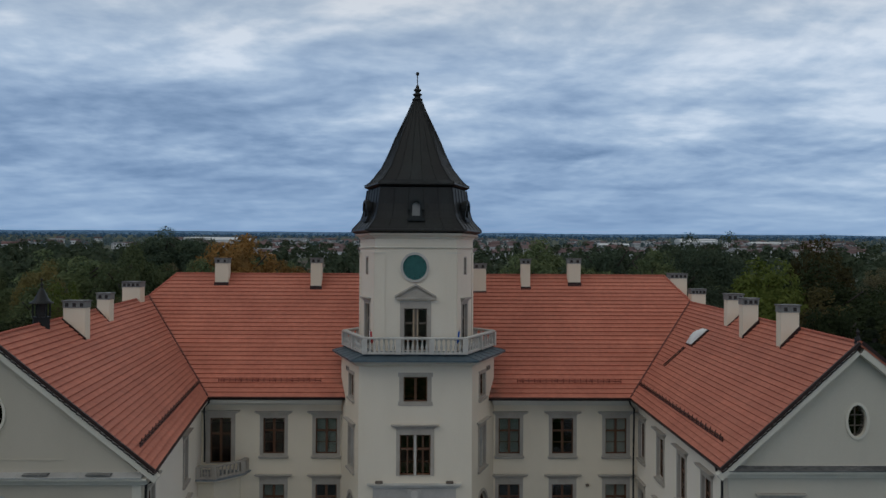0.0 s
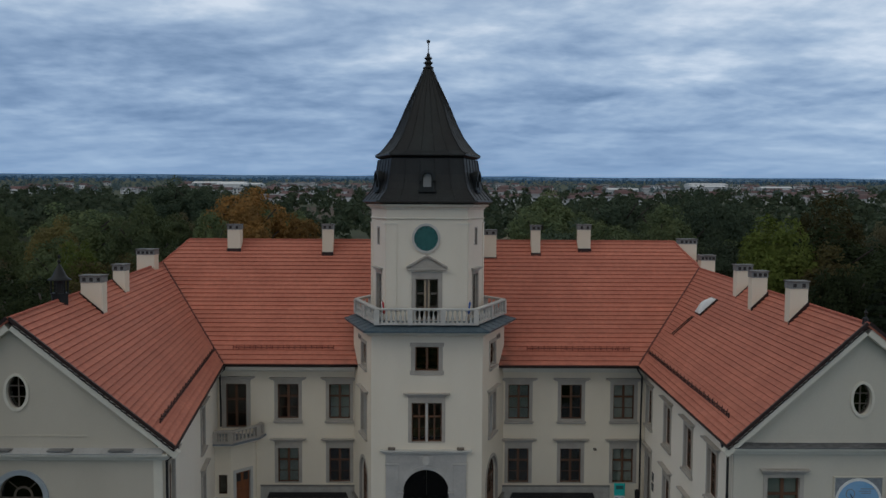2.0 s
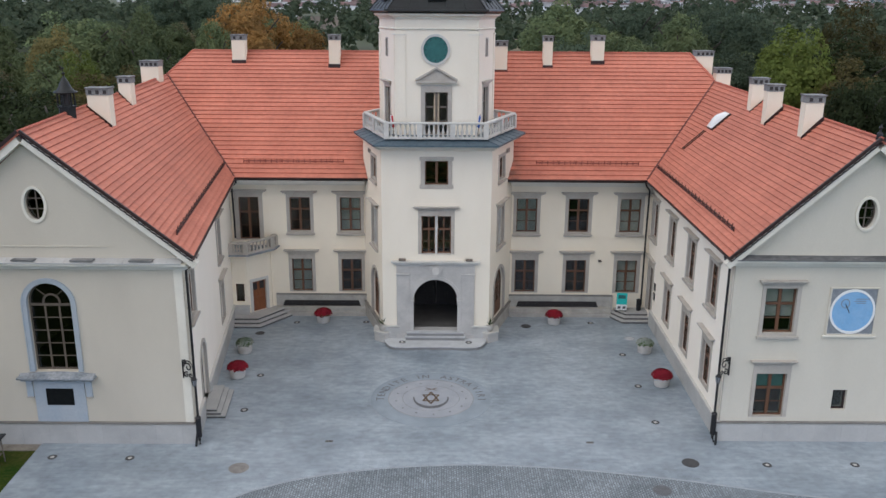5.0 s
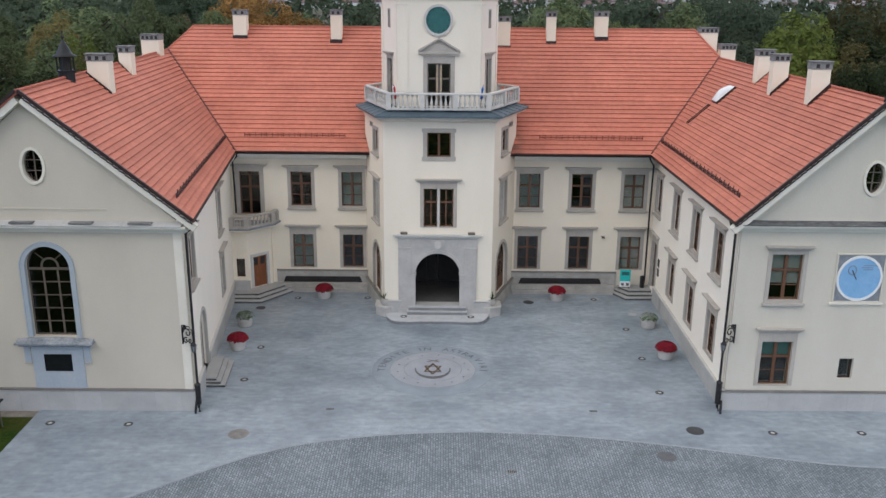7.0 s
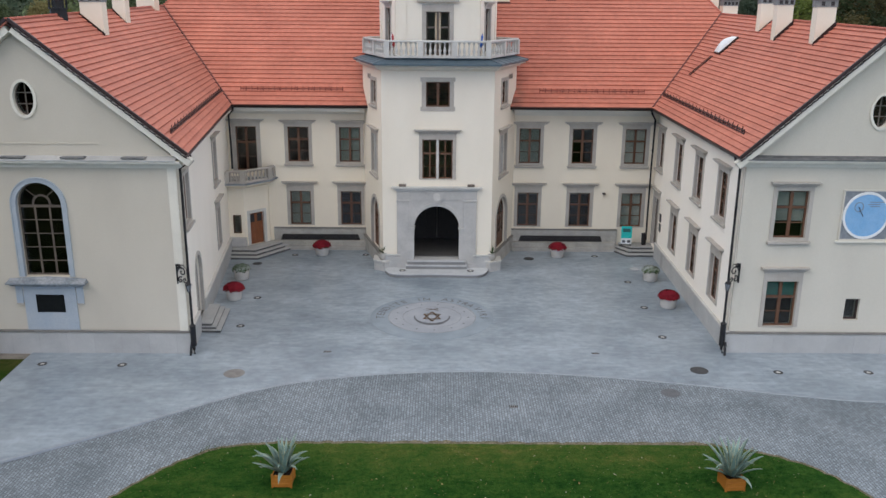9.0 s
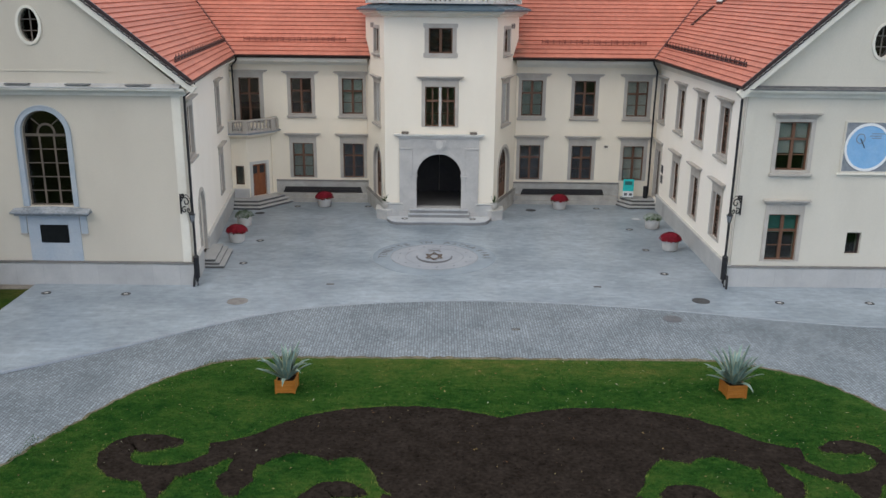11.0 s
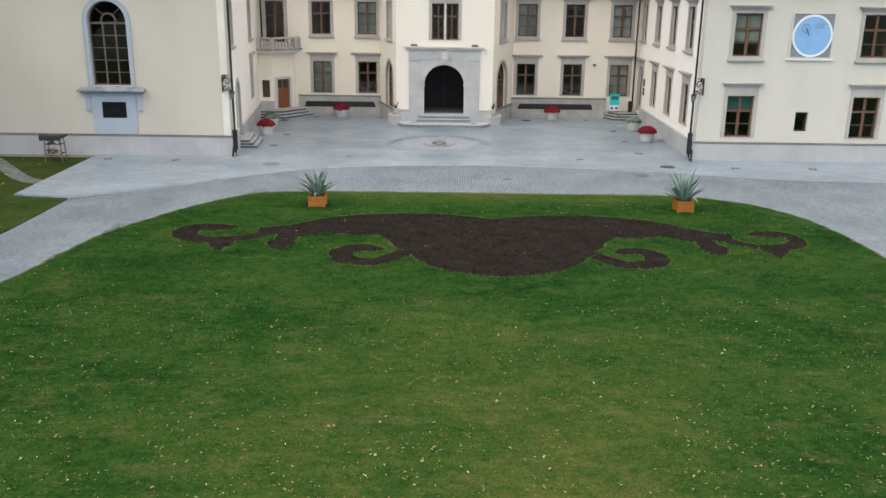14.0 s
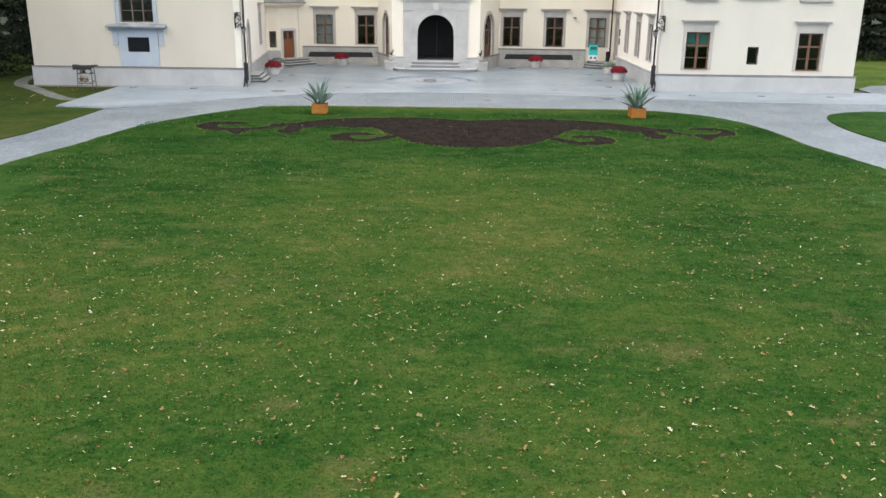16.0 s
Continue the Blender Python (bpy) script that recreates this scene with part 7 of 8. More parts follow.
def wall_lantern(m):
    ob = root("wall_lantern", "black wrought-iron corner lantern on a scrolled bracket", "lantern", m, group="corner lanterns")
    part("bracket", add_tube(bmesh.new(), [(0, 0, 0.72), (0, -0.12, 0.90), (0, -0.34, 0.95), (0, -0.52, 0.78), (0, -0.55, 0.2)], 0.022, 6), IRON, ob)
    for turn, a0, rr, yc, zc in ((1, 0.0, 0.22, -0.27, 0.64), (-1, 2.0, 0.15, -0.17, 0.28), (1, 3.5, 0.12, -0.40, 0.30), (-1, 5.0, 0.09, -0.12, 0.90)):
        pts = [(0, yc + rr * (1 - t / 26) * math.cos(a0 + turn * t / 3), zc + rr * (1 - t / 26) * math.sin(a0 + turn * t / 3)) for t in range(22)]
        part("scroll", add_tube(bmesh.new(), pts, 0.027, 5), IRON, ob)
    part("back_plate", boxed(-0.03, 0.03, -0.02, 0.02, 0.1, 0.95), IRON, ob)
    lamp = (0, -0.55, 0.12)
    part("lantern_cap", add_lathe(bmesh.new(), [(0.13, 0.0), (0.145, 0.02), (0.07, 0.1), (0.02, 0.14)], 6, lamp), IRON, ob)
    part("lantern_glass", add_lathe(bmesh.new(), [(0.06, -0.28), (0.11, 0.0)], 6, lamp), SLATE, ob, "dim grey lantern glass")
    part("lantern_base", add_lathe(bmesh.new(), [(0.015, -0.35), (0.07, -0.30), (0.07, -0.28)], 6, lamp), IRON, ob)
    for i in range(6):
        a = i * math.pi / 3
        part("lantern_bar", add_tube(bmesh.new(), [(0.065 * math.cos(a), -0.55 + 0.065 * math.sin(a), -0.18), (0.118 * math.cos(a), -0.55 + 0.118 * math.sin(a), 0.12)], 0.012, 4), IRON, ob)


wall_lantern(pose(-12.74, 36.64, 3.5, 0, 0, 66) @ Matrix.Diagonal((1.12, 1.12, 1.12, 1)))
wall_lantern(pose(13.56, 37.06, 3.6, 0, 0, -66) @ Matrix.Diagonal((1.12, 1.12, 1.12, 1)))
for x, y in ((-12.32, 36.35), (13.18, 36.75)):
    ob = root("corner_post", "short leaning black iron guard post at the wing corner", "bollard", pose(x, y, COURT), group="corner guard posts")
    part("post", add_tube(bmesh.new(), [(0, 0, -0.02), (0.02, 0.08, 0.3), (0.05, 0.2, 0.62)], 0.06, 8), IRON, ob)
cam_box = root("security_camera", "small white security camera on the wall", "camera", M_RFRONT @ Matrix.Translation((11.5, -0.02, 6.5)))
part("housing", boxed(-0.06, 0.06, -0.22, 0.0, -0.05, 0.05, 0.01), PAINT, cam_box)
ob = root("security_camera", "small grey security camera on the court wall", "camera", M_BACK @ Matrix.Translation((bw(10.55), -0.02, 4.05)))
part("housing", boxed(-0.1, 0.1, -0.25, 0.0, -0.06, 0.06, 0.01), GREYWOOD, ob)
for z in (2.1, 2.75):
    ob = root("wall_sign", "small dark notice board on the white wall", "sign", M_RIN @ Matrix.Translation((2.65, 0, z)), group="notice boards")
    part("board", boxed(-0.22, 0.22, -0.04, 0.0, 0, 0.52, 0.01), IRON, ob)
    for k in range(4):
        part("writing_bar", boxed(-0.15, 0.15 - 0.05 * (k % 2), -0.045, -0.038, 0.1 + 0.09 * k, 0.12 + 0.09 * k), PLINTH, ob)
for m, u in ((M_TLEFT, W_TS - 3.6), (M_TRIGHT, 3.6)):
    for k in range(2):
        ob = root("wall_vent", "small dark vent under the tower cornice", "vent", m @ Matrix.Translation((u + 0.5 * k, 0, 11.75)), group="tower vents")
        part("frame", add_panel(bmesh.new(), rect(-0.2, 0.2, 0, 0.32), [rect(-0.15, 0.15, 0.05, 0.27)], -0.03, 0.02), STONE, ob)
        part("grille", boxed(-0.15, 0.15, -0.015, 0.01, 0.05, 0.27), DARK, ob)


# ---- lawn ornament: a soil bed of scrolls, the same on both sides of its axis ----
BED_X, BED_Z = 1.48, 0.062


def stroke(line, widths, side, z):
    """A band of changing width along a soft curve, mirrored for side = -1, with rounded ragged edges."""
    pts = smooth_line([Vector((*p, w)) for p, w in zip(line, widths)], 14)
    bm = bmesh.new()
    rows = []
    for i, p in enumerate(pts):
        d = (Vector(pts[min(i + 1, len(pts) - 1)][:2]) - Vector(pts[max(i - 1, 0)][:2])).normalized()
        n = Vector((-d.y, d.x)) * max(0.02, p[2]) / 2
        rows.append([ragged(BED_X + side * q.x, q.y) for q in (Vector(p[:2]) + n, Vector(p[:2]) - n)])
        if i == len(pts) - 1:
            for t, w in ((0.5, 0.87), (0.87, 0.5), (1.0, 0.05)):
                c = Vector(p[:2]) + d * t * p[2] / 2
                rows.append([ragged(BED_X + side * q.x, q.y) for q in (c + n * w, c - n * w)])
    soil_rings.append([r[0] for r in rows] + [r[1] for r in rows[::-1]])
    vs = [[bm.verts.new((*q, z)) for q in r] for r in rows]
    for a, b in zip(vs, vs[1:]):
        bm.faces.new((a[0], a[1], b[1], b[0]))
    bm.normal_update()
    for f in bm.faces:
        if f.normal.z < 0:
            f.normal_flip()
    return bm


bed = root("flower_bed", "dark bare soil bed cut into the lawn as symmetrical scrolls", "flower bed", kind="structure")
half = smooth_line([(0.0, 23.45), (1.2, 23.95), (2.4, 24.2), (3.7, 24.22), (5.0, 24.02), (6.15, 23.62), (7.0, 23.05), (7.8, 22.25), (8.5, 21.82), (9.1, 21.65)], 12) + smooth_line([(9.0, 20.95), (8.4, 20.75), (7.8, 20.65), (7.3, 20.4), (7.0, 20.65), (6.4, 21.05), (5.75, 20.92), (5.4, 20.65), (4.9, 20.85), (4.45, 20.75), (3.95, 20.0), (3.75, 19.4), (3.4, 18.9)], 12) + smooth_line([(3.1, 18.55), (2.75, 17.6), (2.1, 16.85), (1.1, 16.25), (0.0, 15.98)], 12)
loop = [ragged(BED_X + x, y) for x, y in half] + [ragged(BED_X - x, y) for x, y in half[::-1][1:-1]]
body = flat_sheet("soil_body", loop, SOIL, BED_Z, 0.03)
body.parent = bed
SCROLL = ([(3.3, 18.8), (3.58, 18.2), (4.3, 17.45), (5.2, 17.68), (5.5, 18.4), (5.2, 19.05), (4.75, 19.1), (4.3, 18.95)], (0.6, 0.72, 0.8, 0.85, 0.86, 0.85, 0.8, 0.5))
LOBE = ([(7.75, 20.75), (7.8, 20.1), (7.85, 19.5), (7.8, 18.95)], (0.75, 0.78, 1.02, 0.55))
TAIL = ([(10.1, 19.75), (9.98, 19.2), (9.85, 18.6)], (1.1, 0.75, 0.25))
HOOKS = {
    -1: ([(8.55, 20.95), (9.4, 20.15), (10.3, 19.88), (11.2, 20.02), (11.75, 20.8), (11.5, 21.55), (10.8, 21.6), (10.2, 21.6)], (0.75, 0.72, 0.82, 0.9, 0.95, 0.98, 1.08, 0.6)),
    1: ([(8.4, 21.1), (9.25, 20.1), (10.1, 19.85), (10.95, 20.15), (11.36, 20.85), (11.1, 21.68), (10.4, 21.7), (9.85, 21.6)], (0.85, 0.55, 0.68, 0.78, 0.6, 0.72, 0.84, 0.4)),
}
soil_rings = [loop]
for side in (-1, 1):
    # inner spiral, hanging lobe, outer hook and its tail
    for k, (name, (line, widths)) in enumerate((("soil_scroll", SCROLL), ("soil_lobe", LOBE), ("soil_hook", HOOKS[side]), ("soil_tail", TAIL))):
        part(name, stroke(line, widths, side, BED_Z + 0.003 + 0.001 * k), SOIL, bed)


# which ground is soil, on a fine grid
CELL, GX, GY = 0.04, -11.5, 15.4
grid_x, grid_y = np.meshgrid(np.arange(GX, 14.2, CELL), np.arange(GY, 24.8, CELL))
soil_map = np.zeros(grid_x.shape, bool)
for ring in soil_rings:
    hit = np.zeros(grid_x.shape, bool)
    for (ax, ay), (bx, by) in zip(ring, ring[1:] + ring[:1]):
        if ay != by:
            hit ^= ((ay > grid_y) != (by > grid_y)) & (grid_x < (bx - ax) * (grid_y - ay) / (by - ay) + ax)
    soil_map |= hit


def on_soil(x, y):
    i, k = int((y - GY) / CELL + 0.5), int((x - GX) / CELL + 0.5)
    return 0 <= i < soil_map.shape[0] and 0 <= k < soil_map.shape[1] and bool(soil_map[i, k])


# crumbs of soil lie on the bed
crumb_rng = random.Random(8)
verts, faces = [], []
while len(faces) < 2600 * 4:
    x, y = crumb_rng.uniform(-11, 13.5), crumb_rng.uniform(15.6, 24.5)
    if not on_soil(x, y):
        continue
    k, r, a = len(verts), 0.02 + 0.05 * crumb_rng.random() ** 2, crumb_rng.uniform(0, 6.28)
    for i in range(4):
        verts.append((x + r * math.cos(a + 1.57 * i) * crumb_rng.uniform(0.7, 1.3), y + r * math.sin(a + 1.57 * i) * crumb_rng.uniform(0.7, 1.3), BED_Z - 0.01))
    verts.append((x, y, BED_Z + r * 0.9))
    faces += [(k + i, k + (i + 1) % 4, k + 4) for i in range(4)]
me = bpy.data.meshes.new("soil_crumbs")
me.from_pydata(verts, [], faces)
me.materials.append(SOIL)
tagged(new("soil_crumbs", me), "dark crumbs of earth lying on the flower bed", "soil", kind="stuff")

# ---- agaves in wooden boxes ----
AGAVE = material("blue_green_agave", (0.12, 0.195, 0.165), (0.21, 0.30, 0.26), rough=0.5, scale=3, fine=9, grain=0.15, bump=0.05)
AGAVEEDGE = material("cream_agave_margin", (0.42, 0.42, 0.28), (0.33, 0.34, 0.22), rough=0.55, scale=3, fine=9)
BOXWOOD = material("orange_oiled_wood", (0.40, 0.15, 0.014), (0.30, 0.105, 0.012), rough=0.55, scale=2, fine=16, grain=0.18, bump=0.15, stretch=(0.3, 0.3, 1))


def agave_leaf(length, tilt, bend, width):
    """A thick pointed trough leaf that rises and then droops."""
    c, e = bmesh.new(), bmesh.new()
    prof = [(0.0, 0.55), (0.2, 0.95), (0.45, 1.0), (0.7, 0.7), (0.9, 0.28), (1.0, 0.02)]
    rows, pos, ang, last = [], Vector((0.07, 0, 0)), tilt, 0.0
    for t, w in prof:
        d = Vector((math.sin(ang), 0, math.cos(ang)))
        pos = pos + d * length * (t - last)
        ang, last = tilt + bend * t * t, t
        nrm = Vector((math.cos(ang), 0, -math.sin(ang)))
        rows.append([pos + Vector((0, s * w * width, 0)) - nrm * (0.25 * width * abs(s) * w) for s in (-1, -0.8, 0, 0.8, 1)])
    for bm, cols in ((c, (1, 2, 3)), (e, (0, 1)), (e, (3, 4))):
        vs = [[bm.verts.new(r[k]) for k in cols] for r in rows]
        low = [[bm.verts.new(r[k] + Vector((0.02, 0, -0.015))) for k in cols] for r in rows]
        for q in (vs, low):
            for a, b in zip(q, q[1:]):
                for k in range(len(cols) - 1):
                    bm.faces.new((a[k], a[k + 1], b[k + 1], b[k]))
    return c, e


def agave(x, y, seed, high):
    rnd = random.Random(seed)
    box = root("plant_box", "square orange wooden plant box on the lawn", "planter", pose(x, y, 0.05, 0, 0, rnd.uniform(-6, 6)) @ Matrix.Diagonal((0.78, 0.78, 0.78, 1)), group="agave boxes")
    for k, (a, b, c, d) in enumerate(((-0.43, 0.43, -0.43, -0.39), (-0.43, 0.43, 0.39, 0.43), (-0.43, -0.39, -0.39, 0.39), (0.39, 0.43, -0.39, 0.39))):
        for j in range(3):
            part("board", boxed(a, b, c, d, 0.03 + 0.2 * j, 0.22 + 0.2 * j, 0.006), BOXWOOD, box)
    for sx in (-1, 1):
        for sy in (-1, 1):
            part("corner_post", boxed(sx * 0.42 - 0.035, sx * 0.42 + 0.035, sy * 0.42 - 0.035, sy * 0.42 + 0.035, 0, 0.66), BOXWOOD, box)
    part("soil", boxed(-0.39, 0.39, -0.39, 0.39, 0.1, 0.55), SOIL, box)
    ob = root("agave", "large agave with blue-green cream-edged sword leaves", "plant", pose(x, y, 0.47), group="agaves")
    for i in range(26):
        t = i / 26
        tilt = 0.08 + 1.0 * t + rnd.uniform(-0.1, 0.1)
        length = high * rnd.uniform(0.8, 1.08) * (1.0 - 0.1 * t)
        body, edge = agave_leaf(length, tilt, rnd.uniform(0.2, 0.7) + (0.9 if rnd.random() < 0.3 else 0), 0.085)
        m = pose(0, 0, 0, 0, 0, i * 137.5 + rnd.uniform(-10, 10))
        leaf = part("leaf", body, AGAVE, ob)
        leaf.matrix_basis = m
        part("leaf_margin", edge, AGAVEEDGE, leaf, "pale cream leaf margin")


agave(-5.93, 25.45, 11, 1.35)
agave(9.73, 25.4, 23, 1.5)

# ---- wooden stand with a canopy by the chapel wall ----
CANOPY = material("dark_canopy_cloth", (0.02, 0.022, 0.024), (0.035, 0.035, 0.036), rough=0.8, scale=3, fine=20, grain=0.2)
st = root("garden_stand", "small wooden stand with a dark rolled canopy on the grass", "stand", pose(-21.43, 34.75, 0.04, 0, 0, -2))
for sx in (-0.42, 0.42):
    for sy in (-0.25, 0.25):
        part("leg", add_tube(bmesh.new(), [(sx * 1.1, sy, 0), (sx, sy * 0.8, 1.25)], 0.03, 6), GREYWOOD, st)
part("brace", add_tube(bmesh.new(), [(-0.45, -0.24, 0.25), (0.42, -0.2, 0.95)], 0.025, 6), PALEWOOD, st)
part("brace", add_tube(bmesh.new(), [(0.45, -0.24, 0.25), (-0.42, -0.2, 0.95)], 0.025, 6), PALEWOOD, st)
for z in (0.35, 0.62, 0.95):
    part("crossbar", boxed(-0.46, 0.46, -0.27, -0.22, z - 0.025, z + 0.025), GREYWOOD, st)
for z in (0.42, 0.92):
    part("shelf", boxed(-0.4, 0.4, -0.22, 0.22, z, z + 0.05), GREYWOOD, st)
part("canopy", add_loft(bmesh.new(), [[(x, -0.40, 1.26 + dz), (x, 0.32, 1.33 + dz), (x, 0.32, 1.40 + dz), (x, -0.34, 1.44 + dz)] for x, dz in ((-0.62, 0.03), (-0.3, -0.02), (0.2, 0.0), (0.64, 0.03))]), CANOPY, st, "dark sagging canopy")
for k in range(7):
    x = -0.58 + 0.165 * k
    part("canopy_flap", boxed(x, x + 0.15, -0.43, -0.405, 1.16 + 0.03 * (k % 2), 1.36), CANOPY, st)
WICKER = material("brown_wicker", (0.16, 0.085, 0.04), (0.09, 0.05, 0.026), rough=0.8, scale=9, fine=40, grain=0.35)
for x, z, r, mat in ((-0.24, 0.47, 0.13, WICKER), (0.05, 0.47, 0.14, WICKER), (0.28, 0.47, 0.12, PAINT), (-0.1, 0.97, 0.1, WICKER), (0.2, 0.97, 0.11, PAINT)):
    ob = root("basket", "small %s basket on the wooden stand" % ("white" if mat is PAINT else "brown wicker"), "basket", pose(-21.43, 34.75, 0.04, 0, 0, -2) @ pose(x, -0.1, z), group="stand baskets")
    part("bowl", add_lathe(bmesh.new(), [(r * 0.7, 0.0), (r, 0.12), (r * 1.05, 0.2), (r * 0.9, 0.2), (r * 0.6, 0.06)], 10), mat, ob)
    part("handle", add_tube(bmesh.new(), [(r * math.cos(a), 0, 0.18 + 0.14 * math.sin(a)) for a in (0, 0.6, 1.2, 1.9, 2.5, 3.14)], 0.014, 5), mat, ob)

# fallen leaves, and the short grass of the lawn
rng = np.random.default_rng(4)


def scatter_mesh(name, verts, faces, mat, label, category):
    me = bpy.data.meshes.new(name)
    me.from_pydata(verts, [], faces)
    me.materials.append(mat)
    return tagged(new(name, me), label, category, kind="stuff")


def leaf_cards(n, x0, x1, y0, y1, size, zlow, keep):
    """Fallen leaves: small curled lobed scraps, each folded along its middle."""
    out, faces, count = [], [], 0
    while count < n:
        x, y = rng.uniform(x0, x1), rng.uniform(y0, y1)
        if not keep(x, y):
            continue
        count += 1
        s, a = size * min(2.6, rng.lognormal(0, 0.5)), rng.uniform(0, 2 * math.pi)
        u = np.array([math.cos(a), math.sin(a), rng.uniform(-0.5, 0.5)]) * s
        v = np.array([-math.sin(a), math.cos(a), rng.uniform(0.1, 0.9)]) * s * rng.uniform(0.25, 1.0)
        w = np.array([math.sin(a), -math.cos(a), rng.uniform(0.1, 0.9)]) * s * rng.uniform(0.25, 1.0)
        c = np.array([x, y, zlow + 0.02 + s * 0.5])
        k = len(out)
        j = rng.uniform(0.5, 1.2, 4)
        out += [tuple(q) for q in (c - u, c + u * 1.1, c + 0.6 * u + v * j[0], c + v * 0.45, c - 0.5 * u + v * j[1], c + 0.6 * u + w * j[2], c + w * 0.45, c - 0.5 * u + w * j[3])]
        faces += [(k, k + 1, k + 2, k + 3, k + 4), (k + 1, k, k + 7, k + 6, k + 5)]
    return out, faces


def in_lawn(x, y):
    if y > 28.0:
        return False
    if y > 22 and (x < -9.2 - (28 - y) * 0.6 or x > 11.5 + (28 - y) * 0.6):
        return False
    return -13.3 - max(0, 20 - y) * 0.08 < x < 14.9 + max(0, 20 - y) * 0.06


def island_colours(name, stops):
    """Leaves each with a colour of their own."""
    m = bpy.data.materials.new(name)
    m.use_nodes = True
    n, l = m.node_tree.nodes, m.node_tree.links
    b = n["Principled BSDF"]
    b.inputs["Roughness"].default_value = 0.75
    b.inputs["Specular IOR Level"].default_value = 0.2
    g = n.new("ShaderNodeNewGeometry")
    r = n.new("ShaderNodeValToRGB")
    el = r.color_ramp.elements
    while len(el) < len(stops):
        el.new(0.5)
    for i, (e, c) in enumerate(zip(el, stops)):
        e.position, e.color = i / (len(stops) - 1), (*c, 1)
    l.new(g.outputs["Random Per Island"], r.inputs[0])
    l.new(r.outputs[0], b.inputs["Base Color"])
    return m


FALLEN = island_colours("fallen_leaf_colours", [(0.14, 0.08, 0.03), (0.26, 0.17, 0.06), (0.34, 0.28, 0.12), (0.15, 0.14, 0.05), (0.10, 0.066, 0.03), (0.22, 0.09, 0.035), (0.28, 0.20, 0.08), (0.52, 0.50, 0.36), (0.19, 0.13, 0.05)])
v, f = leaf_cards(26000, -17, 19, -16, 28, 0.0165, 0.05, lambda x, y: in_lawn(x, y) and rng.random() < (1.0 if y < 6 else 0.55 if y < 14 else 0.10 if y < 21 else 0.25) and (rng.random() < 0.25 or not on_soil(x, y)) and noise.noise((x * 0.3, y * 0.3, 2)) > -0.35)
scatter_mesh("fallen_leaves", v, f, FALLEN, "pale yellow and brown fallen leaves on the lawn", "leaves")
v, f = leaf_cards(260, -40, -18, 10, 36, 0.07, 0.05, lambda x, y: x < -21)
scatter_mesh("fallen_leaves", v, f, FALLEN, "pale fallen leaves on the side lawn", "leaves")

def blade_mesh(name, x, y, h, w, mat):
    """Single upright blades at the given places."""
    m = len(x)
    a = rng.uniform(0, 2 * np.pi, m)
    hh = h * rng.uniform(0.5, 1.3, m)
    lean = rng.uniform(0.2, 0.9, m) * hh
    b = rng.uniform(0, 2 * np.pi, m)
    c, s = np.cos(a) * w, np.sin(a) * w
    z = np.full(m, 0.045)
    p = np.stack([np.stack([x - c, y - s, z], 1), np.stack([x + c, y + s, z], 1), np.stack([x + lean * np.cos(b), y + lean * np.sin(b), z + hh], 1)], 1).reshape(-1, 3)
    me = bpy.data.meshes.new(name)
    me.vertices.add(3 * m)
    me.vertices.foreach_set("co", p.ravel())
    me.loops.add(3 * m)
    me.loops.foreach_set("vertex_index", np.arange(3 * m, dtype=np.int32))
    me.polygons.add(m)
    me.polygons.foreach_set("loop_start", np.arange(0, 3 * m, 3, dtype=np.int32))
    me.update()
    me.validate()
    me.materials.append(mat)
    return me


def grass_blades(n, x0, x1, y0, y1, keep, h, w, mat):
    x = rng.uniform(x0, x1, n)
    y = rng.uniform(y0, y1, n)
    ok = np.array([keep(a, b) for a, b in zip(x, y)])
    return blade_mesh("lawn_grass", x[ok], y[ok], h, w, mat)


tagged(new("lawn_grass", grass_blades(330000, -12, 13, -14, 10, in_lawn, 0.035, 0.012, BLADE)), "short green grass blades of the lawn", "grass", kind="stuff")
tagged(new("lawn_grass", grass_blades(150000, -14, 15.5, 10, 28.2, lambda x, y: in_lawn(x, y) and not on_soil(x, y), 0.05, 0.013, BLADE)), "short green grass blades near the drive", "grass", kind="stuff")


# rough pale grass left standing round the soil
TUFT = lawn_material("rough_edge_grass", True, 0.09, 1.15)
rim_x, rim_y = [], []
for ring in soil_rings:
    for (ax, ay), (bx, by) in zip(ring, ring[1:]):
        for _ in range(max(1, int(110 * math.hypot(bx - ax, by - ay)))):
            t = rng.random()
            x, y = ax + (bx - ax) * t + rng.normal(0, 0.05), ay + (by - ay) * t + rng.normal(0, 0.05)
            if not on_soil(x, y):
                rim_x.append(x)
                rim_y.append(y)
tagged(new("edge_grass", blade_mesh("edge_grass", np.array(rim_x), np.array(rim_y), 0.075, 0.012, TUFT)), "rough pale grass round the edges of the soil bed", "grass", kind="stuff")


# ---- trees ----
def tree_leaves(col, col2, name):
    """Leaves that let part of the light through."""
    m = material(name, col, col2, rough=0.75, scale=0.35, fine=1.6, grain=0.38, bump=0.0, rand=0.28, spec=0.12)
    n, l = m.node_tree.nodes, m.node_tree.links
    b = n["Principled BSDF"]
    thin = n.new("ShaderNodeBsdfTranslucent")
    l.new(b.inputs["Base Color"].links[0].from_socket, thin.inputs[0])
    mix = n.new("ShaderNodeMixShader")
    mix.inputs[0].default_value = 0.4
    l.new(b.outputs[0], mix.inputs[1])
    l.new(thin.outputs[0], mix.inputs[2])
    l.new(mix.outputs[0], n["Material Output"].inputs[0])
    return m


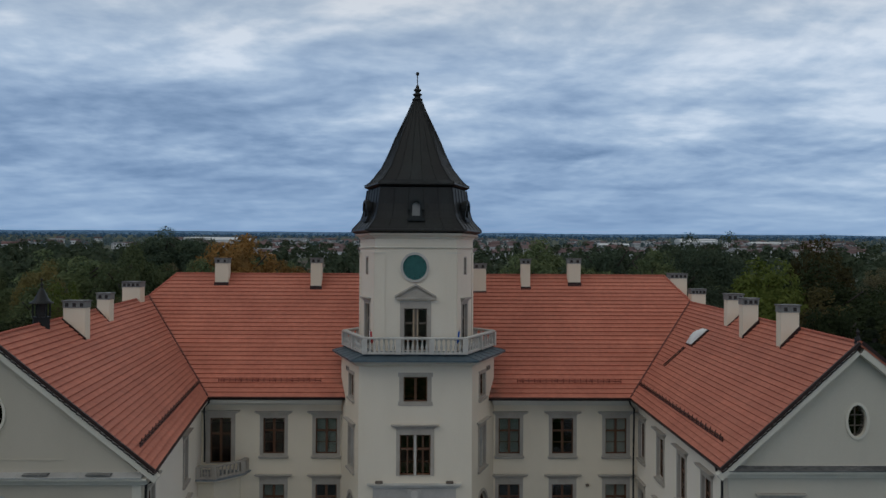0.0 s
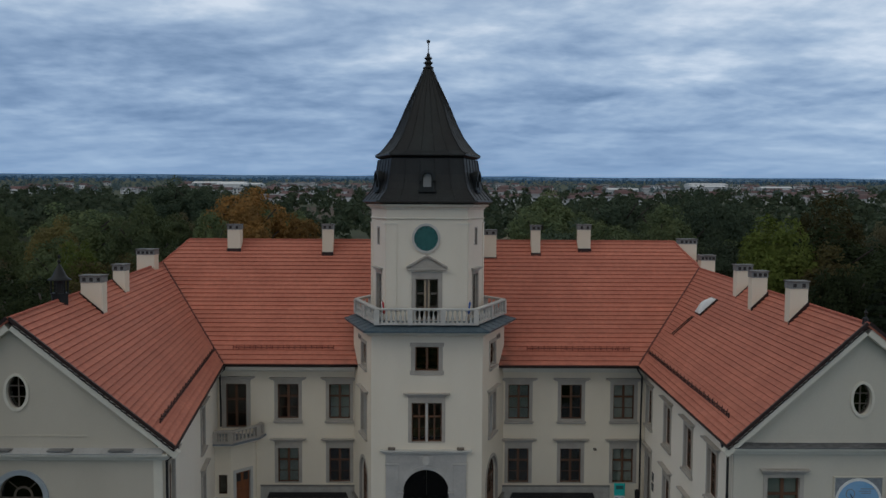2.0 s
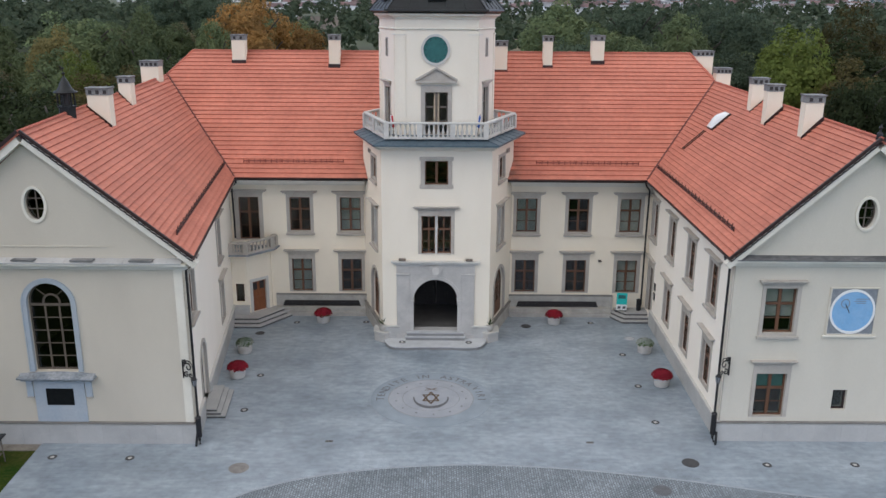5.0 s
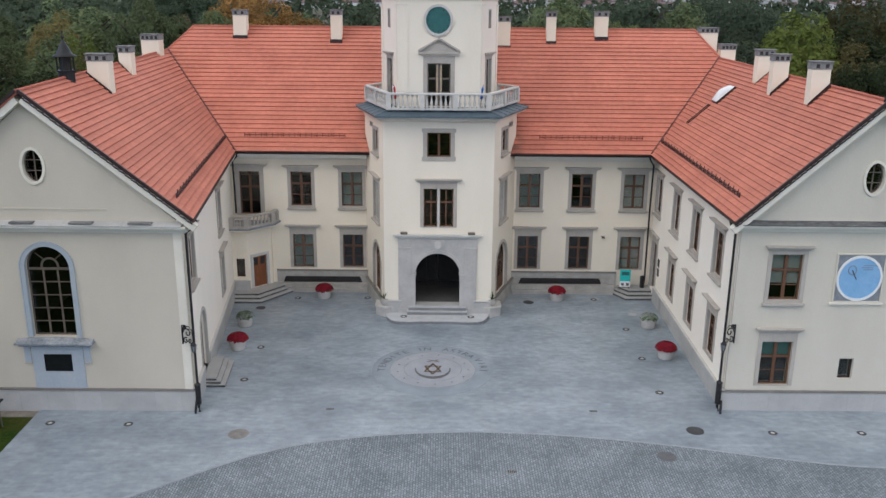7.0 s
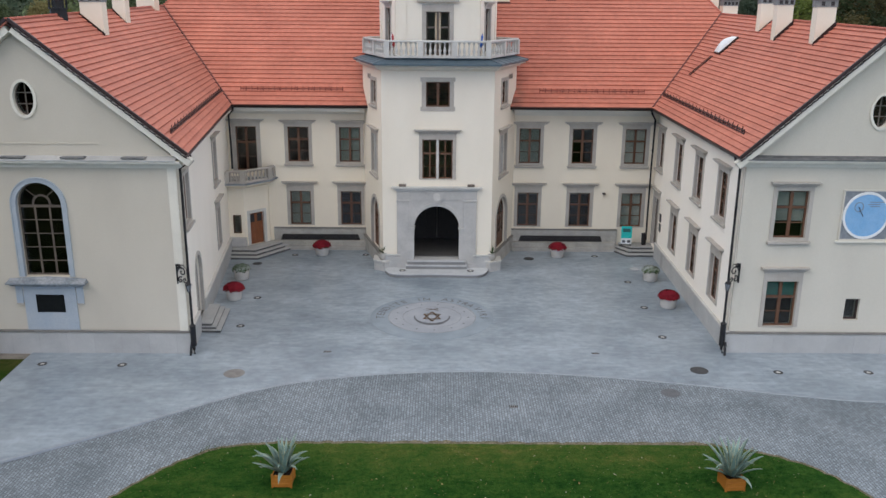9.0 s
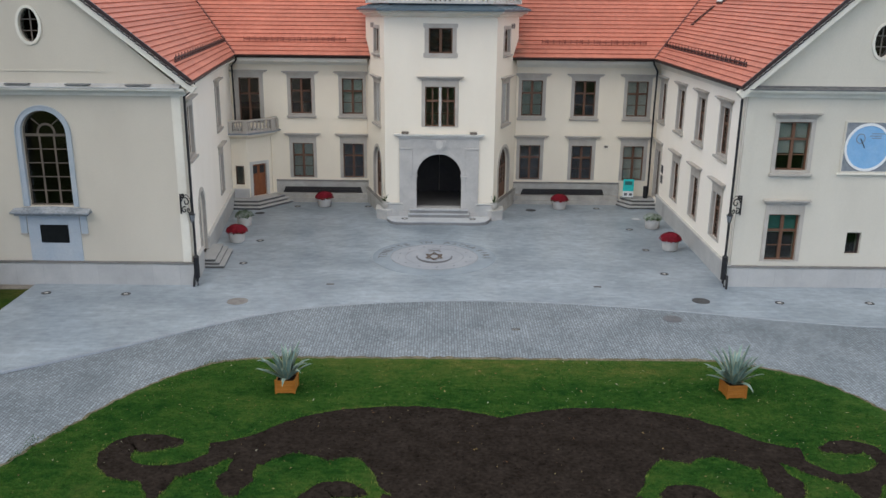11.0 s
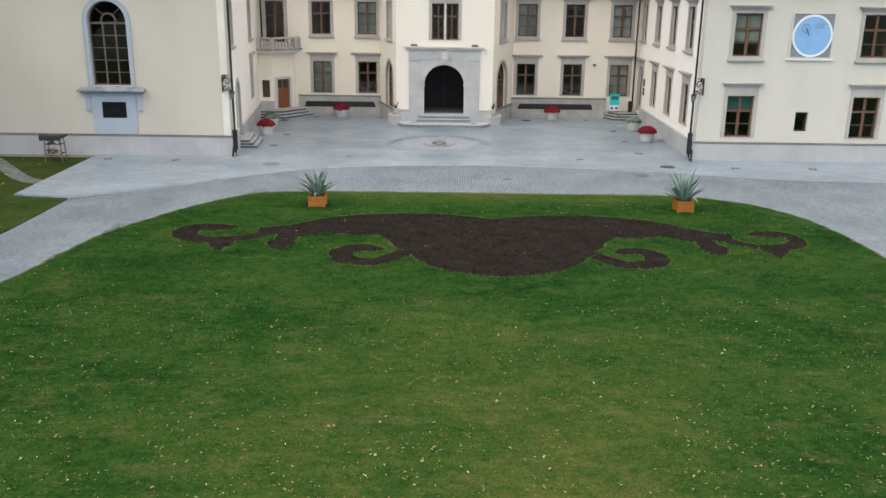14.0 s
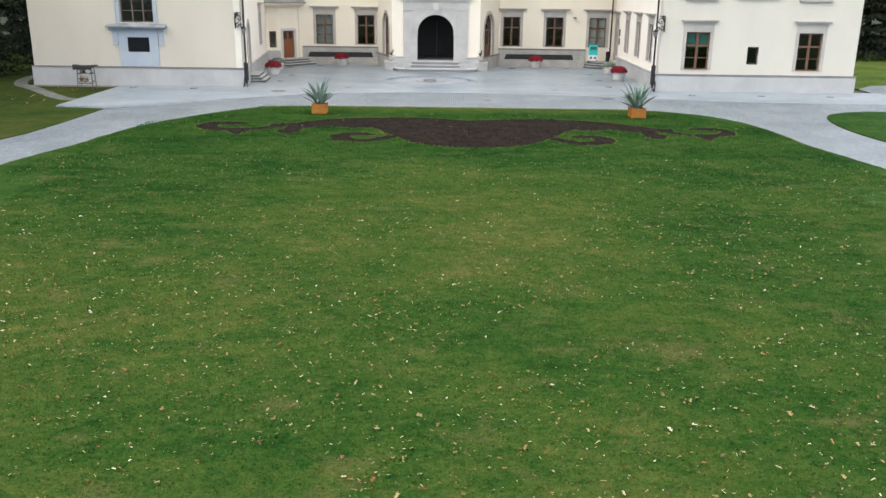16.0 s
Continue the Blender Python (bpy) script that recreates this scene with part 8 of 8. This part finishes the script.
LEAFSETS = {
    "green": tree_leaves((0.054, 0.075, 0.022), (0.083, 0.095, 0.025), "green_tree_leaves"),
    "spruce": tree_leaves((0.019, 0.029, 0.016), (0.030, 0.039, 0.020), "spruce_needles"),
    "dark": tree_leaves((0.031, 0.045, 0.018), (0.046, 0.060, 0.024), "dark_tree_leaves"),
    "yellow": tree_leaves((0.143, 0.109, 0.027), (0.106, 0.093, 0.028), "yellow_autumn_leaves"),
    "bright": tree_leaves((0.110, 0.145, 0.030), (0.153, 0.178, 0.043), "bright_green_leaves"),
    "orange": tree_leaves((0.212, 0.101, 0.034), (0.140, 0.093, 0.034), "orange_autumn_leaves"),
    "brown": tree_leaves((0.071, 0.064, 0.025), (0.099, 0.081, 0.031), "olive_brown_leaves"),
}
# paler copies of the leaf colours, with distance haze mixed in
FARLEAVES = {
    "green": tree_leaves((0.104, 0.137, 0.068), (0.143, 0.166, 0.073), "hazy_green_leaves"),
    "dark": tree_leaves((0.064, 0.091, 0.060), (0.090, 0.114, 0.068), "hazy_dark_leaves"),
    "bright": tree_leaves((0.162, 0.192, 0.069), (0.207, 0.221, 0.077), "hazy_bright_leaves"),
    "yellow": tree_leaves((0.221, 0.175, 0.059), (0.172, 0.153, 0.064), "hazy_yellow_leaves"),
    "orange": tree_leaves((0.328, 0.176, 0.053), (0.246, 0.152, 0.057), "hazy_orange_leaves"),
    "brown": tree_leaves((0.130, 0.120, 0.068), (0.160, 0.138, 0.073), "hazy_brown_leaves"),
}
BARK = material("grey_brown_bark", (0.075, 0.06, 0.048), (0.05, 0.042, 0.036), rough=0.9, scale=2, fine=14, grain=0.3, bump=0.5)


def quads_mesh(name, centre, normal, size, seed, cores=()):
    """Small leaf cards at many places, round dense inner clumps."""
    r = np.random.default_rng(seed)
    n = len(centre)
    rnd = r.normal(size=(n, 3))
    nrm = normal + 0.5 * rnd
    nrm /= np.linalg.norm(nrm, axis=1)[:, None]
    t = np.cross(nrm, r.normal(size=(n, 3)))
    t /= np.linalg.norm(t, axis=1)[:, None]
    b = np.cross(nrm, t)
    s = (size * r.uniform(0.55, 1.3, n))[:, None]
    q = np.stack([centre + t * s, centre + b * s * 0.7, centre - t * s, centre - b * s * 0.7], 1).reshape(-1, 3)
    faces = np.arange(4 * n).reshape(-1, 4).tolist()
    verts = q.tolist()
    for c, rad in cores:
        k = len(verts)
        ball = bmesh.new()
        bmesh.ops.create_icosphere(ball, subdivisions=2, radius=1.0)
        ball.verts.index_update()
        for v in ball.verts:
            p = v.co * rad * (1 + 0.35 * noise.noise(v.co * 2.3 + Vector(c)))
            verts.append((c[0] + p.x, c[1] + p.y, c[2] + 0.8 * p.z))
        faces += [[k + v.index for v in f.verts] for f in ball.faces]
        ball.free()
    me = bpy.data.meshes.new(name)
    me.from_pydata(verts, [], faces)
    return me


def crown_points(seed, lobes, n, width, tall):
    """Leaf places on many small clumps set round an uneven dome, with gaps between them."""
    r = np.random.default_rng(seed)
    k = np.arange(lobes) + r.uniform(-0.3, 0.3, lobes)
    zz = 1 - 1.45 * (k + 0.5) / lobes
    ang = k * 2.39996 + r.uniform(-0.35, 0.35, lobes)
    ring = np.sqrt(np.clip(1 - zz**2, 0.02, 1))
    push = r.uniform(0.62, 0.98, lobes) * (1 + 0.16 * np.sin(ang * 2 + seed))
    wide, high = width * 0.84, tall * 0.40
    cs = np.stack([wide * ring * np.cos(ang) * push, wide * ring * np.sin(ang) * push, tall * 0.54 + high * zz * push], 1)
    rs = r.uniform(0.15, 0.29, lobes) * width
    pick = r.choice(lobes, n, p=rs**2 / (rs**2).sum())
    d = r.normal(size=(n, 3))
    d /= np.linalg.norm(d, axis=1)[:, None]
    out = cs[pick] - np.array([0, 0, tall * 0.5])
    out /= np.linalg.norm(out, axis=1)[:, None]
    flip = (d * out).sum(1) < -0.3
    d[flip] = -d[flip]
    rad = rs[pick] * r.uniform(0.55, 1.12, n)
    core = [((0, 0, tall * 0.52), width * 0.52), ((0, 0, tall * 0.68), width * 0.42), ((0, 0, tall * 0.36), width * 0.45)]
    return cs[pick] + d * rad[:, None], 0.6 * d + 0.6 * out, core


def conifer_points(seed, n, width, tall):
    r = np.random.default_rng(seed)
    t = r.uniform(0, 1, n) ** 0.75
    tier = np.floor(t * 13) / 13 + r.uniform(0, 0.035, n)
    a = r.uniform(0, 2 * np.pi, n)
    rad = width * (1 - tier) * r.uniform(0.35, 1.05, n) * (1 + 0.16 * np.sin(5 * a + tier * 30))
    z = tall * (0.08 + 0.92 * tier) - rad * 0.28
    return np.stack([rad * np.cos(a), rad * np.sin(a), z], 1), np.stack([np.cos(a), np.sin(a), np.full(n, 0.7)], 1)


def trunk_mesh(seed, tall, girth, limbs):
    rnd = random.Random(seed)
    bm = add_tube(bmesh.new(), [(0, 0, -0.3), (0.05, 0.02, tall * 0.25), (0.12, -0.1, tall * 0.55)], girth, 8)
    top = add_tube(bm, [(0.12, -0.1, tall * 0.53), (0.2, 0.05, tall * 0.85)], girth * 0.55, 6)
    for i in range(limbs):
        a, z = i * 2.4 + rnd.uniform(-0.4, 0.4), tall * rnd.uniform(0.28, 0.6)
        l = tall * rnd.uniform(0.2, 0.32)
        add_tube(bm, [(0.06, 0, z), (l * 0.5 * math.cos(a), l * 0.5 * math.sin(a), z + l * 0.55), (l * math.cos(a), l * math.sin(a), z + l)], girth * 0.32, 5)
    me = bpy.data.meshes.new("trunk")
    bm.to_mesh(me)
    bm.free()
    me.materials.append(BARK)
    return me


TREE_LABEL = {"green": "broad green deciduous tree in early autumn leaf", "dark": "dense dark green tree behind the palace", "bright": "rounded bright yellow-green tree", "yellow": "slender tree in yellow autumn leaf", "orange": "large tree in orange-brown autumn leaf", "brown": "olive-brown deciduous tree in thin autumn leaf", "spruce": "dark green spruce with drooping boughs"}
tree_parts = {}
for kind, seeds in (("green", (1, 2, 3)), ("dark", (4, 5)), ("bright", (6,)), ("orange", (7,)), ("yellow", (12,)), ("brown", (8, 9))):
    for sd in seeds:
        c, d, cores = crown_points(sd, 64, 7600, 5.2, 14.0)
        me = quads_mesh("crown", c, d, 0.19, sd, cores)
        me.materials.append(LEAFSETS[kind])
        tree_parts.setdefault(kind, []).append((me, trunk_mesh(sd, 14.0, 0.28, 7)))
for sd in (10, 11):
    c, d = conifer_points(sd, 9000, 3.3, 15.0)
    me = quads_mesh("crown", c, d, 0.17, sd)
    me.materials.append(LEAFSETS["spruce"])
    tree_parts.setdefault("spruce", []).append((me, trunk_mesh(sd, 15.0, 0.2, 0)))


def tree(kind, x, y, tall, wide=1.0, pick=0, turn=0.0):
    placed.append((x, y))
    me, tr = tree_parts[kind][pick % len(tree_parts[kind])]
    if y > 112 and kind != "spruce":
        # trees across the park get leaf colours with thin haze painted in
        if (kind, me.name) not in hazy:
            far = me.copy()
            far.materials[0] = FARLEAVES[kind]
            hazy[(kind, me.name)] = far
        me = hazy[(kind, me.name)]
    ob = root("tree", TREE_LABEL[kind], "tree", pose(x, y, land(y), 0, 0, turn) @ Matrix.Diagonal((tall / 14 * wide, tall / 14 * wide, tall / 14, 1)), group="park trees")
    for nm, q in (("trunk", tr), ("crown", me)):
        o = new(nm, q)
        o.parent = ob
    return ob


# single trees that stand out
hazy = {}
placed = []
tree("orange", -33.8, 150, 21.0, 0.95, 0, 20)
tree("orange", -26.5, 158, 16.0, 0.95, 0, 110)
tree("bright", 40.8, 100, 18.6, 0.85, 0, 40)
tree("bright", -41.7, 98, 15.4, 0.62, 0, 200)
tree("yellow", -54.5, 120, 16.8, 0.72, 0, 30)
tree("green", -43.9, 125, 19.2, 0.74, 1, 80)
tree("green", -37.6, 140, 17.2, 0.62, 2, 10)
tree("green", 35.7, 130, 19.4, 0.74, 2, 140)
tree("dark", 48.8, 140, 20.4, 0.72, 0, 50)
tree("brown", 51.9, 110, 20.2, 0.66, 0, 0)
tree("dark", 38.6, 80, 15.6, 0.62, 1, 0)
tree("dark", -84, 270, 21, 1.35, 0, 0)
tree("dark", -74, 268, 20.5, 1.25, 1, 60)
tree("green", -62, 145, 17.5, 1.3, 0, 0)
tree("dark", 48, 158, 20.2, 0.85, 0, 10)
tree("green", 21, 160, 19.6, 1.1, 1, 70)
tree("dark", 35.5, 162, 20.4, 0.9, 1, 200)
tree("spruce", 38.5, 72, 13.5, 1.35, 0, 0)
tree("spruce", 44, 70, 14.5, 1.3, 1, 50)
tree("spruce", -29.5, 47.5, 12.0, 1.15, 0, 0)
tree("spruce", -31.8, 41.5, 9.5, 1.3, 1, 80)
tree("spruce", -33.5, 53, 13.5, 1.2, 1, 10)
tree("dark", 33.5, 66, 8.5, 1.1, 0, 0)
tree("dark", 31.5, 72, 9.0, 1.1, 1, 0)

# tall unseen trees added west of the drive to shade paving and chapel front
for k, (x, y) in enumerate(((-36, 4), (-39, 13), (-35.5, 22), (-38.5, 31), (-36, 40), (-44, 26))):
    tree(("dark", "green", "brown")[k % 3], x, y, 17.5 + 0.5 * (k % 3), 1.15, k, 60 * k)

# the park behind and beside the palace
rnd = random.Random(17)


def grove(n, x0, x1, y0, y1, low, high, kinds, gap):
    tries = 0
    while n > 0 and tries < 4000:
        tries += 1
        x, y = rnd.uniform(x0, x1), rnd.uniform(y0, y1)
        if any((x - a) ** 2 + (y - b) ** 2 < gap * gap for a, b in placed):
            continue
        n -= 1
        k = rnd.choice(kinds)
        tree(k, x, y, rnd.uniform(low, high), rnd.uniform(0.95, 1.3), rnd.randrange(5), rnd.uniform(0, 360))


MIX = ["green", "green", "dark", "dark", "brown", "green"]
grove(26, -62, -32, 58, 100, 11, 15, ["dark", "dark", "dark", "brown"], 5.5)
grove(26, -120, -35, 100, 165, 11.5, 14.5, MIX + ["bright"], 7)
grove(22, -150, -40, 165, 260, 11, 14.5, MIX, 9)
grove(16, -34, 16, 95, 150, 8, 10.5, MIX, 7)
grove(24, 20, 60, 118, 170, 12.5, 16.5, ["green", "dark", "green"], 7)
grove(30, 45, 100, 62, 120, 13.5, 17, ["dark", "dark", "brown", "brown"], 6)
grove(22, 55, 150, 120, 210, 10.5, 13.5, ["brown", "dark", "brown", "green"], 8)
grove(14, 42, 80, 78, 110, 12, 15, ["dark", "dark", "brown"], 5.5)


# ---- woods, town and hills towards the horizon ----
def far_points(n, seed, near, far, spread, keep=None):
    r = np.random.default_rng(seed)
    out = []
    while len(out) < n:
        y = near * (far / near) ** r.random()
        x = r.uniform(-spread, spread) * y
        if keep is None or keep(x, y, r):
            out.append((x, y, r.uniform(0.7, 1.3)))
    return out


def far_wood(name, pts, mat, label, cards=34, tall=13.0):
    r = np.random.default_rng(len(pts))
    cen, nor, siz = [], [], []
    for x, y, s in pts:
        d = r.normal(size=(cards, 3))
        d /= np.linalg.norm(d, axis=1)[:, None]
        d[:, 2] = np.abs(d[:, 2])
        h = tall * s
        cen.append(np.array([x, y, land(y) + h * 0.25]) + d * np.array([h * 0.42, h * 0.42, h * 0.75]) * r.uniform(0.8, 1.05, (cards, 1)))
        nor.append(d)
        siz.append(np.full(cards, h * 0.13))
    cen, nor, siz = np.concatenate(cen), np.concatenate(nor), np.concatenate(siz)
    me = quads_mesh(name, cen, nor, siz, 5)
    me.materials.append(mat)
    return tagged(new(name, me), label, "woodland", kind="stuff")


# distance haze goes into these leaf colours, bluer the farther the wood
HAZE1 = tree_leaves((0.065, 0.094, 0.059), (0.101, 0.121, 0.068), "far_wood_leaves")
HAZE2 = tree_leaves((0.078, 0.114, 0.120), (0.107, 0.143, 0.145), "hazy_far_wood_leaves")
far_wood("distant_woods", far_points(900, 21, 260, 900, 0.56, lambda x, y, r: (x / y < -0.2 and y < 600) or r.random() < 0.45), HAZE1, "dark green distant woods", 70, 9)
HAZE3 = tree_leaves((0.050, 0.118, 0.205), (0.064, 0.135, 0.222), "haze_blue_far_leaves")
far_wood("distant_woods", far_points(1000, 22, 800, 1750, 0.6), HAZE2, "woods among the town houses, tinted blue-green for haze", 26, 8)
far_wood("distant_woods", far_points(2400, 23, 1750, 3900, 0.6), HAZE3, "woods towards the horizon with haze painted into their blue leaves", 22, 9)

HOUSEWALL = material("pale_house_render", (0.72, 0.72, 0.71), (0.55, 0.55, 0.56), rough=0.9, scale=0.05, fine=0.4, grain=0.2, bump=0.0, rand=0.2)
# roof reds are greyed to carry the distance haze
HOUSEROOF = material("red_house_roof", (0.14, 0.075, 0.068), (0.13, 0.105, 0.105), rough=0.85, scale=0.05, fine=0.5, grain=0.2, bump=0.0, rand=0.3)
GREYROOF = material("grey_house_roof", (0.20, 0.205, 0.215), (0.28, 0.28, 0.28), rough=0.8, scale=0.05, fine=0.5, grain=0.2, bump=0.0, rand=0.3)


def house_meshes(w, d, h, roof):
    wall_bm = boxed(-w / 2, w / 2, -d / 2, d / 2, -1, h)
    roof_bm = add_loft(bmesh.new(), [[(x, -d / 2 - 0.5, h), (x, d / 2 + 0.5, h), (x, 0, h + roof)] for x in (-w / 2 - 0.5, w / 2 + 0.5)])
    bmesh.ops.recalc_face_normals(roof_bm, faces=roof_bm.faces)
    win_bm = bmesh.new()
    for i in range(max(2, int(w / 3.5))):
        x = -w / 2 + (i + 0.5) * w / max(2, int(w / 3.5))
        for z in ([1.0] if h < 5 else [1.0, 3.8]):
            add_box(win_bm, x - 0.6, x + 0.6, -d / 2 - 0.06, -d / 2 + 0.02, z, z + 1.5)
    out = []
    for nm, b in (("wall", wall_bm), ("roof", roof_bm), ("window", win_bm)):
        me = bpy.data.meshes.new(nm)
        b.to_mesh(me)
        b.free()
        out.append(me)
    return out


house_kinds = [house_meshes(*a) for a in ((9, 7, 3.6, 3.0), (11, 8, 4.8, 2.8), (13, 8, 4.4, 3.0), (19, 9, 5.5, 1.4))]
for i, (a, b, c) in enumerate(house_kinds):
    a.materials.append(HOUSEWALL)
    b.materials.append(HOUSEROOF if i != 3 else GREYROOF)
    c.materials.append(DARK)


def house(x, y, k, turn):
    a, b, c = house_kinds[k]
    ob = root("house", "small pale house with a grey flat-pitched roof" if k == 3 else "small pale house with a red pitched roof", "house", pose(x, y, land(y), 0, 0, turn), group="town houses")
    for nm, q in (("wall", a), ("roof", b), ("window", c)):
        o = new(nm, q)
        o.parent = ob
        if nm == "window":
            tagged(o, kind="stuff")


town = random.Random(31)
for i in range(300):
    y = 620 * (1550 / 620) ** town.random()
    t = town.choice([town.uniform(-0.20, -0.06), town.uniform(0.05, 0.14), town.uniform(0.16, 0.30), town.uniform(0.33, 0.52), town.uniform(0.36, 0.5), town.uniform(-0.5, -0.2)])
    if t < -0.2:
        y = max(y, 900)
    if 0.30 < t:
        y = max(y, 520)
    house(t * y, y, town.choice([0, 1, 1, 2, 2, 3]), town.uniform(-35, 35))


def hall(x, y, w, d, h, mat, label):
    ob = root("warehouse", label, "warehouse", pose(x, y, land(y), 0, 0, town.uniform(-8, 8)), group="town halls")
    part("wall", boxed(-w / 2, w / 2, -d / 2, d / 2, -1, h), HOUSEWALL, ob)
    part("roof", add_loft(bmesh.new(), [[(x2, -d / 2 - 0.6, h), (x2, d / 2 + 0.6, h), (x2, 0, h + d * 0.08)] for x2 in (-w / 2 - 0.6, w / 2 + 0.6)]), mat, ob)


hall(215, 960, 34, 22, 6, PAINT, "long white industrial hall among trees")
hall(262, 1010, 26, 20, 6, GREYROOF, "grey roofed industrial hall")
hall(440, 1080, 40, 22, 7, PAINT, "long pale factory hall in the town")
hall(505, 1180, 36, 22, 7, GREYROOF, "grey roofed factory hall in the town")
hall(405, 900, 28, 16, 6, PAINT, "pale factory hall in the town")
hall(-265, 1150, 60, 30, 7, PAINT, "long white greenhouse hall on the plain")
hall(-330, 1300, 80, 30, 7, PAINT, "long white greenhouse hall on the plain")
hall(-205, 1230, 50, 26, 7, GREYROOF, "grey roofed hall on the plain")
hall(330, 1020, 44, 24, 9, PAINT, "long white hall in the town")
hall(372, 1150, 52, 26, 10, PAINT, "long white hall in the town")
hall(-100, 560, 14, 9, 5, PAINT, "white rendered farm building across the fields")
FIELD = material("ploughed_field", (0.085, 0.062, 0.045), (0.11, 0.085, 0.06), rough=0.95, scale=0.02, fine=0.3, grain=0.2, bump=0.0)
bm = bmesh.new()
bm.faces.new([bm.verts.new((x, y, land(y) + 0.6)) for x, y in ((-110, 400), (-25, 400), (-30, 560), (-150, 560))])
tagged(finish(bm, "ground_field", FIELD), "brown ploughed field beyond the park", "field", kind="structure")
FIELD2 = material("stubble_field", (0.24, 0.20, 0.13), (0.19, 0.165, 0.11), rough=0.95, scale=0.02, fine=0.3, grain=0.2, bump=0.0)
bm = bmesh.new()
bm.faces.new([bm.verts.new((x, y, land(y) + 0.6)) for x, y in ((20, 290), (50, 290), (62, 360), (26, 360))])
tagged(finish(bm, "ground_stubble_field", FIELD2), "pale stubble field beyond the park", "field", kind="structure")

# wooded hills on the skyline, their blue haze put into the colour
HILL = material("haze_tinted_hills", (0.085, 0.18, 0.30), (0.10, 0.195, 0.315), rough=0.95, scale=0.004, fine=0.03, grain=0.15, bump=0.0)
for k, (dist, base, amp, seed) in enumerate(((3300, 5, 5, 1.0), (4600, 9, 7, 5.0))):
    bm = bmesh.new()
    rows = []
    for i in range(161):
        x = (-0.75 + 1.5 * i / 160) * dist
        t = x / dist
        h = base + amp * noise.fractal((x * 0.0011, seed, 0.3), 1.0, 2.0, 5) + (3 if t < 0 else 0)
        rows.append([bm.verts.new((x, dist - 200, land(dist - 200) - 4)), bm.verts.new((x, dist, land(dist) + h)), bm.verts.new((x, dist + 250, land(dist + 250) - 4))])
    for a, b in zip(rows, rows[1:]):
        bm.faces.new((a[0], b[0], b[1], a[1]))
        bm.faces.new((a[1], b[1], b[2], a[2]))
    tagged(finish(bm, "backdrop_hills_%d" % (k + 1), HILL), "wooded hills on the skyline with blue haze in their colour", "hills", kind="structure")
